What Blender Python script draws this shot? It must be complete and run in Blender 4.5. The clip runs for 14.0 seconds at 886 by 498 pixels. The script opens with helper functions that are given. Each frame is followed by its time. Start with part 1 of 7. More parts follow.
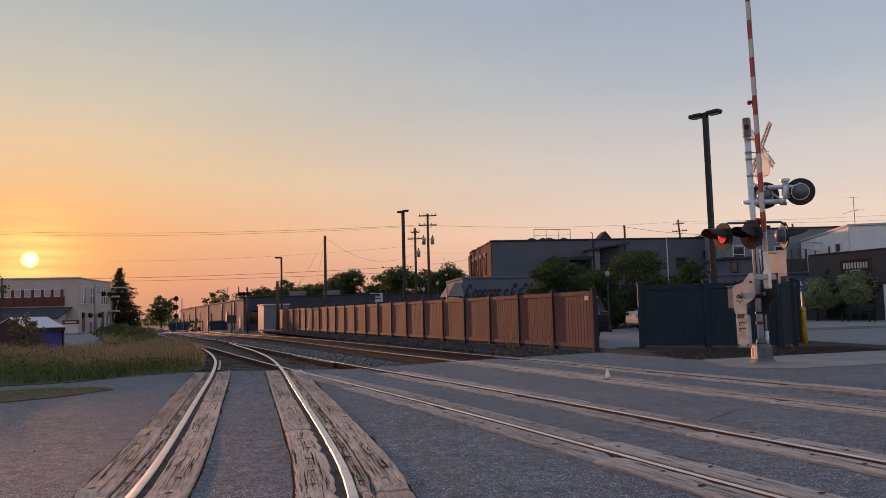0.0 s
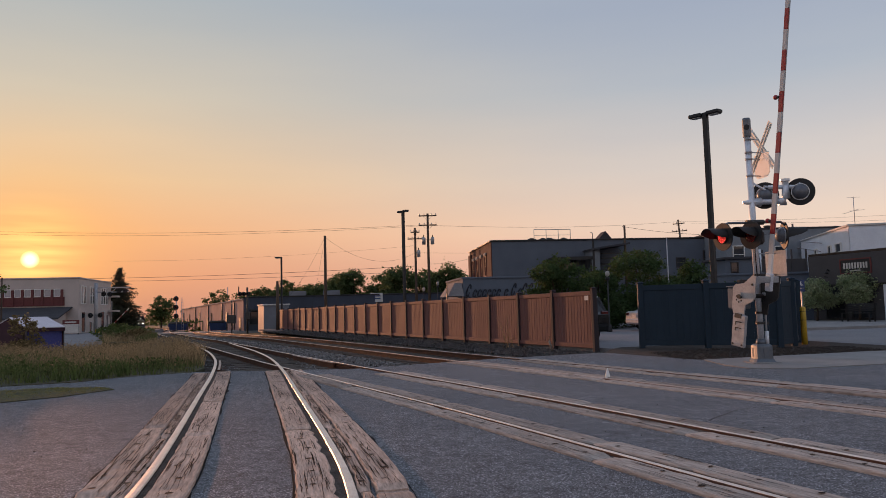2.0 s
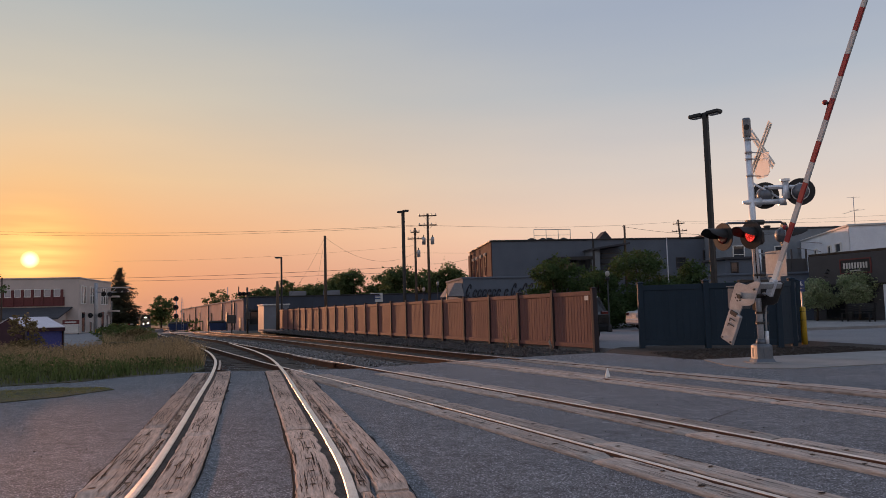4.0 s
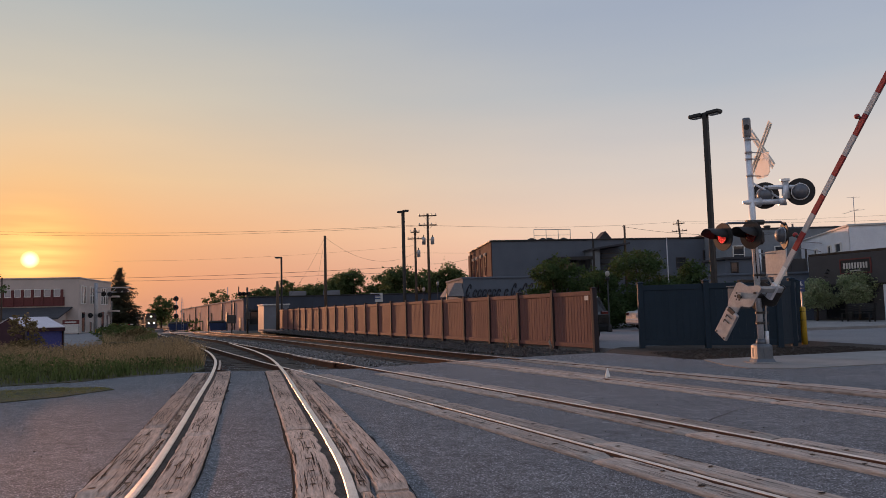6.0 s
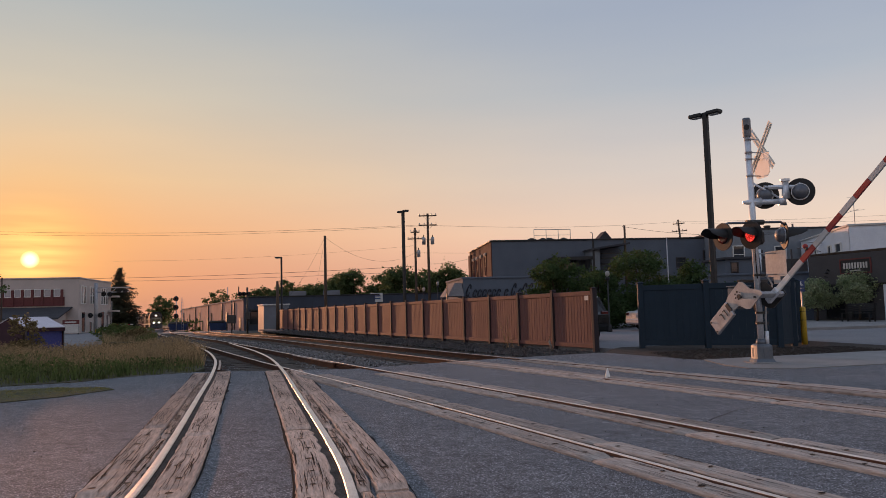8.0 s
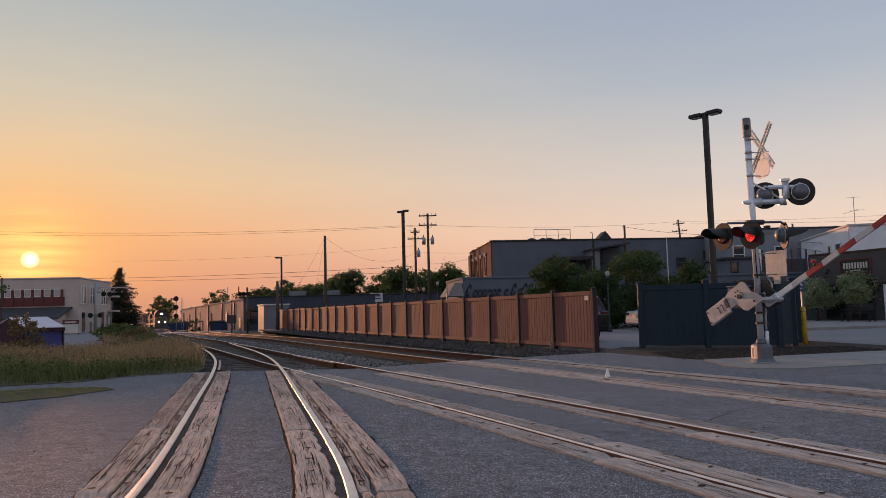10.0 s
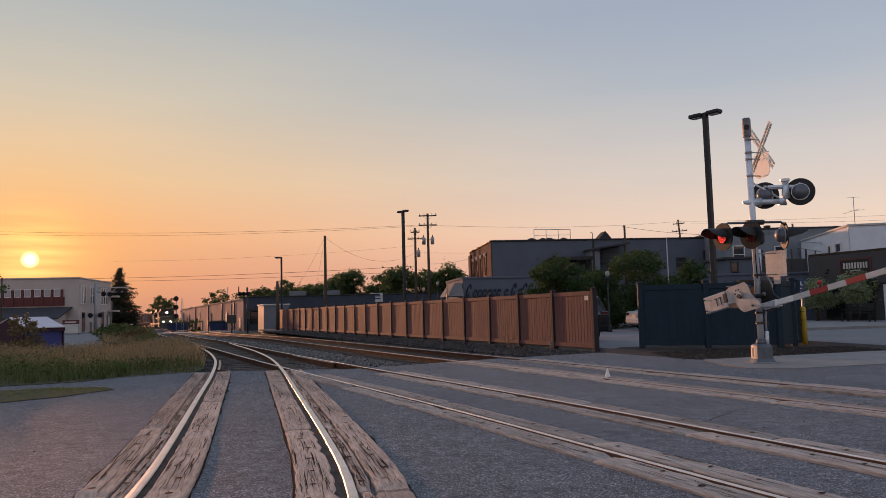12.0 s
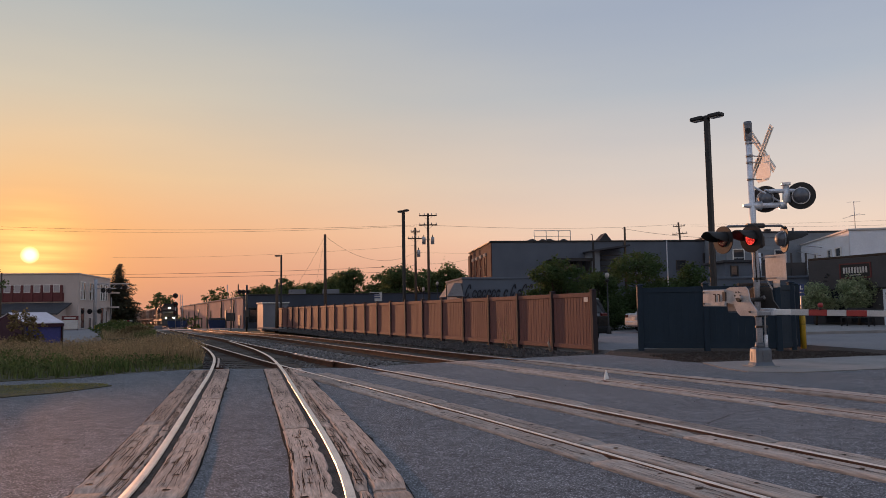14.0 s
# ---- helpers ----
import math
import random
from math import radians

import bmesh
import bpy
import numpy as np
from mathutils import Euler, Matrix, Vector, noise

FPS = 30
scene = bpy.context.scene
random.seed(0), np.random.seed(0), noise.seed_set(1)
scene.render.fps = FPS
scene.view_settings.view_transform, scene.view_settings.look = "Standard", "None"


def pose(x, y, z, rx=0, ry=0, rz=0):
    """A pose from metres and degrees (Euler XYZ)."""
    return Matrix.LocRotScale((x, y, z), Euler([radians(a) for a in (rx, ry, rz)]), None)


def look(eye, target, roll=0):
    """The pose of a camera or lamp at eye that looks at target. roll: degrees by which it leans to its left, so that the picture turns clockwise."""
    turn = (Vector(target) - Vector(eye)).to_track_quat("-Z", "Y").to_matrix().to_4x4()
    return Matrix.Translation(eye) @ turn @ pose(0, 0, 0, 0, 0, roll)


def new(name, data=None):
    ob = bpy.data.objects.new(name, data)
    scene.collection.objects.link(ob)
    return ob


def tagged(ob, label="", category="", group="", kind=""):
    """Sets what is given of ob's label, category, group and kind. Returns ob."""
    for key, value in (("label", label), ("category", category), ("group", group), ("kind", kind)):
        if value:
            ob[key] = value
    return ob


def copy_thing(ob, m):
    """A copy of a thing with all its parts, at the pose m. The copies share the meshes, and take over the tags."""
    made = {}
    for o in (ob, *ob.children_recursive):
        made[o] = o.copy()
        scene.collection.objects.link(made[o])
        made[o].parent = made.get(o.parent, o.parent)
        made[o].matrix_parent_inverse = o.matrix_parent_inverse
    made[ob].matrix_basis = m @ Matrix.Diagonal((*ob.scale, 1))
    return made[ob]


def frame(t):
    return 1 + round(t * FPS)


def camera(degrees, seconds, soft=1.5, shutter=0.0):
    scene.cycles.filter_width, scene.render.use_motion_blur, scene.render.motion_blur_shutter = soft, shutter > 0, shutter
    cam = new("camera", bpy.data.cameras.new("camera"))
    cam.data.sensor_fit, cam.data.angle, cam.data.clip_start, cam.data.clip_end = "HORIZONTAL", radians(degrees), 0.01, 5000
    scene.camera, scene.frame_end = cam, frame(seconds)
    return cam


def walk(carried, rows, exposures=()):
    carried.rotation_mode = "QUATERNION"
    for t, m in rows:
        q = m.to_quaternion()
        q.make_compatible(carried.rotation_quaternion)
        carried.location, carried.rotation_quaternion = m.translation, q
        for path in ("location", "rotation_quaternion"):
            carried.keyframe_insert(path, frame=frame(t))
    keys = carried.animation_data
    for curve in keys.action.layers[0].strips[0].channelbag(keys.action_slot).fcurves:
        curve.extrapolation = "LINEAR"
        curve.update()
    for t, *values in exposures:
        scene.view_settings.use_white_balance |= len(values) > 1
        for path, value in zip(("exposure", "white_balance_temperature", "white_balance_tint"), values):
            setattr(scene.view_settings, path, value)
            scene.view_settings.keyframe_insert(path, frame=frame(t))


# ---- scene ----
cam = camera(60.6, 14.0, soft=0.55)
EYE = (0.0, 0.0, 1.22)
AIM = (0.0, 10.0, 1.22 + 10.0 * math.tan(0.0812))
walk(cam, [(0.0, look(EYE, AIM, -1.50)), (13.05, look(EYE, AIM, -1.50)), (13.3, look(EYE, AIM, -1.36)),
           (13.55, look(EYE, AIM, -1.14)), (13.8, look(EYE, AIM, -0.95)), (14.0, look(EYE, AIM, -0.86))])

# ---- world and sun ----
SUN = Vector((-0.4786, 0.8750, 0.0713)).normalized()


class Nodes:
    """Short writing for node trees."""

    def __init__(self, tree):
        self.t = tree
        tree.nodes.clear()

    def add(self, kind, **values):
        n = self.t.nodes.new(kind)
        for k, v in values.items():
            if k in n.inputs:
                n.inputs[k].default_value = v
        return n

    def link(self, a, b):
        self.t.links.new(a, b)

    def math(self, op, a, b=None, clamp=False):
        n = self.t.nodes.new("ShaderNodeMath")
        n.operation, n.use_clamp = op, clamp
        for i, v in enumerate((a, b)):
            if v is None:
                continue
            if isinstance(v, (int, float)):
                n.inputs[i].default_value = v
            else:
                self.link(v, n.inputs[i])
        return n.outputs[0]

    def ramp(self, fac, stops, mode="LINEAR"):
        n = self.t.nodes.new("ShaderNodeValToRGB")
        n.color_ramp.interpolation = mode
        e = n.color_ramp.elements
        while len(e) < len(stops):
            e.new(0.5)
        for el, (p, c) in zip(e, stops):
            el.position = p
            el.color = (*c, 1) if len(c) == 3 else c
        self.link(fac, n.inputs[0])
        return n.outputs[0]

    def mix(self, fac, a, b, mode="MIX"):
        n = self.t.nodes.new("ShaderNodeMix")
        n.data_type, n.blend_type = "RGBA", mode
        for i, v in ((0, fac), (6, a), (7, b)):
            if isinstance(v, (int, float)):
                n.inputs[i].default_value = v
            elif isinstance(v, tuple):
                n.inputs[i].default_value = (*v, 1)
            else:
                self.link(v, n.inputs[i])
        return n.outputs[2]


def make_world():
    w = bpy.data.worlds.new("sky")
    scene.world = w
    w.use_nodes = True
    n = Nodes(w.node_tree)
    tc = n.add("ShaderNodeTexCoord")
    nrm = n.add("ShaderNodeVectorMath")
    nrm.operation = "NORMALIZE"
    n.link(tc.outputs["Generated"], nrm.inputs[0])
    sep = n.add("ShaderNodeSeparateXYZ")
    n.link(nrm.outputs[0], sep.inputs[0])
    dot = n.add("ShaderNodeVectorMath")
    dot.operation = "DOT_PRODUCT"
    n.link(nrm.outputs[0], dot.inputs[0])
    dot.inputs[1].default_value = SUN
    d = dot.outputs["Value"]
    up = n.math("ABSOLUTE", sep.outputs[2])
    # hazy evening gradient away from the sun, and the warmer one towards it
    cool = n.ramp(up, [(0.0, (0.79, 0.46, 0.37)), (0.05, (0.88, 0.575, 0.46)), (0.10, (0.885, 0.70, 0.575)), (0.17, (0.705, 0.645, 0.615)), (0.27, (0.46, 0.51, 0.585)),
                       (0.37, (0.36, 0.42, 0.545)), (0.55, (0.38, 0.45, 0.60)), (1.0, (0.36, 0.44, 0.62))])
    warm = n.ramp(up, [(0.0, (0.60, 0.27, 0.20)), (0.05, (0.76, 0.33, 0.19)), (0.10, (0.87, 0.43, 0.21)), (0.17, (0.83, 0.56, 0.32)), (0.27, (0.68, 0.59, 0.45)),
                       (0.38, (0.47, 0.51, 0.50)), (0.6, (0.40, 0.47, 0.58)), (1.0, (0.36, 0.44, 0.62))])
    near = n.math("POWER", n.math("MAXIMUM", d, 0.0), 6.0)
    sky = n.mix(near, cool, warm)
    # faint haze streaks
    mp = n.add("ShaderNodeMapping")
    mp.inputs["Scale"].default_value = (2.0, 2.0, 11.0)
    n.link(nrm.outputs[0], mp.inputs[0])
    nz = n.add("ShaderNodeTexNoise", Scale=1.6, Detail=4.0)
    n.link(mp.outputs[0], nz.inputs["Vector"])
    streak = n.ramp(nz.outputs[0], [(0.3, (0.95, 0.96, 0.99)), (0.7, (1.05, 1.02, 0.99))])
    sky = n.mix(0.6, sky, streak, "MULTIPLY")
    # aureole, thin bars of cloud and disc of the veiled sun
    a1 = n.math("POWER", n.math("MAXIMUM", d, 0.0), 200.0)
    a2 = n.math("POWER", n.math("MAXIMUM", d, 0.0), 1000.0)
    sky = n.mix(n.math("MULTIPLY", a1, 0.55), sky, (1.0, 0.46, 0.12))
    mp2 = n.add("ShaderNodeMapping")
    mp2.inputs["Scale"].default_value = (7.0, 7.0, 110.0)
    n.link(nrm.outputs[0], mp2.inputs[0])
    nz2 = n.add("ShaderNodeTexNoise", Scale=1.0, Detail=3.0)
    n.link(mp2.outputs[0], nz2.inputs["Vector"])
    bars = n.ramp(nz2.outputs[0], [(0.36, (0.45, 0.38, 0.30)), (0.62, (1.15, 1.1, 1.1))])
    glow = n.mix(1.0, n.mix(a2, (0.0, 0.0, 0.0), (0.50, 0.38, 0.10)), bars, "MULTIPLY")
    sky = n.mix(1.0, sky, glow, "ADD")
    disc = n.math("POWER", n.math("MULTIPLY", n.math("SUBTRACT", d, 0.999945), 20500.0, True), 1.3)
    sky = n.mix(disc, sky, (2.6, 2.2, 1.1))
    bg = n.add("ShaderNodeBackground", Strength=0.95)
    n.link(sky, bg.inputs[0])
    # thin clear-air light over the haze
    air = n.add("ShaderNodeTexSky")
    air.sky_type, air.sun_disc = "NISHITA", False
    air.sun_elevation, air.sun_rotation = radians(4.1), radians(-28.7)
    air.dust_density, air.ozone_density = 3.0, 1.0
    bg2 = n.add("ShaderNodeBackground", Strength=0.003)
    n.link(air.outputs[0], bg2.inputs[0])
    s = n.add("ShaderNodeAddShader")
    n.link(bg.outputs[0], s.inputs[0])
    n.link(bg2.outputs[0], s.inputs[1])
    out = n.add("ShaderNodeOutputWorld")
    n.link(s.outputs[0], out.inputs[0])


make_world()
sun = new("sun", bpy.data.lights.new("sun", "SUN"))
sun.data.energy, sun.data.color, sun.data.angle = 2.7, (1.0, 0.43, 0.21), radians(1.0)
sun.matrix_world = look((0, 0, 0), -SUN)
scene.view_settings.exposure = 0.0

# ---- materials ----
MATS = {}


def material(name, base, base2=None, rough=0.7, metal=0.0, scale=6.0, fine=60.0, amount=0.35, bump=0.15, bump_scale=None, stretch=(1, 1, 1),
             vary=0.0, island=0.0, spec=0.5, emit=None, emit_strength=0.0, rough2=None, transmission=0.0, coat=0.0, sheet=0.0, crisp=0.2):
    """Base colour with broad stains and fine grain, in metres, bump from the grain."""
    if name in MATS:
        return MATS[name]
    m = bpy.data.materials.new(name)
    m.use_nodes = True
    n = Nodes(m.node_tree)
    b = n.add("ShaderNodeBsdfPrincipled", Roughness=rough, Metallic=metal)
    b.inputs["Specular IOR Level"].default_value = min(spec, 0.2) if rough >= 0.64 else spec
    b.inputs["Transmission Weight"].default_value = transmission
    b.inputs["Coat Weight"].default_value = coat
    tc = n.add("ShaderNodeTexCoord")
    mp = n.add("ShaderNodeMapping")
    mp.inputs["Scale"].default_value = stretch
    n.link(tc.outputs["Object"], mp.inputs[0])
    co = mp.outputs[0]
    base2 = base2 or tuple(c * 0.72 for c in base)
    big = n.add("ShaderNodeTexNoise", Scale=scale, Detail=5.0, Roughness=0.6)
    n.link(co, big.inputs["Vector"])
    small = n.add("ShaderNodeTexNoise", Scale=fine, Detail=3.0, Roughness=0.7)
    n.link(co, small.inputs["Vector"])
    f1 = n.ramp(big.outputs[0], [(0.34, (0, 0, 0)), (0.68, (1, 1, 1))])
    col = n.mix(f1, base, base2)
    f2 = n.ramp(small.outputs[0], [(0.5 - crisp, (1 - amount,) * 3), (0.5 + crisp, (1 + amount,) * 3)])
    col = n.mix(1.0, col, f2, "MULTIPLY")
    if vary or island:
        if vary:
            r = n.add("ShaderNodeObjectInfo").outputs["Random"]
        else:
            r = n.add("ShaderNodeNewGeometry").outputs["Random Per Island"]
        k = vary or island
        col = n.mix(1.0, col, n.ramp(r, [(0.0, (1 - k,) * 3), (1.0, (1 + k,) * 3)]), "MULTIPLY")
    n.link(col, b.inputs["Base Color"])
    if rough2 is not None:
        rr = n.ramp(big.outputs[0], [(0.3, (rough,) * 3), (0.7, (rough2,) * 3)])
        n.link(rr, b.inputs["Roughness"])
    if bump:
        bp = n.add("ShaderNodeBump", Strength=min(1.0, bump), Distance=0.01)
        n.link(small.outputs[0], bp.inputs["Height"])
        n.link(bp.outputs[0], b.inputs["Normal"])
    if emit:
        b.inputs["Emission Color"].default_value = (*emit, 1)
        b.inputs["Emission Strength"].default_value = emit_strength
    out = n.add("ShaderNodeOutputMaterial")
    if sheet:
        tr = n.add("ShaderNodeBsdfTranslucent")
        n.link(col, tr.inputs[0])
        ms = n.add("ShaderNodeMixShader", Fac=sheet)
        n.link(b.outputs[0], ms.inputs[1])
        n.link(tr.outputs[0], ms.inputs[2])
        n.link(ms.outputs[0], out.inputs[0])
    else:
        n.link(b.outputs[0], out.inputs[0])
    MATS[name] = m
    return m




def stony(name, base, base2, cell, rough):
    """Asphalt: bound stones of about 1/cell metres, each with its own tone, over broad stains and tar patches."""
    m = bpy.data.materials.new(name)
    m.use_nodes = True
    n = Nodes(m.node_tree)
    b = n.add("ShaderNodeBsdfPrincipled", Roughness=rough)
    b.inputs["Specular IOR Level"].default_value = 0.15
    tc = n.add("ShaderNodeTexCoord")
    vo = n.add("ShaderNodeTexVoronoi", Scale=cell)
    n.link(tc.outputs["Object"], vo.inputs["Vector"])
    sep = n.add("ShaderNodeSeparateColor")
    n.link(vo.outputs["Color"], sep.inputs[0])
    big = n.add("ShaderNodeTexNoise", Scale=0.5, Detail=6.0, Roughness=0.62)
    mid = n.add("ShaderNodeTexNoise", Scale=7.0, Detail=5.0, Roughness=0.7)
    for t in (big, mid):
        n.link(tc.outputs["Object"], t.inputs["Vector"])
    col = n.mix(n.ramp(big.outputs[0], [(0.36, (0, 0, 0)), (0.66, (1, 1, 1))]), base, base2)
    col = n.mix(1.0, col, n.ramp(mid.outputs[0], [(0.32, (0.72,) * 3), (0.68, (1.25,) * 3)]), "MULTIPLY")
    tone = n.ramp(sep.outputs[0], [(0.0, (0.42,) * 3), (0.55, (0.80,) * 3), (0.85, (1.25,) * 3), (1.0, (2.5,) * 3)])
    edge = n.ramp(vo.outputs["Distance"], [(0.25, (1, 1, 1)), (0.75, (0.45,) * 3)])
    col = n.mix(1.0, n.mix(1.0, col, tone, "MULTIPLY"), edge, "MULTIPLY")
    n.link(col, b.inputs["Base Color"])
    bp = n.add("ShaderNodeBump", Strength=0.55, Distance=0.006)
    bp.invert = True
    n.link(vo.outputs["Distance"], bp.inputs["Height"])
    n.link(bp.outputs[0], b.inputs["Normal"])
    out = n.add("ShaderNodeOutputMaterial")
    n.link(b.outputs[0], out.inputs[0])
    return m


ASPHALT = stony("asphalt", (0.198, 0.207, 0.225), (0.248, 0.256, 0.272), 105.0, 0.85)
LOT = material("lot_asphalt", (0.17, 0.17, 0.18), (0.21, 0.205, 0.21), rough=0.85, scale=0.3, fine=40, amount=0.3, bump=0.4)
CONCRETE = material("concrete", (0.27, 0.26, 0.25), (0.20, 0.195, 0.19), rough=0.85, scale=1.2, fine=45, amount=0.25, bump=0.4)
BALLAST = material("ballast", (0.15, 0.145, 0.14), (0.09, 0.085, 0.082), rough=0.95, scale=2.0, fine=30, amount=0.8, bump=1.0)
STONE = material("stone", (0.205, 0.195, 0.19), (0.110, 0.103, 0.098), rough=0.95, scale=5, fine=60, amount=0.3, island=0.6)
DARKSTONE = material("dark_stone", (0.085, 0.078, 0.075), (0.045, 0.042, 0.04), rough=0.95, scale=5, fine=60, amount=0.3, island=0.6)
EARTH = material("earth", (0.10, 0.085, 0.06), (0.06, 0.065, 0.03), rough=0.95, scale=0.6, fine=14, amount=0.5, bump=0.8)
MULCH = material("mulch", (0.035, 0.028, 0.024), (0.06, 0.048, 0.04), rough=0.95, scale=4, fine=40, amount=0.7, bump=1.0)
RAIL_TOP = material("polished_steel", (0.80, 0.70, 0.62), (0.66, 0.57, 0.50), rough=0.46, metal=0.85, scale=3, fine=90, amount=0.14, bump=0.03, rough2=0.56)
RAIL_DULL = material("brown_rail_head", (0.48, 0.39, 0.34), (0.33, 0.26, 0.22), rough=0.58, metal=0.65, scale=3, fine=60, amount=0.25, bump=0.1)
GRIME = material("flangeway_dirt", (0.11, 0.085, 0.070), (0.055, 0.044, 0.038), rough=1.0, scale=6, fine=50, amount=0.6, bump=0.8)
RAIL_RUST = material("rust", (0.10, 0.045, 0.028), (0.06, 0.03, 0.02), rough=0.85, scale=4, fine=60, amount=0.4, bump=0.4)
TIMBER = material("weathered_timber", (0.58, 0.40, 0.31), (0.36, 0.255, 0.205), rough=0.9, scale=1.2, fine=9, amount=0.35, bump=0.8, stretch=(4.0, 0.5, 4.0), vary=0.22)
TIMBER_DARK = material("worn_dark_timber", (0.42, 0.345, 0.295), (0.28, 0.235, 0.205), rough=0.92, scale=1.2, fine=9, amount=0.4, bump=0.8, stretch=(4.0, 0.5, 4.0), vary=0.2)
TIE = material("creosote_tie", (0.06, 0.05, 0.045), (0.10, 0.085, 0.07), rough=0.95, scale=3, fine=20, amount=0.4, bump=0.6, vary=0.25)
CRACK = material("dark_gap", (0.018, 0.015, 0.013), rough=1.0, amount=0.2, bump=0.0)
FENCE = material("brown_composite", (0.178, 0.079, 0.068), (0.128, 0.060, 0.053), rough=0.72, scale=1.3, fine=25, amount=0.14, bump=0.2, stretch=(6, 6, 0.6), vary=0.06)
# fence brown darkened for posts and caps: shade of their unlit faces put into colour
FENCEPOST = material("shaded_brown_composite", (0.044, 0.036, 0.039), (0.036, 0.030, 0.033), rough=0.7, scale=1.3, fine=25, amount=0.12, bump=0.15, vary=0.08)
GREYFENCE = material("slate_vinyl", (0.019, 0.034, 0.051), (0.016, 0.029, 0.043), rough=0.7, scale=1.0, fine=20, amount=0.08, bump=0.1, vary=0.05)
GALV = material("galvanised_steel", (0.44, 0.44, 0.45), (0.30, 0.30, 0.31), rough=0.5, metal=0.6, scale=5, fine=50, amount=0.12, bump=0.08)
ALU = material("aluminium_paint", (0.68, 0.70, 0.74), (0.55, 0.57, 0.61), rough=0.32, metal=0.35, scale=3, fine=40, amount=0.2, bump=0.06)
DOME = material("dark_cast_housing", (0.16, 0.17, 0.19), (0.11, 0.115, 0.13), rough=0.42, metal=0.6, scale=8, fine=60, amount=0.25, bump=0.06)
CASTALU = material("cast_aluminium", (0.155, 0.175, 0.20), (0.10, 0.115, 0.135), rough=0.5, metal=0.55, scale=5, fine=40, amount=0.2, bump=0.15)
BLACK = material("black_paint", (0.010, 0.010, 0.011), (0.016, 0.015, 0.014), rough=0.6, scale=5, fine=40, amount=0.15, bump=0.05)
DARKSTEEL = material("dark_steel", (0.035, 0.033, 0.032), (0.05, 0.045, 0.042), rough=0.5, metal=0.3, scale=4, fine=40, amount=0.2, bump=0.05)
WHITE = material("white_enamel", (0.78, 0.77, 0.74), (0.68, 0.66, 0.62), rough=0.5, scale=3, fine=40, amount=0.06, bump=0.03)
# arm white greyed in its colour, standing for the unlit near side
ARMWHITE = material("shaded_white_sheeting", (0.52, 0.51, 0.50), (0.44, 0.43, 0.42), rough=0.5, scale=3, fine=40, amount=0.1, bump=0.03)
REFLECT = material("white_sheeting", (0.90, 0.86, 0.78), (0.82, 0.78, 0.70), rough=0.55, scale=3, fine=60, amount=0.06, bump=0.03, sheet=0.0)
# stripe red lowered as well, for the arm's unlit side
RED = material("red_sheeting", (0.34, 0.026, 0.024), (0.28, 0.022, 0.022), rough=0.45, scale=3, fine=50, amount=0.08, bump=0.03)
REDLENS = material("red_lens", (0.10, 0.006, 0.005), (0.07, 0.005, 0.004), rough=0.2, scale=20, fine=150, amount=0.3, bump=0.3, coat=0.5)


def diode_lens(name, cell):
    """Red lens with a field of lit diodes, each a bright dot in a darker grid."""
    m = bpy.data.materials.new(name)
    m.use_nodes = True
    n = Nodes(m.node_tree)
    b = n.add("ShaderNodeBsdfPrincipled", Roughness=0.3)
    b.inputs["Base Color"].default_value = (0.16, 0.01, 0.008, 1)
    tc = n.add("ShaderNodeTexCoord")
    vo = n.add("ShaderNodeTexVoronoi", Scale=cell, Randomness=0.35)
    n.link(tc.outputs["Object"], vo.inputs["Vector"])
    n.link(n.ramp(vo.outputs["Distance"], [(0.15, (1.0, 0.20, 0.16)), (0.42, (0.85, 0.022, 0.014)), (0.62, (0.20, 0.006, 0.004))]), b.inputs["Emission Color"])
    b.inputs["Emission Strength"].default_value = 1.25
    out = n.add("ShaderNodeOutputMaterial")
    n.link(b.outputs[0], out.inputs[0])
    return m


REDGLOW = diode_lens("lit_red_lens", 34.0)
LAMPGLOW = material("lit_headlight", (0.9, 0.85, 0.7), rough=0.3, amount=0.1, bump=0, emit=(1.0, 0.88, 0.62), emit_strength=14.0)
HORIZON_GREEN = material("far_leaves", (0.088, 0.125, 0.048), (0.115, 0.145, 0.060), rough=0.8, scale=0.4, fine=6, amount=0.35, bump=0, island=0.35, sheet=0.6)
LEAF = material("leaves", (0.043, 0.078, 0.027), (0.065, 0.100, 0.036), rough=0.65, scale=0.8, fine=12, amount=0.25, bump=0, island=0.4, sheet=0.45)
PALELEAF = material("pale_leaves", (0.40, 0.43, 0.27), (0.20, 0.26, 0.13), rough=0.7, scale=1.5, fine=12, amount=0.25, bump=0, island=0.4, sheet=0.45)
NEEDLE = material("spruce_needles", (0.042, 0.050, 0.030), (0.028, 0.034, 0.022), rough=0.8, scale=0.8, fine=9, amount=0.3, bump=0, island=0.35)
BARK = material("bark", (0.07, 0.05, 0.035), (0.05, 0.036, 0.028), rough=0.95, scale=4, fine=30, amount=0.4, bump=0.8, stretch=(3, 3, 0.6))
GRASS = material("tall_grass", (0.120, 0.145, 0.052), (0.150, 0.150, 0.060), rough=0.8, scale=0.35, fine=3, amount=0.3, bump=0, island=0.45, sheet=0.45)
GREENGRASS = material("green_grass", (0.085, 0.125, 0.038), (0.115, 0.135, 0.045), rough=0.8, scale=0.5, fine=4, amount=0.3, bump=0, island=0.4, sheet=0.45)
LAWNGRASS = material("lawn_grass", (0.20, 0.21, 0.065), (0.26, 0.22, 0.085), rough=0.8, scale=0.8, fine=5, amount=0.3, bump=0, island=0.4, sheet=0.45)
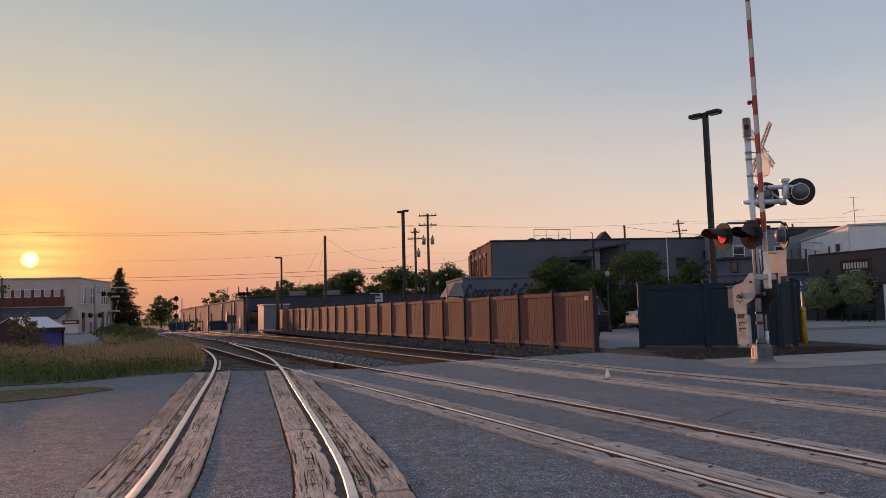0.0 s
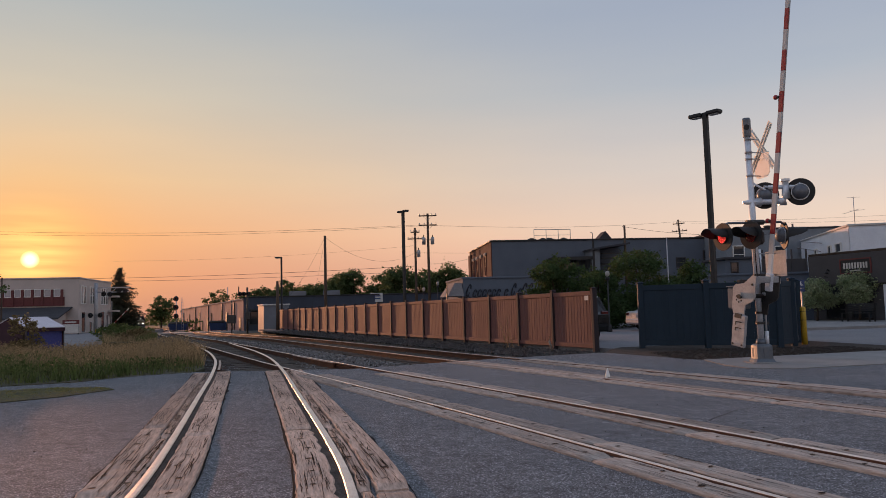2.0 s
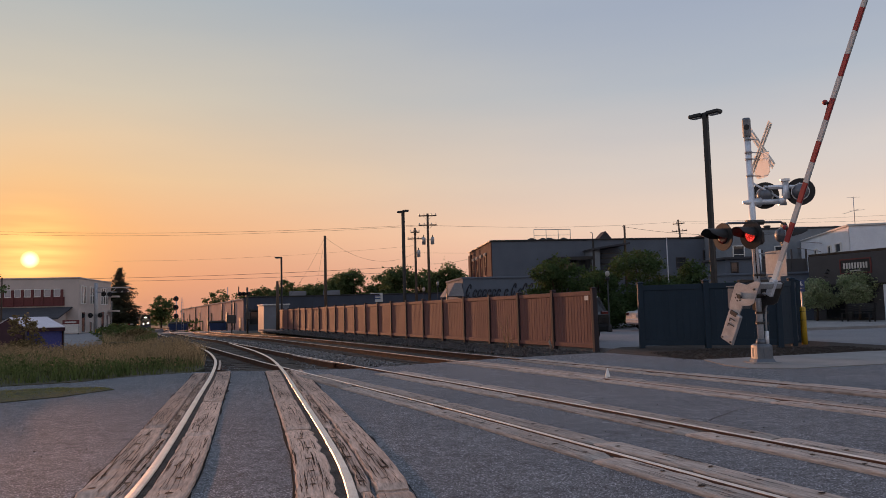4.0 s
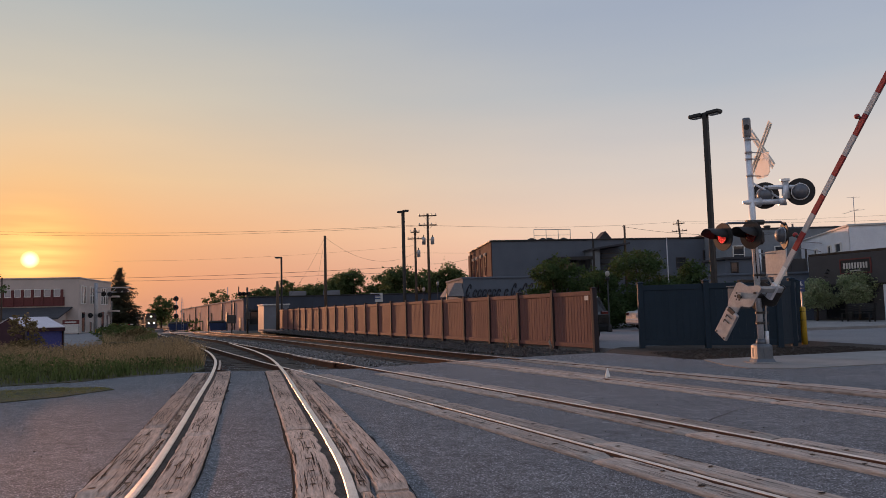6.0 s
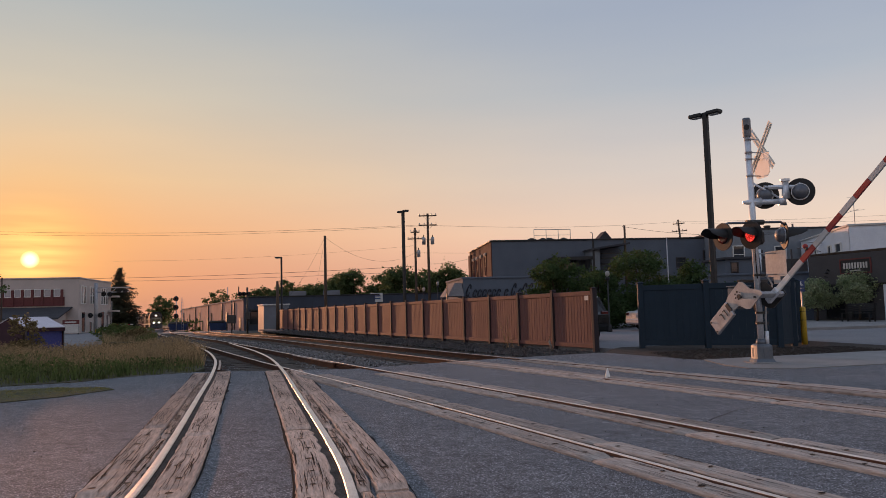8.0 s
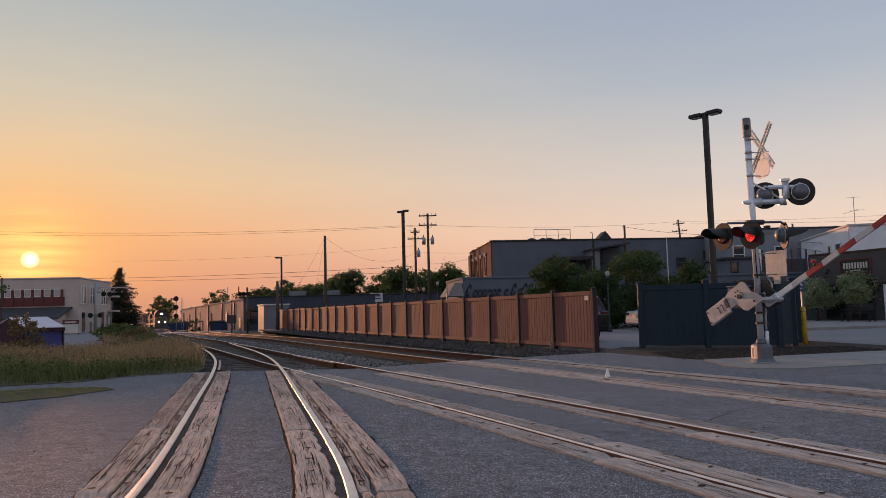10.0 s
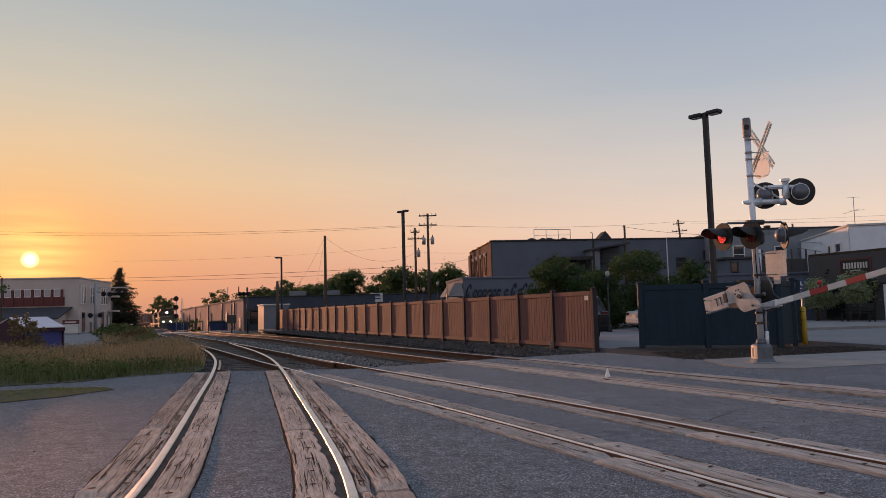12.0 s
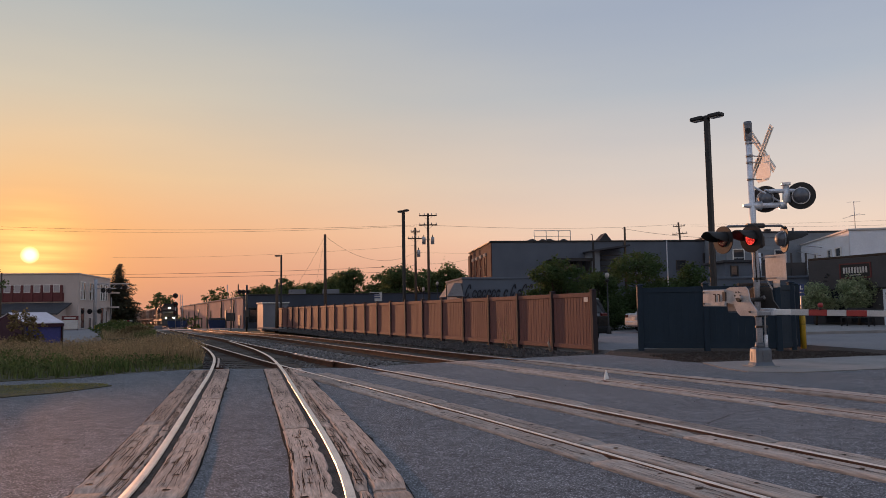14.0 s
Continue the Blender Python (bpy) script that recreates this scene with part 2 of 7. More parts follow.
DRYGRASS = material("dry_grass", (0.38, 0.265, 0.145), (0.29, 0.21, 0.115), rough=0.8, scale=0.5, fine=4, amount=0.3, bump=0, island=0.4, sheet=0.45)
POLEWOOD = material("pole_wood", (0.10, 0.07, 0.05), (0.075, 0.055, 0.042), rough=0.9, scale=3, fine=25, amount=0.3, bump=0.4, stretch=(4, 4, 0.4))
GREYWALL = material("slate_render", (0.118, 0.138, 0.170), (0.100, 0.116, 0.144), rough=0.85, scale=0.5, fine=16, amount=0.10, bump=0.2)
DARKSLATE = material("dark_slate_render", (0.060, 0.070, 0.092), (0.05, 0.058, 0.078), rough=0.85, scale=0.5, fine=16, amount=0.1, bump=0.2)
DARKBRICK = material("mortar_brick", (0.092, 0.048, 0.040), (0.070, 0.038, 0.033), rough=0.9, scale=0.8, fine=14, amount=0.25, bump=0.3)
PINKWALL = material("salmon_block", (0.60, 0.33, 0.26), (0.50, 0.28, 0.225), rough=0.9, scale=0.3, fine=6, amount=0.12, bump=0.2)
WHITEWALL = material("white_stucco", (0.54, 0.455, 0.41), (0.46, 0.39, 0.35), rough=0.9, scale=0.4, fine=12, amount=0.08, bump=0.2)
SIDING = material("white_siding", (0.74, 0.77, 0.82), (0.66, 0.69, 0.74), rough=0.65, scale=1, fine=20, amount=0.07, bump=0.1)
GREYSIDING = material("grey_siding", (0.22, 0.245, 0.27), (0.18, 0.20, 0.225), rough=0.7, scale=1, fine=20, amount=0.08, bump=0.1)
TAUPE = material("taupe_render", (0.080, 0.075, 0.076), (0.066, 0.062, 0.063), rough=0.85, scale=0.7, fine=16, amount=0.1, bump=0.2)
SHINGLE = material("dark_roofing", (0.06, 0.06, 0.065), (0.045, 0.045, 0.05), rough=0.9, scale=1, fine=14, amount=0.3, bump=0.4)
REDTRIM = material("maroon_panel", (0.15, 0.048, 0.046), (0.12, 0.042, 0.04), rough=0.7, scale=1, fine=12, amount=0.12, bump=0.1)
GLASS = material("dark_glazing", (0.03, 0.034, 0.04), (0.02, 0.022, 0.028), rough=0.06, scale=1, fine=4, amount=0.2, bump=0, spec=0.6)
PALEGLASS = material("pale_glazing", (0.42, 0.40, 0.40), (0.34, 0.32, 0.33), rough=0.15, scale=1, fine=4, amount=0.12, bump=0)
BLUETARP = material("blue_tarp", (0.035, 0.04, 0.17), (0.045, 0.045, 0.20), rough=0.6, scale=1.5, fine=12, amount=0.15, bump=0.2)
# dark maroon puts the shaded tent ends into the cloth colour; valances share it
SHADETARP = material("shaded_tarp", (0.050, 0.018, 0.028), (0.035, 0.014, 0.022), rough=0.7, scale=1.5, fine=12, amount=0.2, bump=0.2)
BROWNWEED = material("brown_weeds", (0.20, 0.145, 0.070), (0.15, 0.125, 0.058), rough=0.85, scale=1.5, fine=8, amount=0.3, bump=0, island=0.45, sheet=0.45)
WHITETARP = material("white_tarp", (0.62, 0.58, 0.62), (0.52, 0.48, 0.53), rough=0.6, scale=1.5, fine=12, amount=0.1, bump=0.2)
BLUEPAINT = material("blue_paint", (0.03, 0.06, 0.16), (0.025, 0.05, 0.12), rough=0.55, scale=2, fine=20, amount=0.2, bump=0.1)
YELLOW = material("yellow_paint", (0.58, 0.38, 0.035), (0.48, 0.31, 0.03), rough=0.5, scale=3, fine=30, amount=0.12, bump=0.05)
RUBBER = material("rubber", (0.018, 0.018, 0.018), rough=0.9, amount=0.1, bump=0.1)
CARDARK = material("black_car_paint", (0.012, 0.013, 0.015), rough=0.22, metal=0.3, amount=0.05, bump=0, coat=0.8)
CARWHITE = material("silver_car_paint", (0.62, 0.62, 0.63), rough=0.25, metal=0.2, amount=0.04, bump=0, coat=0.8)
CARGLASS = material("car_glass", (0.015, 0.017, 0.02), rough=0.05, amount=0.1, bump=0)
LOCOBLUE = material("loco_dark_blue", (0.010, 0.011, 0.015), (0.017, 0.016, 0.016), rough=0.6, scale=1, fine=10, amount=0.25, bump=0.1)
LOCOYELLOW = material("loco_yellow", (0.055, 0.042, 0.022), (0.04, 0.032, 0.02), rough=0.6, scale=1, fine=10, amount=0.25, bump=0.1)
HOPPER = material("hopper_brown", (0.12, 0.085, 0.075), (0.16, 0.12, 0.105), rough=0.8, scale=0.7, fine=8, amount=0.25, bump=0.2)
HOPPERGREY = material("hopper_grey", (0.20, 0.18, 0.175), (0.15, 0.135, 0.13), rough=0.8, scale=0.7, fine=8, amount=0.2, bump=0.2)
SHEDMETAL = material("galvanised_sheet", (0.17, 0.18, 0.20), (0.14, 0.145, 0.165), rough=0.6, metal=0.0, scale=0.8, fine=16, amount=0.1, bump=0.1)
GLOBE = material("globe_glass", (0.38, 0.36, 0.33), rough=0.35, amount=0.05, bump=0)
SIGNINK = material("dark_sign_metal", (0.010, 0.012, 0.022), rough=0.5, amount=0.1, bump=0)
SIGNBLUE = material("blue_sign", (0.025, 0.05, 0.15), rough=0.5, amount=0.08, bump=0)
PALEPANEL = material("pale_panel", (0.55, 0.53, 0.50), (0.45, 0.43, 0.41), rough=0.6, scale=2, fine=14, amount=0.15, bump=0)


# ---- mesh writing ----
class Shape:
    """Collects vertices and faces of one mesh."""

    def __init__(self):
        self.v, self.f, self.smooth = [], [], []

    def face(self, pts, smooth=False):
        i = len(self.v)
        self.v += [tuple(p) for p in pts]
        self.f.append(tuple(range(i, i + len(pts))))
        self.smooth.append(smooth)
        return self

    def box(self, c, s, m=None, bevel=0.0, taper=1.0):
        """A box round c; with bevel its upright and level edges are chamfered."""
        m = m or Matrix()
        hx, hy, hz = (a / 2 for a in s)
        if not bevel:
            p = [Vector((x * hx * (taper if z > 0 else 1), y * hy * (taper if z > 0 else 1), z * hz)) + Vector(c)
                 for z in (-1, 1) for y in (-1, 1) for x in (-1, 1)]
            i = len(self.v)
            self.v += [tuple(m @ q) for q in p]
            for q in ((0, 2, 3, 1), (4, 5, 7, 6), (0, 1, 5, 4), (2, 6, 7, 3), (0, 4, 6, 2), (1, 3, 7, 5)):
                self.f.append(tuple(i + k for k in q))
                self.smooth.append(False)
            return self
        b = min(bevel, hx * 0.9, hy * 0.9, hz * 0.9)
        rings = []
        for z, g in ((-hz, b), (-hz + b, 0), (hz - b, 0), (hz, b)):
            x, y = hx - g, hy - g
            k = b if g == 0 else 0.0
            pts = [(x - k, -y), (x, -y + k), (x, y - k), (x - k, y), (-x + k, y), (-x, y - k), (-x, -y + k), (-x + k, -y)]
            rings.append([m @ (Vector((px, py, z)) + Vector(c)) for px, py in pts])
        return self.rings(rings, True)

    def rings(self, rings, caps=True, smooth=False, closed=True):
        i, n = len(self.v), len(rings[0])
        for r in rings:
            self.v += [tuple(p) for p in r]
        for a in range(len(rings) - 1):
            for k in range(n if closed else n - 1):
                q = (k + 1) % n
                self.f.append((i + a * n + k, i + a * n + q, i + (a + 1) * n + q, i + (a + 1) * n + k))
                self.smooth.append(smooth)
        if caps:
            self.f.append(tuple(i + k for k in reversed(range(n))))
            self.f.append(tuple(i + (len(rings) - 1) * n + k for k in range(n)))
            self.smooth += [False, False]
        return self

    def tube(self, pts, r, n=8, caps=True, smooth=True):
        """A round bar along pts; r one radius or one for each point."""
        pts = [Vector(p) for p in pts]
        rs = r if isinstance(r, (list, tuple)) else [r] * len(pts)
        rings = []
        for i, p in enumerate(pts):
            d = (pts[min(i + 1, len(pts) - 1)] - pts[max(i - 1, 0)])
            d = d.normalized() if d.length > 1e-9 else Vector((0, 0, 1))
            a = d.cross(Vector((0, 0, 1)) if abs(d.z) < 0.9 else Vector((1, 0, 0))).normalized()
            b = d.cross(a)
            rings.append([p + (a * math.cos(t) + b * math.sin(t)) * rs[i] for t in (math.tau * k / n for k in range(n))])
        return self.rings(rings, caps, smooth)

    def prism(self, poly, z0, z1, m=None):
        m = m or Matrix()
        return self.rings([[m @ Vector((x, y, z)) for x, y in poly] for z in (z0, z1)])

    def ball(self, c, r, n=10, squash=(1, 1, 1), m=None):
        m = m or Matrix()
        rings = []
        for j in range(1, n):
            t = math.pi * j / n
            rings.append([m @ (Vector(c) + Vector((r * math.sin(t) * math.cos(a) * squash[0], r * math.sin(t) * math.sin(a) * squash[1],
                                                   -r * math.cos(t) * squash[2]))) for a in (math.tau * k / (n * 2) for k in range(n * 2))])
        return self.rings(rings, True, True)

    def mesh(self, name, mat):
        me = bpy.data.meshes.new(name)
        me.from_pydata(self.v, [], self.f)
        me.polygons.foreach_set("use_smooth", self.smooth)
        me.materials.append(mat)
        me.update()
        return me


def part(name, shape, mat, parent=None, label="", m=None):
    ob = new(name, shape.mesh(name, mat) if isinstance(shape, Shape) else shape)
    ob.parent = parent
    if m is not None:
        ob.matrix_basis = m
    return tagged(ob, label)


def thing(name, m, label, category, group="", kind=""):
    ob = new(name)
    ob.empty_display_size = 0.2
    ob.matrix_basis = m
    return tagged(ob, label, category, group, kind)


def solid(name, shape, mat, label, category, group="", kind="", m=None):
    ob = new(name, shape.mesh(name, mat))
    if m is not None:
        ob.matrix_basis = m
    return tagged(ob, label, category, group, kind)


def setting(name, shape, mat, label="", category=""):
    return solid(name, shape, mat, label, category, kind="structure")


# ---- lie of the land ----
def land(y):
    """Height of the ground: level round the crossing, then gently falling along the line."""
    return -0.0095 * max(0.0, y - 40.0)


MAIN = [(7.4, -5.0), (5.12, 0.0), (2.84, 5.0), (0.68, 10.0), (-3.86, 19.8), (-7.96, 29.0), (-18.4, 53.0), (-35.2, 95.0), (-52.2, 145.0), (-78.8, 207.0), (-121.5, 300.0), (-168.0, 400.0), (-224.0, 520.0)]
SIDE = [(11.7, -5.0), (9.45, 0.0), (7.2, 5.0), (4.95, 10.0), (0.45, 20.0), (-4.0, 30.0), (-8.4, 40.0), (-14.2, 53.0), (-31.0, 95.0), (-49.0, 145.0), (-74.6, 207.0), (-117.3, 300.0)]
SPUR = [(-0.1, -5.0), (-0.7, 1.0), (-1.41, 5.2), (-1.80, 6.95), (-3.05, 11.8), (-4.27, 16.5), (-5.42, 20.6), (-6.25, 23.2), (-7.45, 26.6), (-8.72, 29.9), (-10.45, 34.3)]


def smooth_line(pts, step):
    """Catmull-Rom points along a plan line, about step metres apart."""
    p = [Vector(q) for q in pts]
    out = []
    for i in range(len(p) - 1):
        a, b, c, d = p[max(i - 1, 0)], p[i], p[i + 1], p[min(i + 2, len(p) - 1)]
        n = max(1, int((c - b).length / step))
        for k in range(n):
            t = k / n
            ta = (c - a) * (0.5 if i > 0 else 1.0) * ((c - b).length * 2 / max((c - a).length, 1e-6) if i > 0 else 1)
            tb = (d - b) * ((c - b).length / max((d - b).length, 1e-6))
            h1, h2 = 2 * t**3 - 3 * t**2 + 1, t**3 - 2 * t**2 + t
            h3, h4 = -2 * t**3 + 3 * t**2, t**3 - t**2
            out.append(b * h1 + ta * h2 + c * h3 + tb * h4)
    return out + [p[-1]]


def offset_line(line, d):
    """The plan line moved d metres to the right of its way."""
    out = []
    for i, p in enumerate(line):
        t = (line[min(i + 1, len(line) - 1)] - line[max(i - 1, 0)]).normalized()
        out.append(p + Vector((t.y, -t.x)) * d)
    return out


def sweep(line, profile, zs=None):
    """Rings of a profile (side, height) along a plan line."""
    rings = []
    for i, p in enumerate(line):
        t = (line[min(i + 1, len(line) - 1)] - line[max(i - 1, 0)]).normalized()
        n = Vector((t.y, -t.x))
        z = land(p.y) if zs is None else zs
        rings.append([Vector((p.x + n.x * s, p.y + n.y * s, z + h)) for s, h in profile])
    return rings


def line_from(line, y0, y1):
    return [p for p in line if y0 <= p.y <= y1]


MAIN_L, SIDE_L, SPUR_L = smooth_line(MAIN, 0.6), smooth_line(SIDE, 0.6), smooth_line(SPUR, 0.4)
TRACK_AZ = math.atan2(0.41, -0.912)

# ---- ground, road, lot ----
def ground():
    ys = [-900, -200, -60, -20, 0, 20, 40, 70, 110, 160, 230, 300, 500, 1200, 3000]
    xs = [-2500, -600, -250, -120, -60, -30, -10, 0, 10, 30, 60, 120, 250, 600, 2500]
    s = Shape()
    s.v = [(x, y, land(min(y, 300)) - 0.30) for y in ys for x in xs]
    n = len(xs)
    for j in range(len(ys) - 1):
        for i in range(n - 1):
            s.f.append((j * n + i, j * n + i + 1, (j + 1) * n + i + 1, (j + 1) * n + i))
            s.smooth.append(False)
    setting("ground", s, EARTH, "bare brown earth with low weeds", "ground")


ROAD = [(-70, -30), (-70, -4.0), (-22.0, 8.6), (-12.0, 12.9), (-8.7, 14.95), (-7.5, 15.5), (-6.75, 17.1), (-5.9, 17.6), (-4.0, 17.35), (-3.0, 17.4), (-2.2, 17.2), (1.2, 19.5),
        (4.3, 20.9), (5.75, 17.2), (5.62, 15.6), (5.75, 14.6), (6.5, 14.25), (8.4, 14.75), (20, 19.8), (45, 30.5), (70, 41), (70, -30)]


def flat(name, poly, z0, z1, mat, label, category="ground"):
    s = Shape().prism(poly, z0, z1)
    return setting(name, s, mat, label, category)


ground()
flat("road", ROAD, -0.28, -0.035, ASPHALT, "coarse worn grey asphalt of the level crossing", "road")
flat("pavement_lot", [(4.4, 24.0), (-15.5, 74.0), (-60, 180), (-20, 190), (140, 190), (140, 34), (60, 36.5), (12.0, 19.6), (10.4, 19.0), (9.6, 21.4), (5.6, 22.3)], -0.29, -0.05, LOT, "pale worn asphalt of the parking lot", "pavement")
flat("pavement_corner", [(5.78, 17.15), (5.66, 15.6), (5.79, 14.63), (6.5, 14.29), (8.4, 14.79), (14.0, 17.2), (13.2, 18.9), (10.2, 18.5), (8.6, 18.0)], -0.28, -0.022, CONCRETE, "worn concrete corner pavement with rounded kerb", "pavement")
flat("pavement_far", [(15.2, 33.0), (45, 38.0), (44, 50.0), (13.5, 44.5)], -0.28, 0.07, CONCRETE, "pale concrete pavement before the shops", "pavement")
flat("mulch_bed", [(4.35, 20.95), (5.8, 17.25), (8.6, 18.04), (10.2, 18.55), (12.4, 19.2), (11.6, 24.6), (5.4, 23.6), (4.9, 22.6)], -0.28, -0.045, MULCH, "dark mulch strip along the fences", "ground")
flat("gravel_strip_bed", [(4.3, 20.95), (4.85, 22.6), (4.2, 24.6), (-17.0, 78), (-18.6, 76.0), (2.2, 22.6)], -0.29, -0.175, BALLAST, "dark gravel strip before the long fence", "ground")
flat("street_left", [(-75, 27.5), (-17.2, 29.8), (-19.6, 42), (-21.5, 50), (-33, 78), (-37, 100), (-75, 82)], -0.9, -0.20, LOT, "worn asphalt side street", "road")
flat("road_far", [(-80, 72), (-45, 80.5), (-20, 88), (40, 104), (40, 110), (-20, 94), (-45, 87.0), (-80, 79)], -1.2, -0.50, CONCRETE, "pale far level crossing road", "road")


# ---- railway ----
RAIL_PROFILE = [(-0.07, -0.17), (-0.07, -0.158), (-0.012, -0.145), (-0.010, -0.045), (-0.034, -0.036), (-0.034, -0.006), (-0.026, -0.001),
                (0.026, -0.001), (0.034, -0.006), (0.034, -0.036), (0.010, -0.045), (0.012, -0.145), (0.07, -0.158), (0.07, -0.17)]
HEAD_PROFILE = [(-0.037, -0.010), (-0.030, 0.001), (0.0, 0.003), (0.030, 0.001), (0.037, -0.010)]


def bed(line, name, half=1.75):
    prof = [(-half - 0.9, -0.30), (-half, -0.17), (0, -0.165), (half, -0.17), (half + 0.9, -0.30)]
    s = Shape().rings(sweep(line[::2], prof), caps=False, closed=False)
    return part(name, s, BALLAST)


def track(line, label, tie_from, tie_to, group, worn=1.0, head=None):
    t = thing("railway_track", Matrix(), label, "railway track", group, "structure")
    for side in (-0.7525, 0.7525):
        l = offset_line(line, side)
        r = part("rail", Shape().rings(sweep(l, RAIL_PROFILE)), RAIL_RUST, t)
        part("running_surface", Shape().rings(sweep(l, [(q * worn, h) for q, h in HEAD_PROFILE])), head or RAIL_TOP, r, "worn rail head")
    b = bed(line_from(line, tie_from - 1, 330), "ballast_bed")
    b.parent = t
    tie = Shape().box((0, 0, -0.10), (2.6, 0.23, 0.18), bevel=0.015).mesh("tie", TIE)
    dist, last = 0.0, None
    for i, p in enumerate(line):
        if last is not None:
            dist += (p - last).length
        last = p
        if dist >= 0.58 and tie_from <= p.y <= tie_to:
            dist = 0.0
            q = line[min(i + 1, len(line) - 1)] - line[i - 1]
            part("tie", tie, TIE, t, m=pose(p.x + random.uniform(-0.06, 0.06), p.y, land(p.y) - 0.125, 0, 0, math.degrees(math.atan2(q.y, q.x)) - 90 + random.uniform(-1.5, 1.5)))
    return t


main_track = track(MAIN_L, "straight main railway track with polished rails on dark ballast", 17.6, 90, "railway tracks", 0.8)
side_track = track(SIDE_L, "second railway track with rust-brown rails", 20.2, 80, "railway tracks", 0.95, RAIL_DULL)
spur_track = track(SPUR_L, "curved siding track with bright rail heads", 17.9, 34, "railway tracks")


def timbers(line, parent, y0, y1, dark, widths, seed):
    """Crossing timbers on both sides of both rails, in pieces, with wheel-worn gaps."""
    rnd = random.Random(seed)
    for rail_side in (-0.7525, 0.7525):
        for inner in (True, False):
            sgn = -1 if (rail_side > 0) == inner else 1
            g0 = (0.112 if dark else 0.092) if inner else 0.046
            edge = g0
            for w in (widths[:1] if inner else widths[1:]):
                l = line_from(offset_line(line, rail_side + sgn * (edge + w / 2)), y0 + rnd.uniform(-0.15, 0.1), y1 + rnd.uniform(-0.25, 0.15))
                if l[0].y > l[-1].y:
                    l.reverse()
                edge += w + 0.008
                i = 0
                while i < len(l) - 1:
                    k = i
                    run, want = 0.0, rnd.uniform(2.3, 3.6)
                    while k < len(l) - 1 and run < want:
                        run += (l[k + 1] - l[k]).length
                        k += 1
                    if k >= len(l) - 3:
                        k = len(l) - 1
                    a, b = l[i], l[k]
                    n = b - a
                    length = n.length - 0.02
                    if length < 0.25:
                        break
                    s = Shape()
                    rings = []
                    m = max(4, int(length / 0.14))
                    h0, c_y = rnd.uniform(-0.006, 0.008), (a.y + b.y) / 2
                    for j in range(m + 1):
                        u = j / m
                        end = min(u, 1 - u) * length
                        rot = not dark and inner and rail_side > 0 and c_y < 8.6
                        chip = rnd.uniform(0.008, 0.030 if rot else 0.024) if rnd.random() < (0.4 if rot else 0.10) else 0.0
                        x0, x1 = -w / 2 + abs(rnd.gauss(0, 0.002)) + chip * (sgn > 0), w / 2 - abs(rnd.gauss(0, 0.002)) - chip * (sgn < 0)
                        if end < 0.02:
                            x0, x1 = x0 + 0.012, x1 - 0.012
                        mid = l[i + min(k - i, int(round(u * (k - i))))]
                        bow = (mid - (a + n * u)).dot(Vector((n.y, -n.x)).normalized())
                        z = h0 - (0.012 if end < 0.03 else 0) + rnd.gauss(0, 0.0009)
                        y = (u - 0.5) * length
                        rings.append([Vector((x0 + bow, y, -0.09)), Vector((x0 + bow, y, z - 0.014)), Vector((x0 + 0.013 + bow, y, z)),
                                      Vector((bow, y, z + rnd.gauss(0, 0.002) - 0.003)), Vector((x1 - 0.013 + bow, y, z)), Vector((x1 + bow, y, z - 0.014)), Vector((x1 + bow, y, -0.09))])
                    s.rings(rings)
                    c = (a + b) / 2
                    tm = part("timber", s, TIMBER_DARK if dark else TIMBER, parent, m=pose(c.x, c.y, -0.004, 0, 0, math.degrees(math.atan2(n.y, n.x)) - 90))
                    cracks = Shape()
                    for _ in range(int(length * (19 if not dark else 8))):
                        cx, cy, ln = rnd.uniform(-w * 0.42, w * 0.42), rnd.uniform(-0.46, 0.46) * length, rnd.uniform(0.12, 0.85)
                        if abs(cy) + ln / 2 > length * 0.49:
                            continue
                        q, wd = [], rnd.choice((0.0011, 0.0016, 0.0022, 0.0038))
                        for e in range(5):
                            q.append((cx + rnd.gauss(0, 0.005), cy + (e / 4 - 0.5) * ln))
                        up = [(x + wd * (0.15 if e in (0, 4) else 1), y, h0 + 0.0035) for e, (x, y) in enumerate(q)]
                        dn = [(x - wd * (0.15 if e in (0, 4) else 1), y, h0 + 0.0035) for e, (x, y) in enumerate(q)]
                        for e in range(4):
                            cracks.face([dn[e], up[e], up[e + 1], dn[e + 1]])
                    for e in range(int(length / 0.5)):
                        cy = (e + 0.5) * 0.5 - length / 2 + rnd.uniform(-0.06, 0.06)
                        cx = rnd.uniform(-0.25, 0.25) * w
                        rr = rnd.uniform(0.016, 0.026)
                        cracks.face([(cx + rr * 1.5 * math.cos(t) * rnd.uniform(0.7, 1.1), cy + rr * math.sin(t) * rnd.uniform(0.7, 1.1), h0 + 0.0042) for t in (math.tau * z / 9 for z in range(9))])
                    part("split", cracks, CRACK, tm, "dark splits and spike holes")
                    i = k
            # the dark groove along the rail
        l = line_from(offset_line(line, rail_side), y0, y1)
        part("groove", Shape().rings(sweep(l, [(-0.14, -0.033), (0.14, -0.033), (0.14, -0.022), (-0.14, -0.022)], zs=0.0)), GRIME, parent, "dark grimy flangeway")


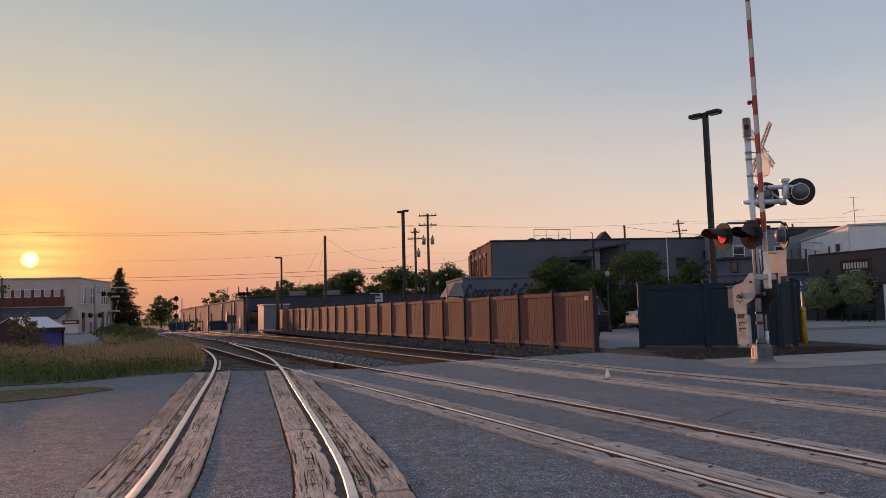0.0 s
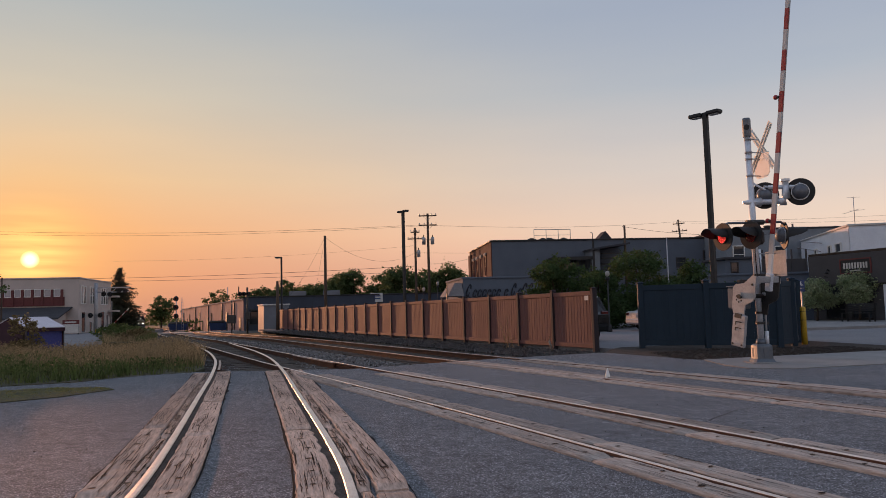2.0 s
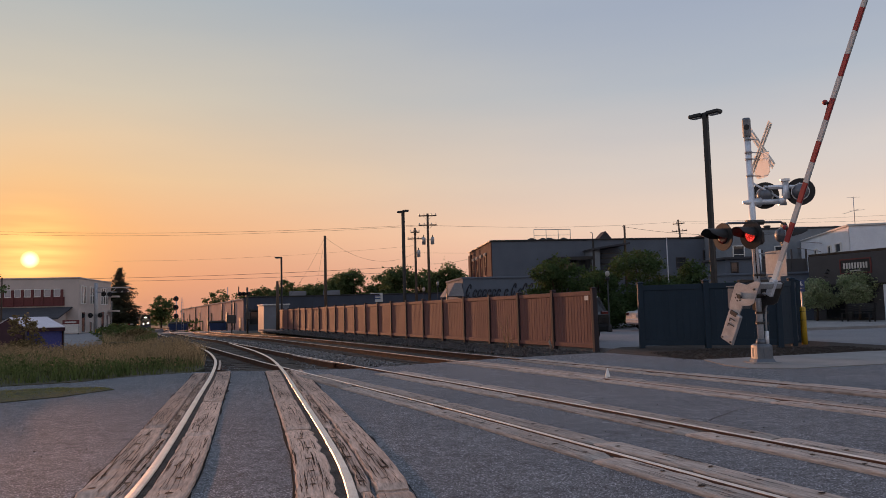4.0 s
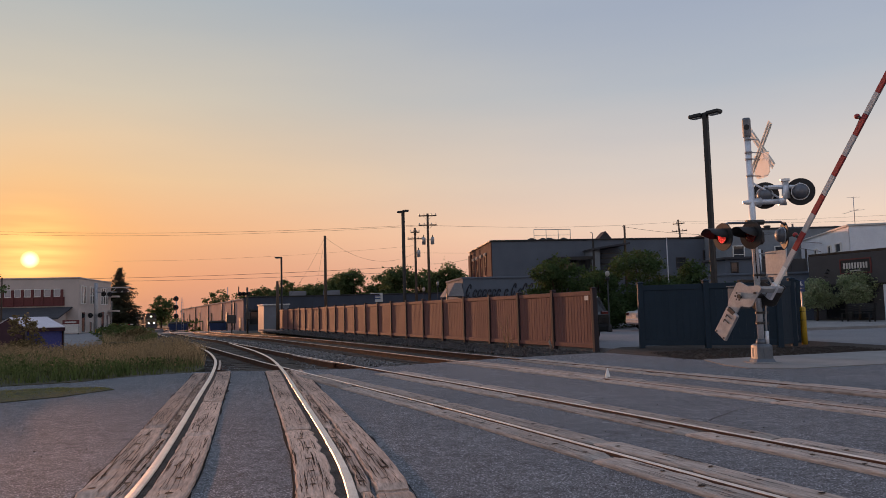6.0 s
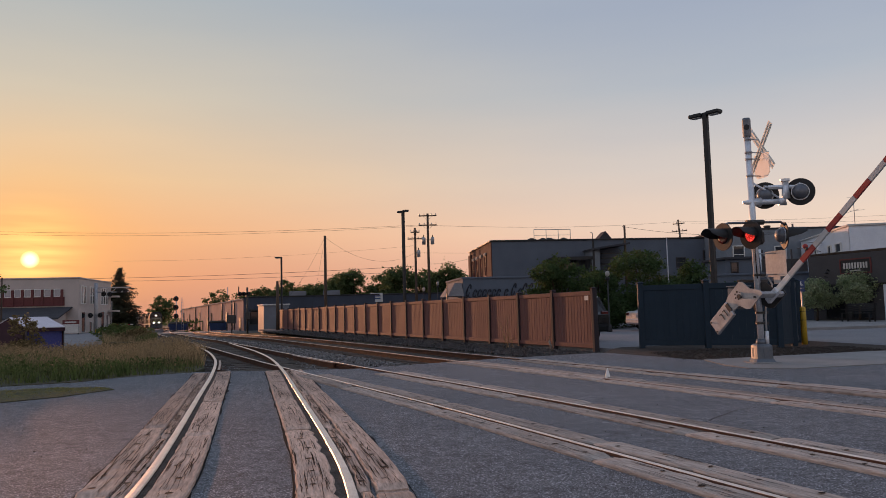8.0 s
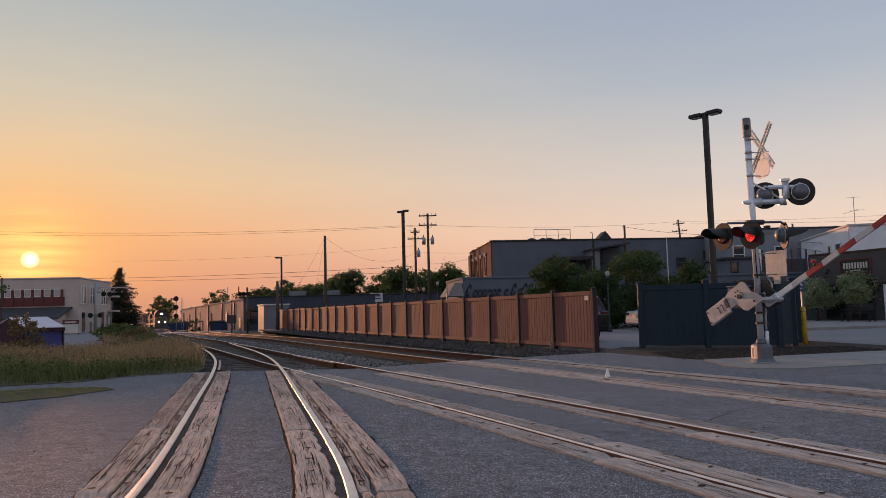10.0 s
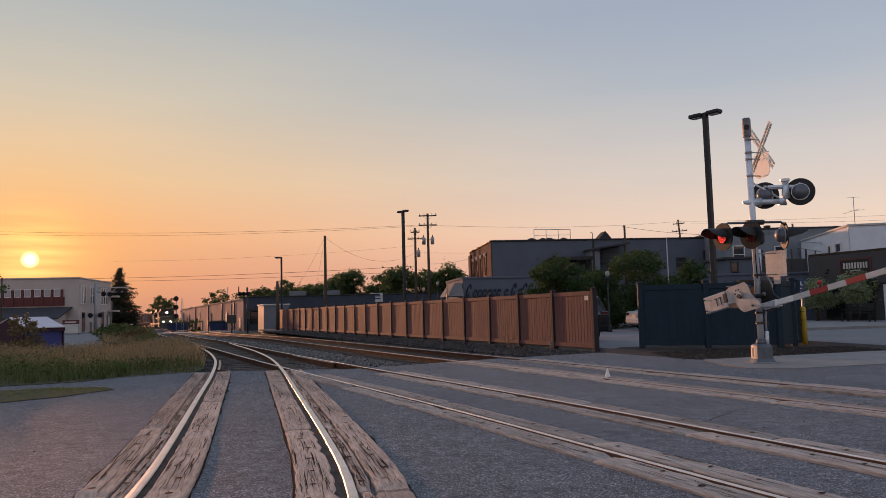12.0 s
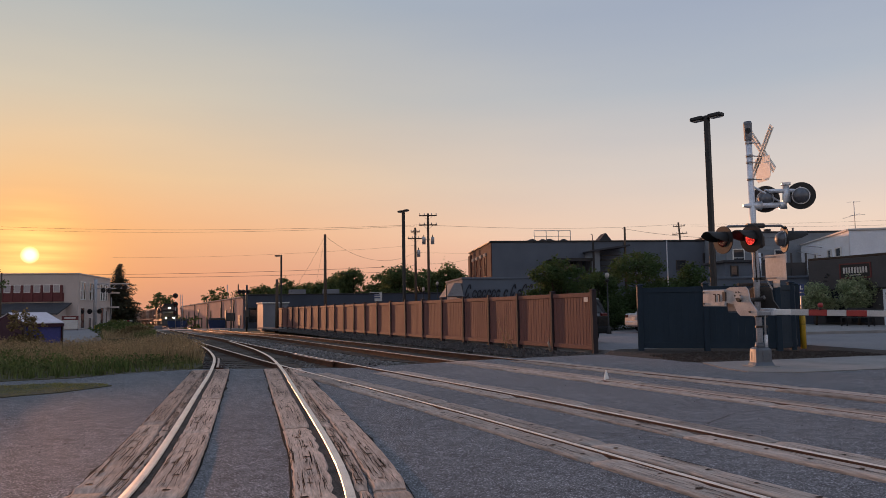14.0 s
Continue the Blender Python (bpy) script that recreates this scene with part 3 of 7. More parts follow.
def guard_rail(line, off, y0, y1, parent):
    """A short check rail beside the running rail, its ends flared."""
    l = line_from(offset_line(line, off), y0, y1)
    r = part("guard_rail", Shape().rings(sweep(l, RAIL_PROFILE)), RAIL_RUST, parent, "short rusty check rail")
    part("running_surface", Shape().rings(sweep(l, [(q * 0.8, h) for q, h in HEAD_PROFILE])), RAIL_DULL, r)
    chair = Shape().box((0, 0, -0.15), (0.34, 0.16, 0.03), bevel=0.006).mesh("rail_chair", RAIL_RUST)
    for p in l[::2]:
        part("rail_chair", chair, RAIL_RUST, r, m=pose(p.x, p.y, 0, 0, 0, 15))


guard_rail(SPUR_L, -0.64, 17.5, 21.5, spur_track)
guard_rail(MAIN_L, 0.64, 18.5, 23.5, main_track)
timbers(SPUR_L, spur_track, -4.6, 17.4, False, (0.29, 0.10, 0.26), 3)
timbers(MAIN_L, main_track, -4.5, 16.0, True, (0.24, 0.26), 4)
timbers(SIDE_L, side_track, -4.5, 18.9, True, (0.22, 0.24), 5)


# ---- fences ----
FENCE_AT, FENCE_DIR, FENCE_STEP = Vector((4.605, 23.36, -0.10)), 1.9635, 2.44


def brown_fence():
    f = thing("fence", Matrix.Translation(FENCE_AT) @ Matrix.Rotation(FENCE_DIR, 4, "Z"), "long reddish-brown composite privacy fence with capped posts", "fence")
    post = Shape().box((0, 0, 0.75), (0.127, 0.17, 2.25), bevel=0.008).mesh("post", FENCEPOST)
    cap = Shape().box((0, 0, 1.89), (0.15, 0.19, 0.03), bevel=0.006).box((0, 0, 1.915), (0.11, 0.14, 0.03), taper=0.3).mesh("post_cap", FENCEPOST)
    rail = Shape().box((FENCE_STEP / 2, 0, 0), (FENCE_STEP - 0.127, 0.09, 0.14), bevel=0.008).mesh("fence_rail", FENCE)
    n = 13
    w = (FENCE_STEP - 0.127) / n
    picket = Shape().box((0, 0, 0.92), (w - 0.012, 0.03, 1.60), bevel=0.009).mesh("picket", FENCE)
    back = Shape().box((FENCE_STEP / 2, 0, 0.92), (FENCE_STEP - 0.13, 0.012, 1.60)).mesh("backing", FENCE)
    rnd = random.Random(8)
    for i in range(23):
        x = i * FENCE_STEP
        p = part("post", post, FENCE, f, m=pose(x, 0, 0, rnd.uniform(-0.5, 0.5), rnd.uniform(-0.4, 0.4), 0))
        part("post_cap", cap, FENCE, p)
        if i == 22:
            break
        for z in (0.12, 1.745):
            part("fence_rail", rail, FENCE, f, m=pose(x, 0, z))
        part("backing", back, FENCE, f, m=pose(x, 0, 0))
        if i < 21:
            for k in range(n):
                part("picket", picket, FENCE, f, m=pose(x + 0.0635 + w * (k + 0.5), 0, 0, 0, 0, rnd.uniform(-0.8, 0.8)))
    part("notice", Shape().box((0.34, 0.058, 1.60), (0.22, 0.006, 0.14)), PALEPANEL, f, "small pale notice plate")


brown_fence()


def slate_fence():
    f = thing("fence", Matrix(), "dark slate-blue vinyl enclosure fence", "fence")
    corners = [(5.85, 22.7), (7.55, 21.95), (9.30, 21.2), (10.0, 21.9), (10.9, 23.6), (11.7, 25.2)]
    for i, (x, y) in enumerate(corners):
        p = part("post", Shape().box((0, 0, 0.88), (0.15, 0.15, 2.05), bevel=0.01), GREYFENCE, f, m=pose(x, y, -0.05))
        part("post_cap", Shape().box((0, 0, 1.93), (0.18, 0.18, 0.04), bevel=0.01).box((0, 0, 1.965), (0.13, 0.13, 0.04), taper=0.2), GREYFENCE, p)
    for (x0, y0), (x1, y1) in zip(corners, corners[1:]):
        d = math.hypot(x1 - x0, y1 - y0)
        m = pose(x0, y0, -0.05, 0, 0, math.degrees(math.atan2(y1 - y0, x1 - x0)))
        for z in (0.16, 1.78):
            part("fence_rail", Shape().box((d / 2, 0, z), (d - 0.15, 0.07, 0.16), bevel=0.008), GREYFENCE, f, m=m)
        k = max(2, round((d - 0.15) / 0.19))
        w = (d - 0.15) / k
        for j in range(k):
            part("picket", Shape().box((0.075 + w * (j + 0.5), 0, 0.97), (w - 0.0015, 0.03, 1.56), bevel=0.002), GREYFENCE, f, m=m)


slate_fence()


# ---- level-crossing gate ----
MAST = Vector((6.60, 15.85, 0.0))
ARM_DIR = Vector((0.40, -0.917, 0.0)).normalized()
ROAD_DIR = Vector((0.917, 0.40, 0.0)).normalized()
PIVOT = Vector((6.45, 15.65, 1.387))
GATE_SET = Vector((-0.048, 0.0, -0.035))
GATE_ROT = math.degrees(math.atan2(ARM_DIR.y, ARM_DIR.x))


def facing(p, d):
    """Pose at p whose y axis looks along the level direction d."""
    return Matrix.Translation(p) @ Matrix.Rotation(math.atan2(d.y, d.x) - math.pi / 2, 4, "Z")


def ring(r0, r1, y0, y1, n=28):
    """A flat ring round local y."""
    return Shape().rings([[Vector((r * math.cos(a), y, r * math.sin(a))) for a in (math.tau * k / n for k in range(n))]
                          for y, r in ((y0, r0), (y1, r0), (y1, r1), (y0, r1), (y0, r0))], False)


def flasher(parent, p, d, lamp=False):
    """A flasher unit: round black backing, domed housing behind, long visor over the lens. Local y looks out of the lens."""
    m = facing(Vector(p), Vector(d))
    f = part("flasher", ring(0.148, 0.285, -0.010, 0.010), BLACK, parent, "round black backing", m=m)
    prof = [(0.0, 0.165), (-0.05, 0.16), (-0.10, 0.145), (-0.14, 0.115), (-0.165, 0.07), (-0.175, 0.025)]
    h = Shape().rings([[Vector((r * math.cos(a), y - 0.010, r * math.sin(a))) for a in (math.tau * k / 24 for k in range(24))] for y, r in prof], False, True)
    h.face([Vector((0.025 * math.cos(a), -0.185, 0.025 * math.sin(a))) for a in (math.tau * k / 12 for k in range(12))])
    part("housing", h, DOME, f)
    part("housing_rim", ring(0.160, 0.178, -0.030, -0.010), ALU, f)
    part("latch", Shape().box((0.0, -0.05, 0.165), (0.03, 0.05, 0.03), bevel=0.006).box((0.0, -0.05, -0.165), (0.03, 0.05, 0.03), bevel=0.006), ALU, f)
    rings = []
    for y, r, cut in ((0.010, 0.176, 0.0), (0.16, 0.180, 0.05), (0.30, 0.184, 0.22), (0.43, 0.186, 0.52)):
        a0 = math.pi * (-0.06 + cut * 0.42)
        rings.append([Vector((r * math.cos(a), y, r * math.sin(a) - 0.05 * y)) for a in (a0 + (math.pi - 2 * a0) * k / 18 for k in range(19))])
    h = Shape().rings(rings, False, True, closed=False)
    h.rings([[Vector((q.x * 0.97, q.y, q.z * 0.97)) for q in r] for r in rings], False, True, closed=False)
    part("hood", h, BLACK, f)
    if not lamp:
        part("dark_lens", Shape().tube([(0, 0.004, 0), (0, 0.012, 0)], 0.146, 24, smooth=False), REDLENS, f)
    return f


def gate():
    g = thing("crossing_gate", Matrix.Translation(GATE_SET), "aluminium railway crossing signal mast with red flashers and crossbuck", "crossing signal")
    lean = Matrix.Translation(MAST)
    base = Shape()
    base.box((0, 0, 0.0), (0.56, 0.56, 0.07), lean, 0.01)
    part("foundation_plate", base, CONCRETE, g)
    b = Shape().rings([[lean @ Vector((math.copysign(r, c) if k % 2 else r * c * 1.2, r * s_ * 1.2 if k % 2 == 0 else math.copysign(r, s_), z)) for k, (c, s_) in
                        enumerate((math.cos(a), math.sin(a)) for a in (math.tau * (j + 0.5) / 8 for j in range(8)))] for z, r in ((0.03, 0.205), (0.07, 0.185), (0.10, 0.165), (0.34, 0.158), (0.37, 0.150), (0.40, 0.118))])
    jb = part("junction_base", b, CASTALU, g)
    for a in range(4):
        x, y = 0.26 * math.cos(math.tau * (a + 0.5) / 4), 0.26 * math.sin(math.tau * (a + 0.5) / 4)
        part("anchor_bolt", Shape().tube([lean @ Vector((x * 0.8, y * 0.8, 0.05)), lean @ Vector((x * 0.8, y * 0.8, 0.13))], 0.016, 6), GALV, jb)
    part("mast", Shape().tube([lean @ Vector((0, 0, 0.44)), lean @ Vector((-0.04, 0, 5.02))], 0.064, 16), ALU, g)
    bell = Shape().tube([lean @ Vector((-0.04, 0, 4.76)), lean @ Vector((-0.042, 0, 5.12)), lean @ Vector((-0.042, 0, 5.16))], [0.085, 0.088, 0.075], 16, smooth=False)
    bl = part("bell", bell, DOME, g, "dark cylindrical electronic bell")
    part("bell_mouth", Shape().tube([lean @ Vector((-0.072, -0.072, 4.95)), lean @ Vector((-0.080, -0.095, 4.95))], 0.058, 14, smooth=False), BLACK, bl)
    # crossbuck seen from behind, with its number plate below
    c = MAST + Vector((0.16, 0.0, 4.52)) + ROAD_DIR * 0.10
    m = facing(c, Vector((0.985, 0.17, 0)))
    for k, ang in enumerate((-50, 50)):
        bl_ = part("crossbuck_blade", Shape().box((0, 0.012 * k, 0), (1.22, 0.006, 0.165), bevel=0.002), REFLECT, g, "white sheet-metal blade", m=m @ Matrix.Rotation(radians(ang), 4, "Y"))
        for z in (-0.042, 0.042):
            part("stiffener", Shape().box((0, 0.012 * k - 0.012, z), (1.16, 0.014, 0.016), bevel=0.003), REFLECT, bl_)
    part("track_count_plate", Shape().prism([(-0.27, -0.12), (0.27, -0.12), (0.27, -0.55), (0.18, -0.64), (-0.18, -0.64), (-0.27, -0.55)], -0.003, 0.003, m @ Matrix.Rotation(radians(90), 4, "X")), REFLECT, g, "plain white plate")
    for z in (4.70, 4.42, 4.28, 3.92):
        bd = part("mast_band", Shape().tube([MAST + Vector((-0.035, 0, z - 0.02)), MAST + Vector((-0.035, 0, z + 0.02))], 0.075, 14), GALV, g)
        part("band_arm", Shape().tube([MAST + Vector((0.02, -0.02, z)), MAST + Vector((0.22, 0.05, z))], 0.013, 6), GALV, bd)
    # upper pair, facing away
    u = MAST + Vector((0, 0, 3.52))
    j = Vector((7.22, 15.80, 3.36))
    part("side_arm", Shape().tube([Vector((6.55, 15.85, 3.36)), Vector((7.16, 15.80, 3.36))], 0.058, 12), ALU, g)
    part("elbow", Shape().tube([j + Vector((-0.10, 0, -0.01)), j + Vector((0.02, 0, -0.01)), j + Vector((0.06, 0, 0.06)), j + Vector((0.06, 0, 0.42))], [0.075, 0.085, 0.085, 0.065], 12), ALU, g)
    part("stay", Shape().tube([Vector((6.56, 15.85, 3.80)), Vector((7.12, 15.79, 3.44))], 0.022, 8), ALU, g)
    part("arm_cap", Shape().tube([j + Vector((0.06, 0, 0.42)), j + Vector((0.06, 0, 0.47))], 0.10, 14, smooth=False), ALU, g)
    part("cross_arm", Shape().tube([j + Vector((-0.30, 0.02, 0.30)), j + Vector((0.42, -0.02, 0.30))], 0.045, 8, smooth=False), ALU, g)
    part("mast_clamp", Shape().tube([MAST + Vector((-0.22, 0, 3.36)), MAST + Vector((0.16, 0, 3.36))], [0.03, 0.10], 10), ALU, g)
    away = Vector((0.45, 0.89, 0))
    for q in (Vector((6.90, 15.95, 3.51)), Vector((7.55, 15.72, 3.54))):
        flasher(g, q, away)
        part("swivel", Shape().tube([q + Vector((0, 0, 0.20)), Vector((q.x, 15.8, 3.67))], 0.022, 8), ALU, g)
    # lower set
    part("lamp_arm", Shape().tube([Vector((5.83, 15.62, 2.84)), Vector((5.98, 15.66, 2.91)), Vector((7.16, 15.85, 2.93)), Vector((7.28, 15.9, 2.86))], 0.026, 8), DOME, g)
    part("lamp_arm_clamp", Shape().tube([Vector((6.38, 15.71, 2.92)), Vector((6.76, 15.77, 2.925))], 0.055, 10), DARKSTEEL, g)
    to_left = Vector((-0.93, -0.36, 0))
    lamps = []
    for q, d in ((Vector((5.83, 15.58, 2.62)), to_left), (Vector((6.36, 15.45, 2.63)), Vector((-0.90, -0.44, 0))), (Vector((7.28, 16.0, 2.66)), Vector((0.92, -0.10, 0)))):
        f = flasher(g, q, d, q.x < 7)
        lamps.append(f)
    part("rear_flasher", Shape().box((6.72, 15.95, 2.62), (0.2, 0.2, 0.3), bevel=0.05), DARKSTEEL, g)
    # sign plate and small tag, from behind
    m2 = facing(Vector((6.98, 15.80, 2.05)), Vector((0.96, 0.28, 0)))
    sp = part("sign_plate", Shape().box((0, 0, 0), (0.62, 0.006, 0.54), bevel=0.002), PALEPANEL, g, "blank back of a white sign plate", m=m2)
    part("tag_plate", Shape().box((0.01, 0, -0.34), (0.20, 0.005, 0.15), bevel=0.001), PALEPANEL, sp)
    for z in (0.22, -0.22):
        part("sign_bracket", Shape().tube([MAST + Vector((-0.02, 0, 2.05 + z)), Vector((6.98, 15.79, 2.05 + z))], 0.014, 6), GALV, sp).matrix_parent_inverse = m2.inverted()
    for q in range(4):
        t = math.tau * q / 4
        part("base_door", Shape().box((0, 0.160, 0.22), (0.17, 0.02, 0.19), lean @ Matrix.Rotation(t + 0.3, 4, "Z"), 0.006), CASTALU, jb)
    part("base_collar", Shape().tube([lean @ Vector((0, 0, 0.38)), lean @ Vector((0, 0, 0.50))], [0.115, 0.092], 16), CASTALU, g)
    # mechanism case between the turning plates, on a shaft across the mast
    pm = facing(PIVOT, ROAD_DIR)
    mb = part("mechanism_box", Shape().box((-0.34, -0.10, -0.03), (0.34, 0.34, 0.46), bevel=0.03), CASTALU, g, "grey cast mechanism case", m=pm)
    part("mechanism_lid", Shape().box((-0.34, -0.10, 0.215), (0.36, 0.36, 0.03), bevel=0.01), CASTALU, mb)
    part("case_hinge", Shape().tube([(-0.17, -0.22, -0.12), (-0.17, -0.02, -0.12)], 0.02, 8), DARKSTEEL, mb)
    part("shaft", Shape().tube([(0, -0.46, 0), (0, 0.40, 0)], 0.045, 12), DARKSTEEL, mb)
    part("cross_channel", Shape().box((-0.26, 0.22, 0.32), (0.08, 0.80, 0.06), bevel=0.008), DARKSTEEL, mb)
    part("mast_bracket", Shape().box((-0.24, 0.12, -0.05), (0.10, 0.4, 0.10), bevel=0.01), DARKSTEEL, mb)
    for z in (0.80, 1.02, 1.80):
        cl = part("mast_clamp", Shape().tube([MAST + Vector((-0.01, 0, z)), MAST + Vector((-0.01, 0, z + 0.045))], 0.076, 14, smooth=False), DARKSTEEL, g)
        part("clamp_lug", Shape().box(MAST + Vector((0.11, -0.04, z + 0.025)), (0.10, 0.05, 0.06), bevel=0.008), DARKSTEEL, cl)
    part("conduit", Shape().tube([MAST + Vector((0.10, -0.06, 0.36)), MAST + Vector((0.095, -0.06, 0.95)), MAST + Vector((0.12, -0.05, 1.15)), MAST + Vector((0.22, 0.0, 1.35)), MAST + Vector((0.30, 0.0, 1.62)), MAST + Vector((0.20, 0, 1.80)), MAST + Vector((0.05, 0, 1.78))], 0.020, 8), GALV, g)
    part("conduit_fitting", Shape().tube([MAST + Vector((0.10, -0.06, 0.36)), MAST + Vector((0.10, -0.06, 0.66))], 0.038, 10), ALU, g)
    part("lamp_cable", Shape().tube([MAST + Vector((-0.03, -0.07, 1.75)), MAST + Vector((-0.05, -0.075, 2.3)), MAST + Vector((-0.02, -0.07, 2.9))], 0.012, 6), BLACK, g)
    return g, lamps


crossing_gate, FLASHERS = gate()


def gate_arm():
    """The turning arm: local x along the arm when lowered, local y along the turning shaft, z up; it turns about local y."""
    a = thing("crossing_barrier", Matrix(), "red and white striped crossing barrier with counterweight plates", "barrier", "crossing barriers")
    oz = -0.283
    tip = 7.6
    xs = 0.40
    part("arm_socket", Shape().box((0.28, 0.0, oz), (0.36, 0.10, 0.14), bevel=0.015), ALU, a)
    part("arm_root", Shape().box((0.63, 0.0, oz), (0.46, 0.045, 0.115), bevel=0.01), WHITE, a)
    x, k = 0.86, 0
    while x < tip:
        h = 0.115 - 0.035 * (x - 0.8) / 7
        part("red_stripe" if k % 2 else "white_stripe", Shape().box((x + 0.2, 0.0, oz), (0.404, 0.036, h), bevel=0.006), RED if k % 2 else ARMWHITE, a)
        x += 0.406
        k += 1
    part("spine", Shape().box(((tip + 0.8) / 2, 0.028, oz - 0.03), (tip - 1.0, 0.02, 0.03), bevel=0.004), GALV, a)
    for lx in (1.52, 4.0, 7.3):
        l = part("arm_lamp", Shape().tube([(lx, -0.005, oz + 0.05), (lx, -0.005, oz + 0.10)], 0.03, 8), DARKSTEEL, a)
        part("lamp_globe", Shape().ball((lx, 0.0, oz + 0.14), 0.05, 8), REDGLOW if lx > 7 else RED, l)
    part("lamp_cable", Shape().tube([(0.6, 0.0, oz + 0.06), (1.4, 0.01, oz + 0.07), (1.8, 0.03, oz + 0.05), (2.6, 0.03, oz + 0.07), (3.4, 0.03, oz + 0.05), (4.0, 0.0, oz + 0.07)], 0.006, 5), BLACK, a)
    # two bent support plates on the shaft, and the hung weight on the outer one
    poly = [(-0.42, -0.10), (-0.42, 0.17), (-0.30, 0.22), (0.13, 0.23), (0.20, 0.16), (0.24, -0.05), (0.42, -0.26), (0.42, -0.36), (-0.02, -0.36), (-0.10, -0.30), (-0.20, -0.12)]
    side = Matrix.Rotation(radians(90), 4, "X")
    for y, name in ((-0.43, "side_plate"), (0.20, "far_side_plate")):
        plate = part(name, Shape().prism(poly, -0.014, 0.014, Matrix.Translation((0, y, 0)) @ side), GALV if y < 0 else DARKSTEEL, a, "galvanised bent side plate" if y < 0 else "dark bent side plate")
        for q in range(6):
            t = math.tau * q / 6
            cx, cz = -0.08 + 0.075 * math.cos(t), 0.05 + 0.075 * math.sin(t)
            part("bolt_hole", Shape().tube([(cx, y - 0.013, cz), (cx, y - 0.018, cz)], 0.020, 10, smooth=False), BLACK, plate)
        part("hub", Shape().tube([(0, y - 0.014, 0), (0, y - 0.05, 0)], [0.05, 0.04], 12, smooth=False), GALV, plate)
        part("stop_bolt", Shape().tube([(0.24, y - 0.012, -0.28), (0.24, y - 0.04, -0.28)], 0.022, 6, smooth=False), DARKSTEEL, plate)
    part("arm_yoke", Shape().box((0.34, -0.12, -0.31), (0.12, 0.64, 0.08), bevel=0.01), GALV, a)
    wt = part("counterweight", Shape().box((-0.74, -0.43, 0.0), (0.66, 0.07, 0.36), bevel=0.02), GALV, a, "grey counterweight block")
    part("weight_link", Shape().box((-0.44, -0.425, 0.03), (0.10, 0.085, 0.20), bevel=0.01), DARKSTEEL, wt)
    for q in (-0.56, -0.68):
        part("weight_slot", Shape().box((q, -0.468, 0.0), (0.018, 0.006, 0.16)).box((q - 0.03, -0.468, 0.075), (0.07, 0.006, 0.016)), BLACK, wt)
    for q in ((-1.02, -0.12), (-1.02, 0.12)):
        part("weight_bolt", Shape().tube([(q[0], -0.464, q[1]), (q[0], -0.482, q[1])], 0.02, 6, smooth=False), DARKSTEEL, wt)
    return a


ARM = gate_arm()


# ---- buildings ----
def window(parent, x, z, w, h, m, frame_mat, pane_mat, bars=1, sill=None):
    """A framed window on the wall plane of m (x along the wall, y into it); panes sit back in the frame."""
    f = Shape()
    t, d = 0.07, 0.10
    f.box((x, -d / 2 + 0.02, z + h / 2 - t / 2), (w, d, t), m).box((x, -d / 2 + 0.02, z - h / 2 + t / 2), (w, d, t), m)
    for sx in (-1, 1):
        f.box((x + sx * (w / 2 - t / 2), -d / 2 + 0.02, z), (t, d, h - 2 * t), m)
    if bars:
        f.box((x, -0.03, z), (w - 2 * t, 0.04, 0.045), m)
    o = part("window", f, frame_mat, parent)
    part("pane", Shape().box((x, -0.012, z), (w - 2 * t, 0.02, h - 2 * t), m), pane_mat, o)
    if sill:
        part("sill", Shape().box((x, -0.06, z - h / 2 - 0.06), (w + 0.16, 0.16, 0.10), m, 0.01), sill, o)
    return o


def block(name, m, w, d, h, wall_mat, roof_mat, label, category="building", parapet=0.25, over=0.08):
    b = thing(name, m, label, category)
    part("wall", Shape().box((w / 2, d / 2, h / 2), (w, d, h)), wall_mat, b)
    r = Shape()
    for c, s in (((w / 2, -over / 2 + 0.1, h + 0.06), (w + over * 2, 0.3, 0.14)), ((w / 2, d - 0.1, h + 0.06), (w + over * 2, 0.3, 0.14)),
                 ((0.05, d / 2, h + 0.06), (0.3, d - 0.3, 0.139)), ((w - 0.05, d / 2, h + 0.06), (0.3, d - 0.3, 0.139))):
        r.box(c, s, bevel=0.02)
    part("parapet", r, roof_mat, b)
    part("roof", Shape().box((w / 2, d / 2, h + 0.02), (w - 0.3, d - 0.3, 0.04)), SHINGLE, b)
    return b


LEFTFACE = Matrix.Rotation(radians(-90), 4, "Z")


def left_face(d):
    """Plane of a block's left wall: x runs from its back to its front, y into the wall."""
    return Matrix.Translation((0, d, 0)) @ LEFTFACE


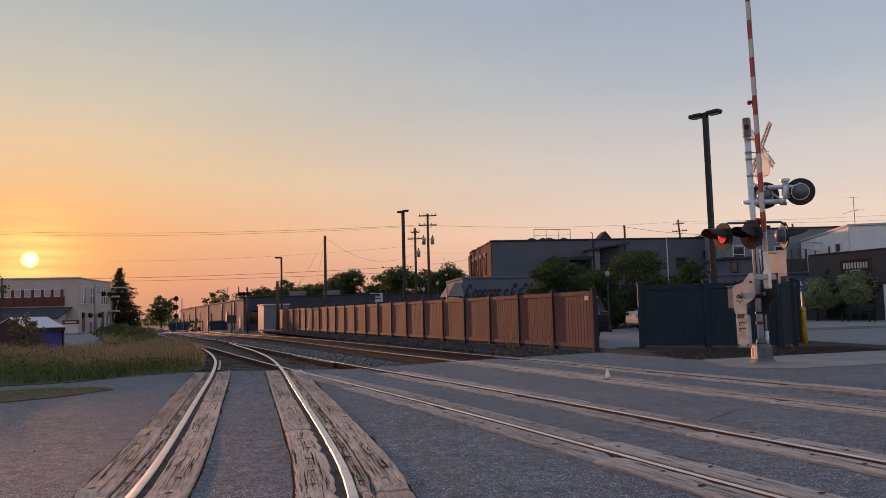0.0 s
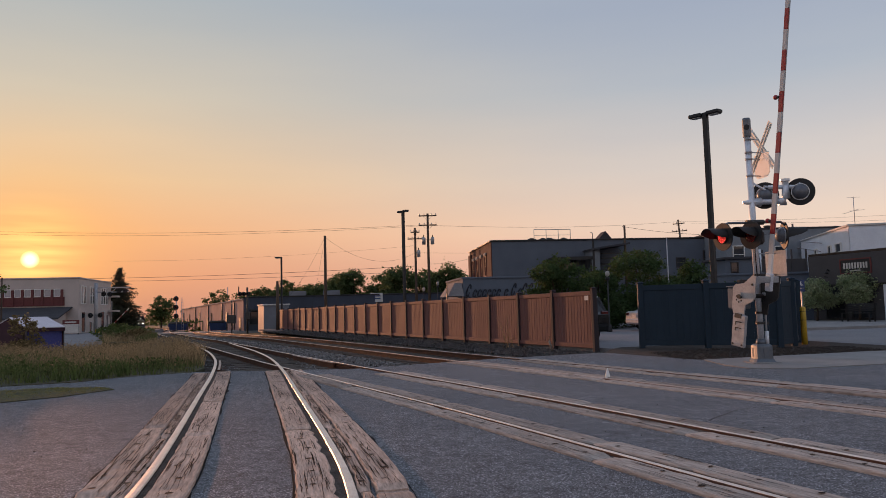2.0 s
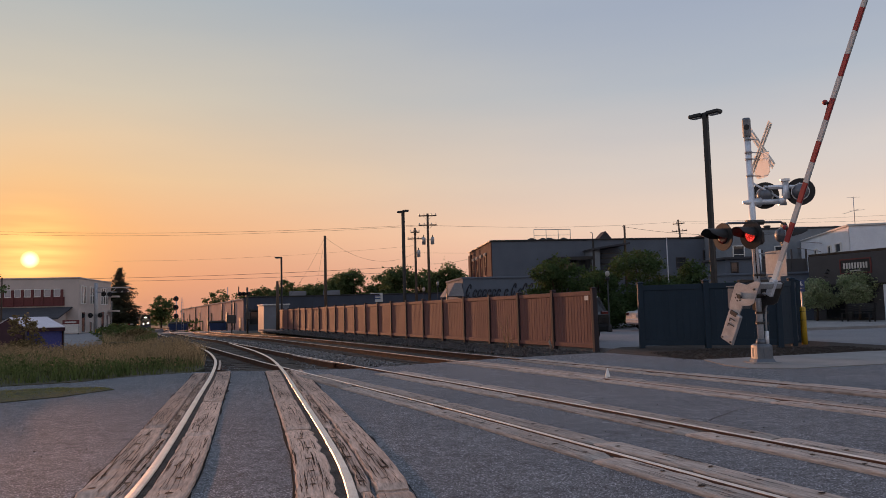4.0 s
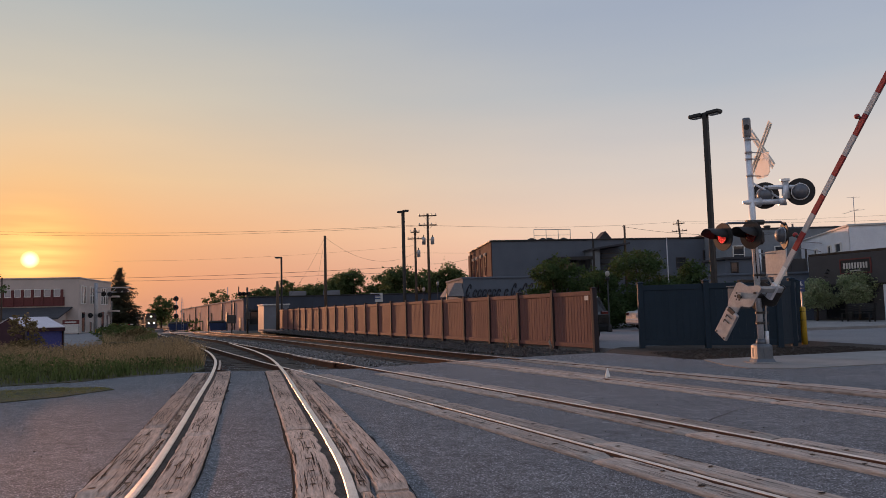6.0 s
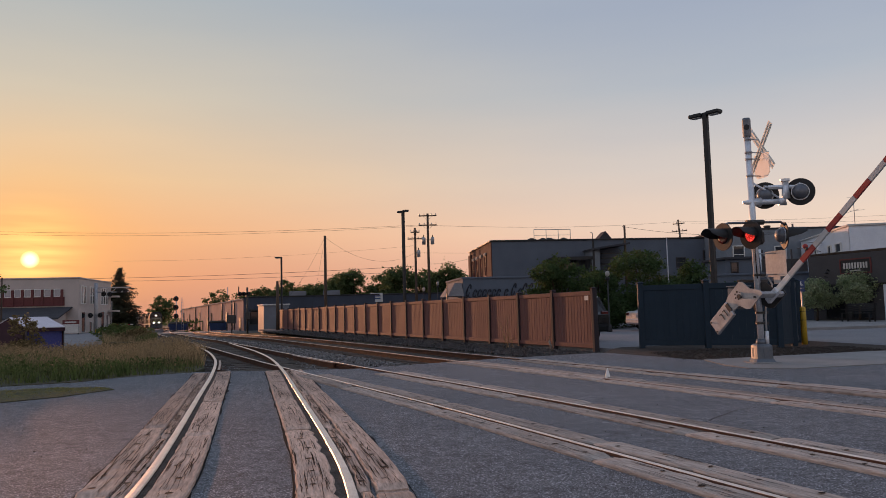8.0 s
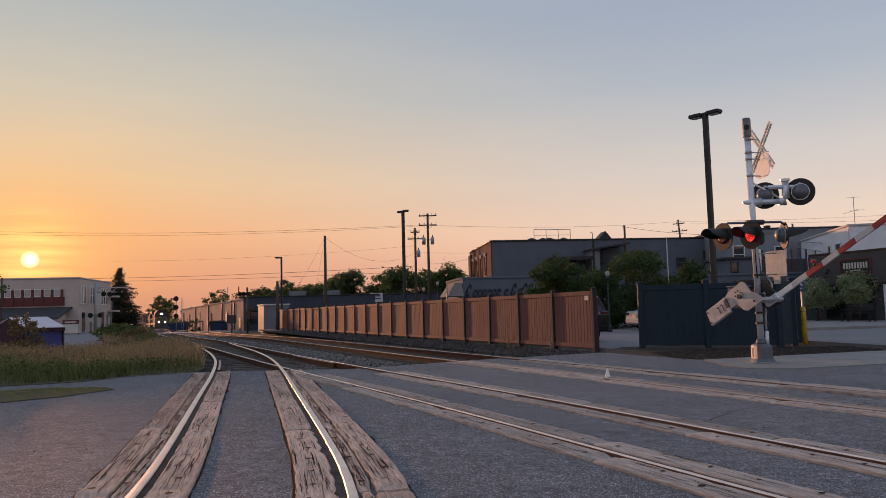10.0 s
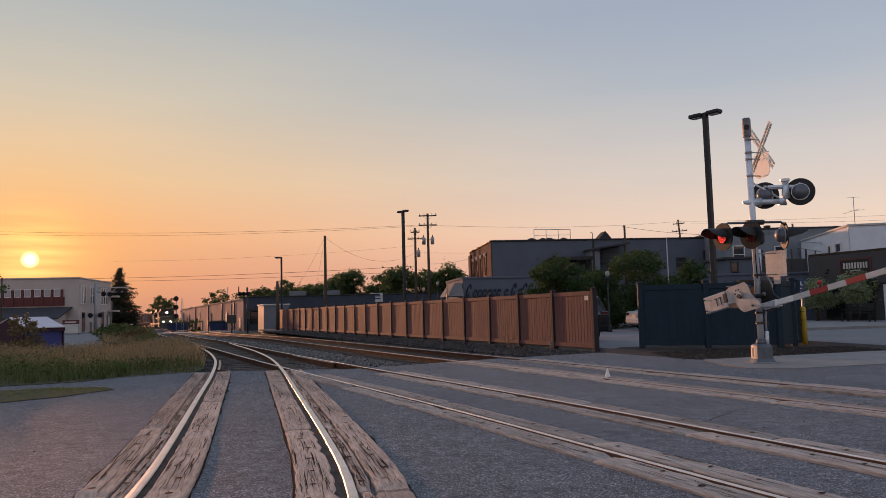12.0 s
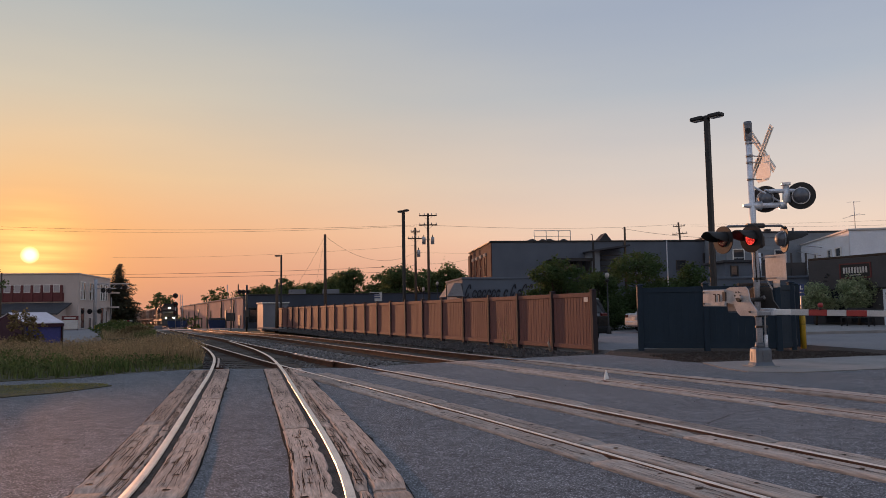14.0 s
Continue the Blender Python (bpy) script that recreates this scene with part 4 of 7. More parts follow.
def grey_block():
    b = block("commercial_building", pose(4.2, 65.0, -0.28, 0, 0, 6.5), 22.6, 12.4, 7.30, GREYWALL, BLACK, "two-storey slate-grey painted brick commercial building")
    m = left_face(12.4)
    part("brick_side", Shape().box((6.2, -0.04, 3.65), (12.38, 0.10, 7.28), m), DARKBRICK, b, "red brick side wall")
    part("brick_pier", Shape().box((0.7, -0.16, 3.55), (1.4, 0.18, 6.9), m, 0.02), DARKBRICK, b)
    part("coping", Shape().box((6.2, -0.06, 7.34), (12.5, 0.3, 0.12), m, 0.02), BLACK, b)
    for x in (2.6, 4.9, 7.2, 9.6):
        w = window(b, x, 5.35, 0.95, 1.85, m @ Matrix.Translation((0, -0.08, 0)), REDTRIM, GLASS, 1, CONCRETE)
        part("lintel", Shape().box((x, -0.15, 6.42), (1.25, 0.12, 0.24), m, 0.02), CONCRETE, w, "pale stone lintel")
    # stair bay, set forward and shaded by a tilted lean-to roof
    bay = part("stair_bay", Shape().box((9.6, -1.2, 4.2), (3.0, 2.4, 0.16)).box((8.25, -2.3, 4.9), (0.14, 0.14, 4.5)).box((11.0, -2.3, 4.9), (0.16, 0.16, 4.6)), BLACK, b, "dark timber stair bay")
    part("lean_to_roof", Shape().box((0, 0, 0), (3.4, 2.7, 0.14), Matrix.Translation((9.7, -1.2, 6.55)) @ Matrix.Rotation(radians(-8), 4, "Y")), SHINGLE, bay)
    for z in (4.6, 5.1, 5.6, 6.0):
        part("stair_tread", Shape().box((10.0, -1.6, z), (1.7, 0.5, 0.07)), DARKSTEEL, bay)
    part("bay_wall", Shape().box((8.55, -1.0, 5.3), (0.7, 1.9, 2.3)), GREYSIDING, bay)
    # balcony
    bal = part("balcony", Shape().box((6.6, -1.0, 3.9), (3.2, 2.0, 0.14)).box((6.6, -2.0, 5.58), (3.4, 0.16, 0.20)).box((6.6, -1.0, 5.72), (3.4, 2.1, 0.08)), BLACK, b, "black roofed balcony")
    for i in range(9):
        part("baluster", Shape().box((5.15 + i * 0.36, -1.95, 4.72), (0.05, 0.05, 1.6)), BLACK, bal)
    for x in (5.1, 8.1):
        part("balcony_post", Shape().box((x, -1.9, 2.65), (0.14, 0.14, 5.8)), BLACK, bal)
    window(b, 16.9, 5.2, 0.9, 0.9, Matrix(), DARKSTEEL, GLASS)
    window(b, 19.4, 5.5, 0.9, 1.5, Matrix(), DARKSTEEL, GLASS)
    window(b, 6.6, 4.85, 1.6, 1.5, Matrix(), DARKSTEEL, GLASS)
    # plant on the roof
    for x, w in ((4.0, 0.9), (5.0, 0.8), (5.6, 1.0), (6.9, 0.8)):
        fan = part("roof_fan", Shape().tube([(x, 2, 7.35), (x, 2, 7.62), (x, 2, 7.66)], [w * 0.36, w * 0.45, w * 0.40], 14, smooth=False), DARKSTEEL, b)
        part("fan_cowl", Shape().tube([(x, 2, 7.64), (x, 2, 7.74)], [w * 0.30, w * 0.22], 12), DARKSTEEL, fan)
    rail = part("roof_rail", Shape().tube([(4.1, 1.5, 8.45), (7.4, 1.5, 8.45)], 0.03, 6).tube([(4.1, 1.5, 7.95), (7.4, 1.5, 7.95)], 0.02, 6), GALV, b)
    for x in (4.1, 5.2, 6.3, 7.4):
        part("rail_post", Shape().tube([(x, 1.5, 7.3), (x, 1.5, 8.45)], 0.03, 6), GALV, rail)
    part("roof_hatch", Shape().rings([[Vector((9.6, 0.6, 7.35)), Vector((11.0, 0.6, 7.35)), Vector((10.35, 0.6, 8.15))], [Vector((9.6, 2.0, 7.35)), Vector((11.0, 2.0, 7.35)), Vector((10.35, 2.0, 8.15))]]), SHINGLE, b, "small dark gabled roof hatch")
    part("service_mast", Shape().tube([(11.0, -2.4, 0.4), (11.0, -2.4, 8.3)], 0.09, 8), POLEWOOD, b)
    part("vent_pipe", Shape().tube([(9.2, 0.8, 7.3), (9.2, 0.8, 8.0), (9.05, 0.8, 8.08)], 0.04, 6), GALV, b)


grey_block()


def sign_block():
    b = block("low_shop", pose(1.40, 56.0, -0.20, 0, 0, 9), 8.4, 7.5, 3.72, GREYWALL, GREYWALL, "low slate-grey shop with a dark script sign")
    # lettering as plain slanted strokes, no letters
    rnd = random.Random(12)
    x = 0.25
    for word, tall in ((7, (0,)), (1, ()), (4, (0, 2, 3))):
        for k in range(word):
            h = 0.98 if k in tall else 0.56
            lean = Matrix.Translation((x + 0.16, -0.04, 2.36 + h / 2)) @ Matrix.Rotation(radians(20), 4, "Y")
            loop = [lean @ Vector((0.11 * math.cos(q), 0, h * 0.5 * math.sin(q))) for q in (math.tau * e / 14 + 0.4 for e in range(13))]
            tail = [lean @ Vector((0.11, 0, -h * 0.1)), lean @ Vector((0.13, 0, -h * 0.42)), lean @ Vector((0.30, 0, -h * 0.46))]
            part("sign_stroke", Shape().tube(loop, 0.048, 6).tube(tail, 0.042, 6), SIGNINK, b, "dark raised sign stroke")
            x += 0.46 if k in tall else 0.36
        x += 0.22
    aw = part("awning", Shape().rings([[Vector((-1.3, -0.9, 2.45)), Vector((-0.1, -0.9, 2.45)), Vector((-0.1, 0.1, 3.45)), Vector((-0.6, 0.1, 3.45))],
                                      [Vector((-1.3, 3.0, 2.45)), Vector((-0.1, 3.0, 2.45)), Vector((-0.1, 3.0, 3.45)), Vector((-0.6, 3.0, 3.45))]]), HOPPERGREY, b, "dull striped canvas awning")
    part("awning_post", Shape().box((-1.35, -0.85, 1.6), (0.08, 0.08, 3.4)), DARKSTEEL, aw)


sign_block()


def storefront():
    b = block("shop_building", Matrix.Translation((22.3, 46.0, -0.05)) @ Matrix.Rotation(math.atan2(-0.917, 0.40), 4, "Z"), 18.0, 9.0, 3.95, TAUPE, BARK, "dark taupe single-storey shop with framed wall sign")
    m = Matrix()
    part("fascia", Shape().box((9.0, -0.12, 3.05), (18.0, 0.22, 1.75), m, 0.02), TAUPE, b)
    sf = part("sign_frame", Shape().box((3.2, -0.27, 3.59), (2.0, 0.06, 0.07)).box((3.2, -0.27, 2.79), (2.0, 0.06, 0.07)).box((2.235, -0.27, 3.19), (0.07, 0.06, 0.73)).box((4.165, -0.27, 3.19), (0.07, 0.06, 0.73)), REDTRIM, b, "dark red sign frame")
    part("sign_board", Shape().box((3.2, -0.25, 3.19), (1.86, 0.03, 0.73)), BLACK, sf)
    for k in range(9):
        part("sign_bar", Shape().box((2.49 + k * 0.177, -0.275, 3.22), (0.11, 0.02, 0.34), bevel=0.006), PALEPANEL, sf, "pale sign bar")
    part("sign_line", Shape().box((3.2, -0.275, 2.94), (0.7, 0.02, 0.05)), PALEPANEL, sf)
    wl = part("wall_lamp", Shape().tube([(1.45, -0.24, 3.0), (1.45, -0.42, 3.1), (1.45, -0.5, 2.98)], 0.03, 6), BLACK, b)
    part("lamp_shade", Shape().tube([(1.45, -0.5, 2.98), (1.45, -0.5, 2.84)], [0.05, 0.13], 10), BLACK, wl)
    for x in (1.6, 3.3, 6.8, 8.6, 11.0, 13.5):
        window(b, x, 1.15, 1.35, 1.9, m, BLACK, GLASS, 0)
    d = part("door", Shape().box((5.15, -0.05, 1.05), (0.95, 0.08, 2.1), bevel=0.01), SIDING, b, "pale panelled shop door")
    part("door_pane", Shape().box((5.15, -0.10, 1.35), (0.6, 0.02, 1.1)), GLASS, d)
    part("planter_bracket", Shape().tube([(1.3, -0.2, 2.6), (1.3, -0.5, 2.7), (1.3, -0.55, 2.5)], 0.02, 6), DARKSTEEL, b)


storefront()


def boards(parent, m, w, h, mat, z0=0.0, step=0.15):
    """Lapped siding on the wall plane of m, one joined part."""
    s = Shape()
    k = int(h / step)
    for i in range(k):
        z = z0 + i * step
        s.face([m @ Vector((0, -0.035, z)), m @ Vector((w, -0.035, z)), m @ Vector((w, -0.012, z + step)), m @ Vector((0, -0.012, z + step))])
        s.face([m @ Vector((0, -0.012, z)), m @ Vector((w, -0.012, z)), m @ Vector((w, -0.035, z)), m @ Vector((0, -0.035, z))])
    return tagged(part("siding", s, mat, parent), kind="stuff")


def upper_house():
    b = block("house", pose(26.9, 50.0, -0.2, 0, 0, -12), 13, 12.6, 6.3, SIDING, PALEPANEL, "white clapboard upper house with pale siding")
    m = left_face(12.6)
    boards(b, m, 12.6, 6.2, SIDING)
    boards(b, Matrix(), 13, 6.2, SIDING)
    for x, w in ((4.6, 0.7), (8.2, 0.8), (10.3, 1.3)):
        window(b, x, 4.75, w, 1.25, m @ Matrix.Translation((0, -0.05, 0)), WHITE, GLASS, 1)
    part("chimney", Shape().box((4.6, 3.0, 7.2), (0.9, 0.9, 2.0), bevel=0.03).box((4.6, 3.0, 8.2), (1.05, 1.05, 0.12), bevel=0.02), DARKBRICK, b, "dark brick chimney")
    ae = part("aerial", Shape().tube([(2.2, 6.0, 6.3), (2.2, 6.0, 9.0)], 0.025, 6), GALV, b)
    for q0, q1 in (((1.75, 6.0, 8.95), (2.65, 6.0, 8.95)), ((1.4, 6.0, 7.75), (2.5, 5.8, 8.05)), ((1.9, 6.0, 7.95), (2.9, 6.0, 8.0))):
        part("aerial_bar", Shape().tube([q0, q1], 0.012, 5), GALV, ae)
    part("fire_escape", Shape().tube([(-0.4, 5.0, 5.6), (-0.4, 11.6, 6.3)], 0.04, 6).tube([(-0.5, 5.0, 5.0), (-0.5, 11.6, 5.75)], 0.03, 6), GALV, b)


upper_house()


def back_house():
    b = block("house", pose(23.4, 62.5, -0.2, 0, 0, 2), 14, 9, 7.45, GREYSIDING, SHINGLE, "grey clapboard two-storey house behind the shops")
    boards(b, Matrix(), 14, 7.4, GREYSIDING, step=0.2)
    for x, z in ((1.0, 5.4), (4.5, 5.3), (7.4, 5.5), (9.5, 5.3)):
        window(b, x, z, 1.0, 1.5, Matrix.Translation((0, -0.05, 0)), WHITE, GLASS)
    p = part("porch", Shape().box((-0.6, -3.2, 2.4), (3.4, 4.0, 4.6)), GREYWALL, b, "grey rear porch")
    part("porch_roof", Shape().box((-0.6, -3.2, 4.8), (3.8, 4.4, 0.2), bevel=0.03), SHINGLE, p)
    part("porch_column", Shape().tube([(0.5, -5.6, 2.4), (0.2, -5.6, 5.4)], 0.09, 8), SIDING, p)
    window(p, -1.6, 4.0, 0.6, 1.0, Matrix.Translation((0, -5.2, 0)), DARKSTEEL, GLASS)
    part("vent", Shape().tube([(6.2, 1, 7.5), (6.2, 1, 7.9), (6.2, 1, 7.95)], [0.08, 0.08, 0.16], 8), GALV, b)
    part("vent", Shape().tube([(4.0, 1, 7.5), (4.0, 1, 7.75), (4.0, 1, 7.85)], [0.2, 0.3, 0.3], 8), DARKSTEEL, b)


back_house()


def low_annex():
    b = block("annex", pose(17.6, 49.0, -0.1, 0, 0, 0), 6.2, 8, 3.1, GREYWALL, GREYWALL, "low slate annex beside the shop")
    part("deck_fence", Shape().box((4.6, 0.4, 3.6), (2.9, 0.06, 1.0)), TAUPE, b, "grey board deck screen")
    for i in range(4):
        part("screen_post", Shape().box((3.2 + i * 0.95, 0.35, 3.9), (0.09, 0.09, 1.65)), TAUPE, b)


low_annex()


def white_block():
    b = block("office_building", pose(-75.15, 75.7, -0.55, 0, 0, 10), 36.2, 13.4, 6.30, WHITEWALL, WHITEWALL, "two-storey cream stucco building with a maroon window band", over=0.12)
    m = Matrix()
    band = part("spandrel_band", Shape().box((20.0, -0.06, 3.85), (29.6, 0.14, 0.95), m, 0.01), REDTRIM, b, "maroon spandrel band")
    for i in range(24):
        x = 12.0 + i * 0.98
        part("pilaster", Shape().box((x, -0.12, 4.25), (0.24, 0.24, 1.75), m, 0.01), REDTRIM, band)
        if i < 23:
            window(b, x + 0.49, 4.78, 0.70, 0.85, m, WHITE, PALEGLASS, 0)
    lean = part("lean_to", Shape().rings([[Vector((0, -4.2, 0)), Vector((0, 0, 0)), Vector((0, 0, 3.0)), Vector((0, -4.2, 2.0))], [Vector((35.0, -4.2, 0)), Vector((35.0, 0, 0)), Vector((35.0, 0, 3.0)), Vector((35.0, -4.2, 2.0))]]), WHITEWALL, b)
    part("lean_to_roof", Shape().rings([[Vector((-0.3, -4.7, 1.95)), Vector((-0.3, 0.0, 3.12)), Vector((-0.3, 0.0, 3.24)), Vector((-0.3, -4.7, 2.09))], [Vector((35.6, -4.7, 1.95)), Vector((35.6, 0.0, 3.12)), Vector((35.6, 0.0, 3.24)), Vector((35.6, -4.7, 2.09))]]), SHINGLE, lean, "grey shingled lean-to roof")
    for x in (8, 14, 20, 26, 31):
        window(lean, x, 1.1, 2.2, 1.0, Matrix.Translation((0, -4.2, 0)), REDTRIM, GLASS, 0)
    r = Matrix.Translation((36.2, 0, 0)) @ Matrix.Rotation(radians(90), 4, "Z")
    for x in (1.2, 2.2, 4.6, 5.7, 6.8, 9.2, 10.3, 11.4):
        window(b, x, 4.55, 0.85, 2.0, r, WHITE, PALEGLASS if x < 2 else GLASS, 1)
    for x, w, h in ((1.7, 1.6, 2.3), (4.6, 0.9, 1.2), (6.3, 1.1, 2.2), (9.6, 1.6, 2.4), (11.6, 0.9, 2.0)):
        window(b, x, 0.4 + h / 2, w, h, r, PALEPANEL, GLASS, 0)
    for x, z in ((12.6, 2.8), (12.6, 4.6)):
        part("ledge", Shape().box((x, -0.6, z), (1.4, 1.1, 0.2), r, 0.02), WHITEWALL, b)


white_block()


def warehouse():
    a, e = Vector((-23.3, 88.0)), Vector((-52.5, 152.0))
    n = e - a
    w = n.length
    b = thing("warehouse", Matrix.Translation((a.x, a.y, -0.55)) @ Matrix.Rotation(math.atan2(n.y, n.x), 4, "Z"), "long low salmon-painted block warehouse", "warehouse")
    part("wall", Shape().rings([[Vector((0, y, z)) for y, z in ((0, -0.2), (-14, -0.2), (-14, 3.7), (0, 3.7))], [Vector((w, y, z)) for y, z in ((0, -0.8), (-14, -0.8), (-14, 3.7), (0, 3.35))]]), PINKWALL, b)
    part("coping", Shape().rings([[Vector((-0.1, y, z)) for y, z in ((0.12, 3.66), (-0.3, 3.66), (-0.3, 3.80), (0.12, 3.80))], [Vector((w, y, z)) for y, z in ((0.12, 3.32), (-0.3, 3.32), (-0.3, 3.46), (0.12, 3.46))]]), CONCRETE, b)
    x = 2.0
    k = 0
    while x < w - 3:
        h = (1.9, 1.5, 2.6)[k % 3] if k % 5 != 3 else 2.9
        part("door", Shape().box((x, 0.03, -0.3 + h / 2), (0.75 if k % 2 else 1.1, 0.10, h), bevel=0.01), BARK if k % 2 else DARKSTEEL, b, "dark loading door")
        x += 4.3 if k % 3 else 6.0
        k += 1
    for x in (6, 16, 30, 47):
        part("downpipe", Shape().box((x, 0.07, 1.5), (0.14, 0.12, 3.9)), DARKSTEEL, b)


warehouse()


def dark_store():
    b = block("store_building", pose(-23.1, 87.6, -0.55, 0, 0, 9), 34, 13, 3.85, DARKSLATE, BLACK, "low dark slate store building beside the warehouse")
    for x in (1.2, 3.0, 5.0):
        window(b, x, 1.5, 1.3, 1.5, Matrix(), DARKSTEEL, GLASS)
    part("canopy", Shape().box((4.0, -0.9, 2.4), (6.5, 1.8, 0.16), bevel=0.02), BLACK, b)
    for x in (6.0, 10.0):
        part("roof_unit", Shape().box((x, 3, 4.2), (2.0, 1.4, 0.7), bevel=0.04), SHEDMETAL, b)


dark_store()


def metal_shed():
    b = thing("equipment_shed", pose(-17.35, 78.5, -0.58, 0, 0, 24), "galvanised railway equipment shed with a pale roof", "shed")
    part("body", Shape().box((0, 1.6, 1.45), (2.6, 3.2, 2.75), bevel=0.02), SHEDMETAL, b)
    part("roof", Shape().box((0, 1.6, 2.88), (2.8, 3.4, 0.14), bevel=0.03), PALEPANEL, b)
    part("skid", Shape().box((0, 1.6, 0.02), (2.1, 2.8, 0.24)), DARKSTEEL, b)
    for x in (-0.95, 0.95):
        part("corner_strip", Shape().box((x, 0.09, 1.2), (0.08, 0.04, 2.3)), GALV, b)
    part("door", Shape().box((-0.3, 0.075, 1.1), (0.9, 0.05, 1.9), bevel=0.01), SHEDMETAL, b)


metal_shed()


# ---- canopies at the side street ----
def tent(x, y, w, d, h, rise, rot, label):
    """A low ridge tent: purple-blue walls, pale roof slopes, gable ends with their shade in the colour; the ridge runs
    along local x.
    """
    b = thing("market_tent", pose(x, y, -0.3, 0, 0, rot), label, "tent")
    part("side_wall", Shape().box((0, 0, h / 2), (w, d, h), bevel=0.03), BLUETARP, b)
    for sy in (-1, 1):
        e0, e1 = Vector((0, sy * (d / 2 + 0.10), h - 0.05)), Vector((0, 0, h + rise))
        up = Vector((0, sy * rise, d / 2)).normalized() * 0.03
        part("roof", Shape().rings([[Vector((x0, 0, 0)) + q for q in (e0, e1, e1 + up, e0 + up)] for x0 in (-w / 2 - 0.08, w / 2 + 0.08)]), WHITETARP, b, "pale roof slope")
        part("valance", Shape().box((0, sy * (d / 2 + 0.10), h - 0.13), (w + 0.16, 0.02, 0.16)), SHADETARP, b)
    for sx in (-1, 1):
        x0, x1 = sx * (w / 2 + 0.012), sx * (w / 2 + 0.05)
        part("gable_end", Shape().rings([[Vector((q, -d / 2, 0.02)), Vector((q, d / 2, 0.02)), Vector((q, d / 2, h)), Vector((q, 0, h + rise - 0.02)), Vector((q, -d / 2, h))] for q in (x0, x1)]), SHADETARP, b, "gable cloth coloured dark maroon as in shade")
        for sy in (-1, 1):
            part("corner_pole", Shape().tube([(sx * (w / 2 + 0.06), sy * (d / 2 + 0.03), 0), (sx * (w / 2 + 0.06), sy * (d / 2 + 0.03), h)], 0.03, 6), DARKSTEEL, b)
    part("ridge_pole", Shape().tube([(-w / 2 - 0.12, 0, h + rise), (w / 2 + 0.12, 0, h + rise)], 0.03, 6), DARKSTEEL, b)
    return b


tent(-19.85, 36.25, 1.7, 2.7, 1.25, 0.46, 60, "low ridge tent with blue walls and a pale roof")
tent(-20.9, 33.2, 1.5, 1.7, 0.72, 0.25, 60, "small low blue tarpaulin shelter beside the tent")


# ---- poles, lamps, wires ----
def utility_pole(x, y, top, arms, label, cans=0, lean=0.0, name="utility_pole", thick=1.0):
    z = land(y) - 0.3
    b = thing(name, pose(x, y, z, 0, lean, 0), label, "utility pole", "utility poles")
    h = top - z
    part("pole", Shape().tube([(0, 0, 0), (0, 0, h * 0.5), (0, 0, h)], [0.17 * thick, 0.145 * thick, 0.12 * thick], 10), POLEWOOD, b)
    for dz, w in arms:
        a = part("cross_arm", Shape().box((0, -0.14, h - dz), (w, 0.09, 0.12), bevel=0.01), POLEWOOD, b)
        for k in (-0.46, -0.2, 0.2, 0.46):
            part("insulator", Shape().tube([(k * w, -0.14, h - dz + 0.06), (k * w, -0.14, h - dz + 0.14), (k * w, -0.14, h - dz + 0.24)], [0.03, 0.055, 0.04], 8), GALV, a)
        part("arm_brace", Shape().tube([(-w * 0.3, -0.16, h - dz), (0, -0.16, h - dz - 0.5), (w * 0.3, -0.16, h - dz)], 0.015, 5), GALV, a)
    for k in range(cans):
        c = (0.46 if k % 2 else -0.46) if cans > 1 else 0.36
        t = part("transformer", Shape().tube([(c, -0.1, h - 3.3), (c, -0.1, h - 2.65), (c, -0.1, h - 2.55)], [0.19, 0.20, 0.15], 14), GALV, b, "grey transformer can")
        part("bushing", Shape().tube([(c, -0.1, h - 2.55), (c, -0.1, h - 2.3)], 0.05, 8), BARK, t)
        part("hanger", Shape().tube([(0, -0.05, h - 2.8), (c, -0.1, h - 2.8)], 0.035, 6), GALV, t)
    return b


utility_pole(-1.55, 80.0, 11.55, ((0.25, 1.9), (1.25, 1.9)), "tall wooden utility pole with two crossarms and transformers", 2)
utility_pole(-3.1, 85.0, 10.6, ((0.5, 1.0), (1.25, 1.7)), "wooden utility pole with crossarm and one transformer", 1)
utility_pole(-11.7, 75.0, 8.95, (), "plain wooden pole with guy wires")
utility_pole(35.4, 110.0, 13.6, ((0.6, 1.7), (1.7, 2.2)), "distant wooden utility pole with crossarms", 0, -4)
utility_pole(-15.7, 71.5, 4.4, (), "short weathered wooden pole beside the shed")
utility_pole(-61.6, 95.0, 13.3, ((0.5, 1.8),), "tall wooden utility pole beyond the office building")
utility_pole(90.3, 110.0, 15.0, ((0.5, 2.0),), "wooden utility pole far along the street")
utility_pole(-35.0, 60.0, 4.75, (), "slim pole beside the side street", name="sign_pole", thick=0.45)


def area_lamp(x, y, top, heads, label, r=0.075, turn=0.0):
    z = land(y) - 0.3
    b = thing("street_lamp", pose(x, y, z, 0, 0, turn), label, "street lamp", "parking lot lamps")
    h = top - z
    part("post", Shape().box((0, 0, h / 2), (r * 2, r * 2, h), bevel=0.012), BLACK, b)
    part("base", Shape().box((0, 0, 0.25), (0.5, 0.5, 0.5), bevel=0.04), CONCRETE, b)
    for sx in heads:
        a = part("lamp_head", Shape().box((sx * 0.36, 0, h - 0.06), (0.50, 0.34, 0.14), bevel=0.03), BLACK, b)
        part("arm", Shape().box((sx * 0.1, 0, h - 0.04), (0.2, 0.07, 0.07)), BLACK, a)
        part("lens", Shape().box((sx * 0.37, 0, h - 0.138), (0.36, 0.24, 0.02)), PALEPANEL, a)
    return b


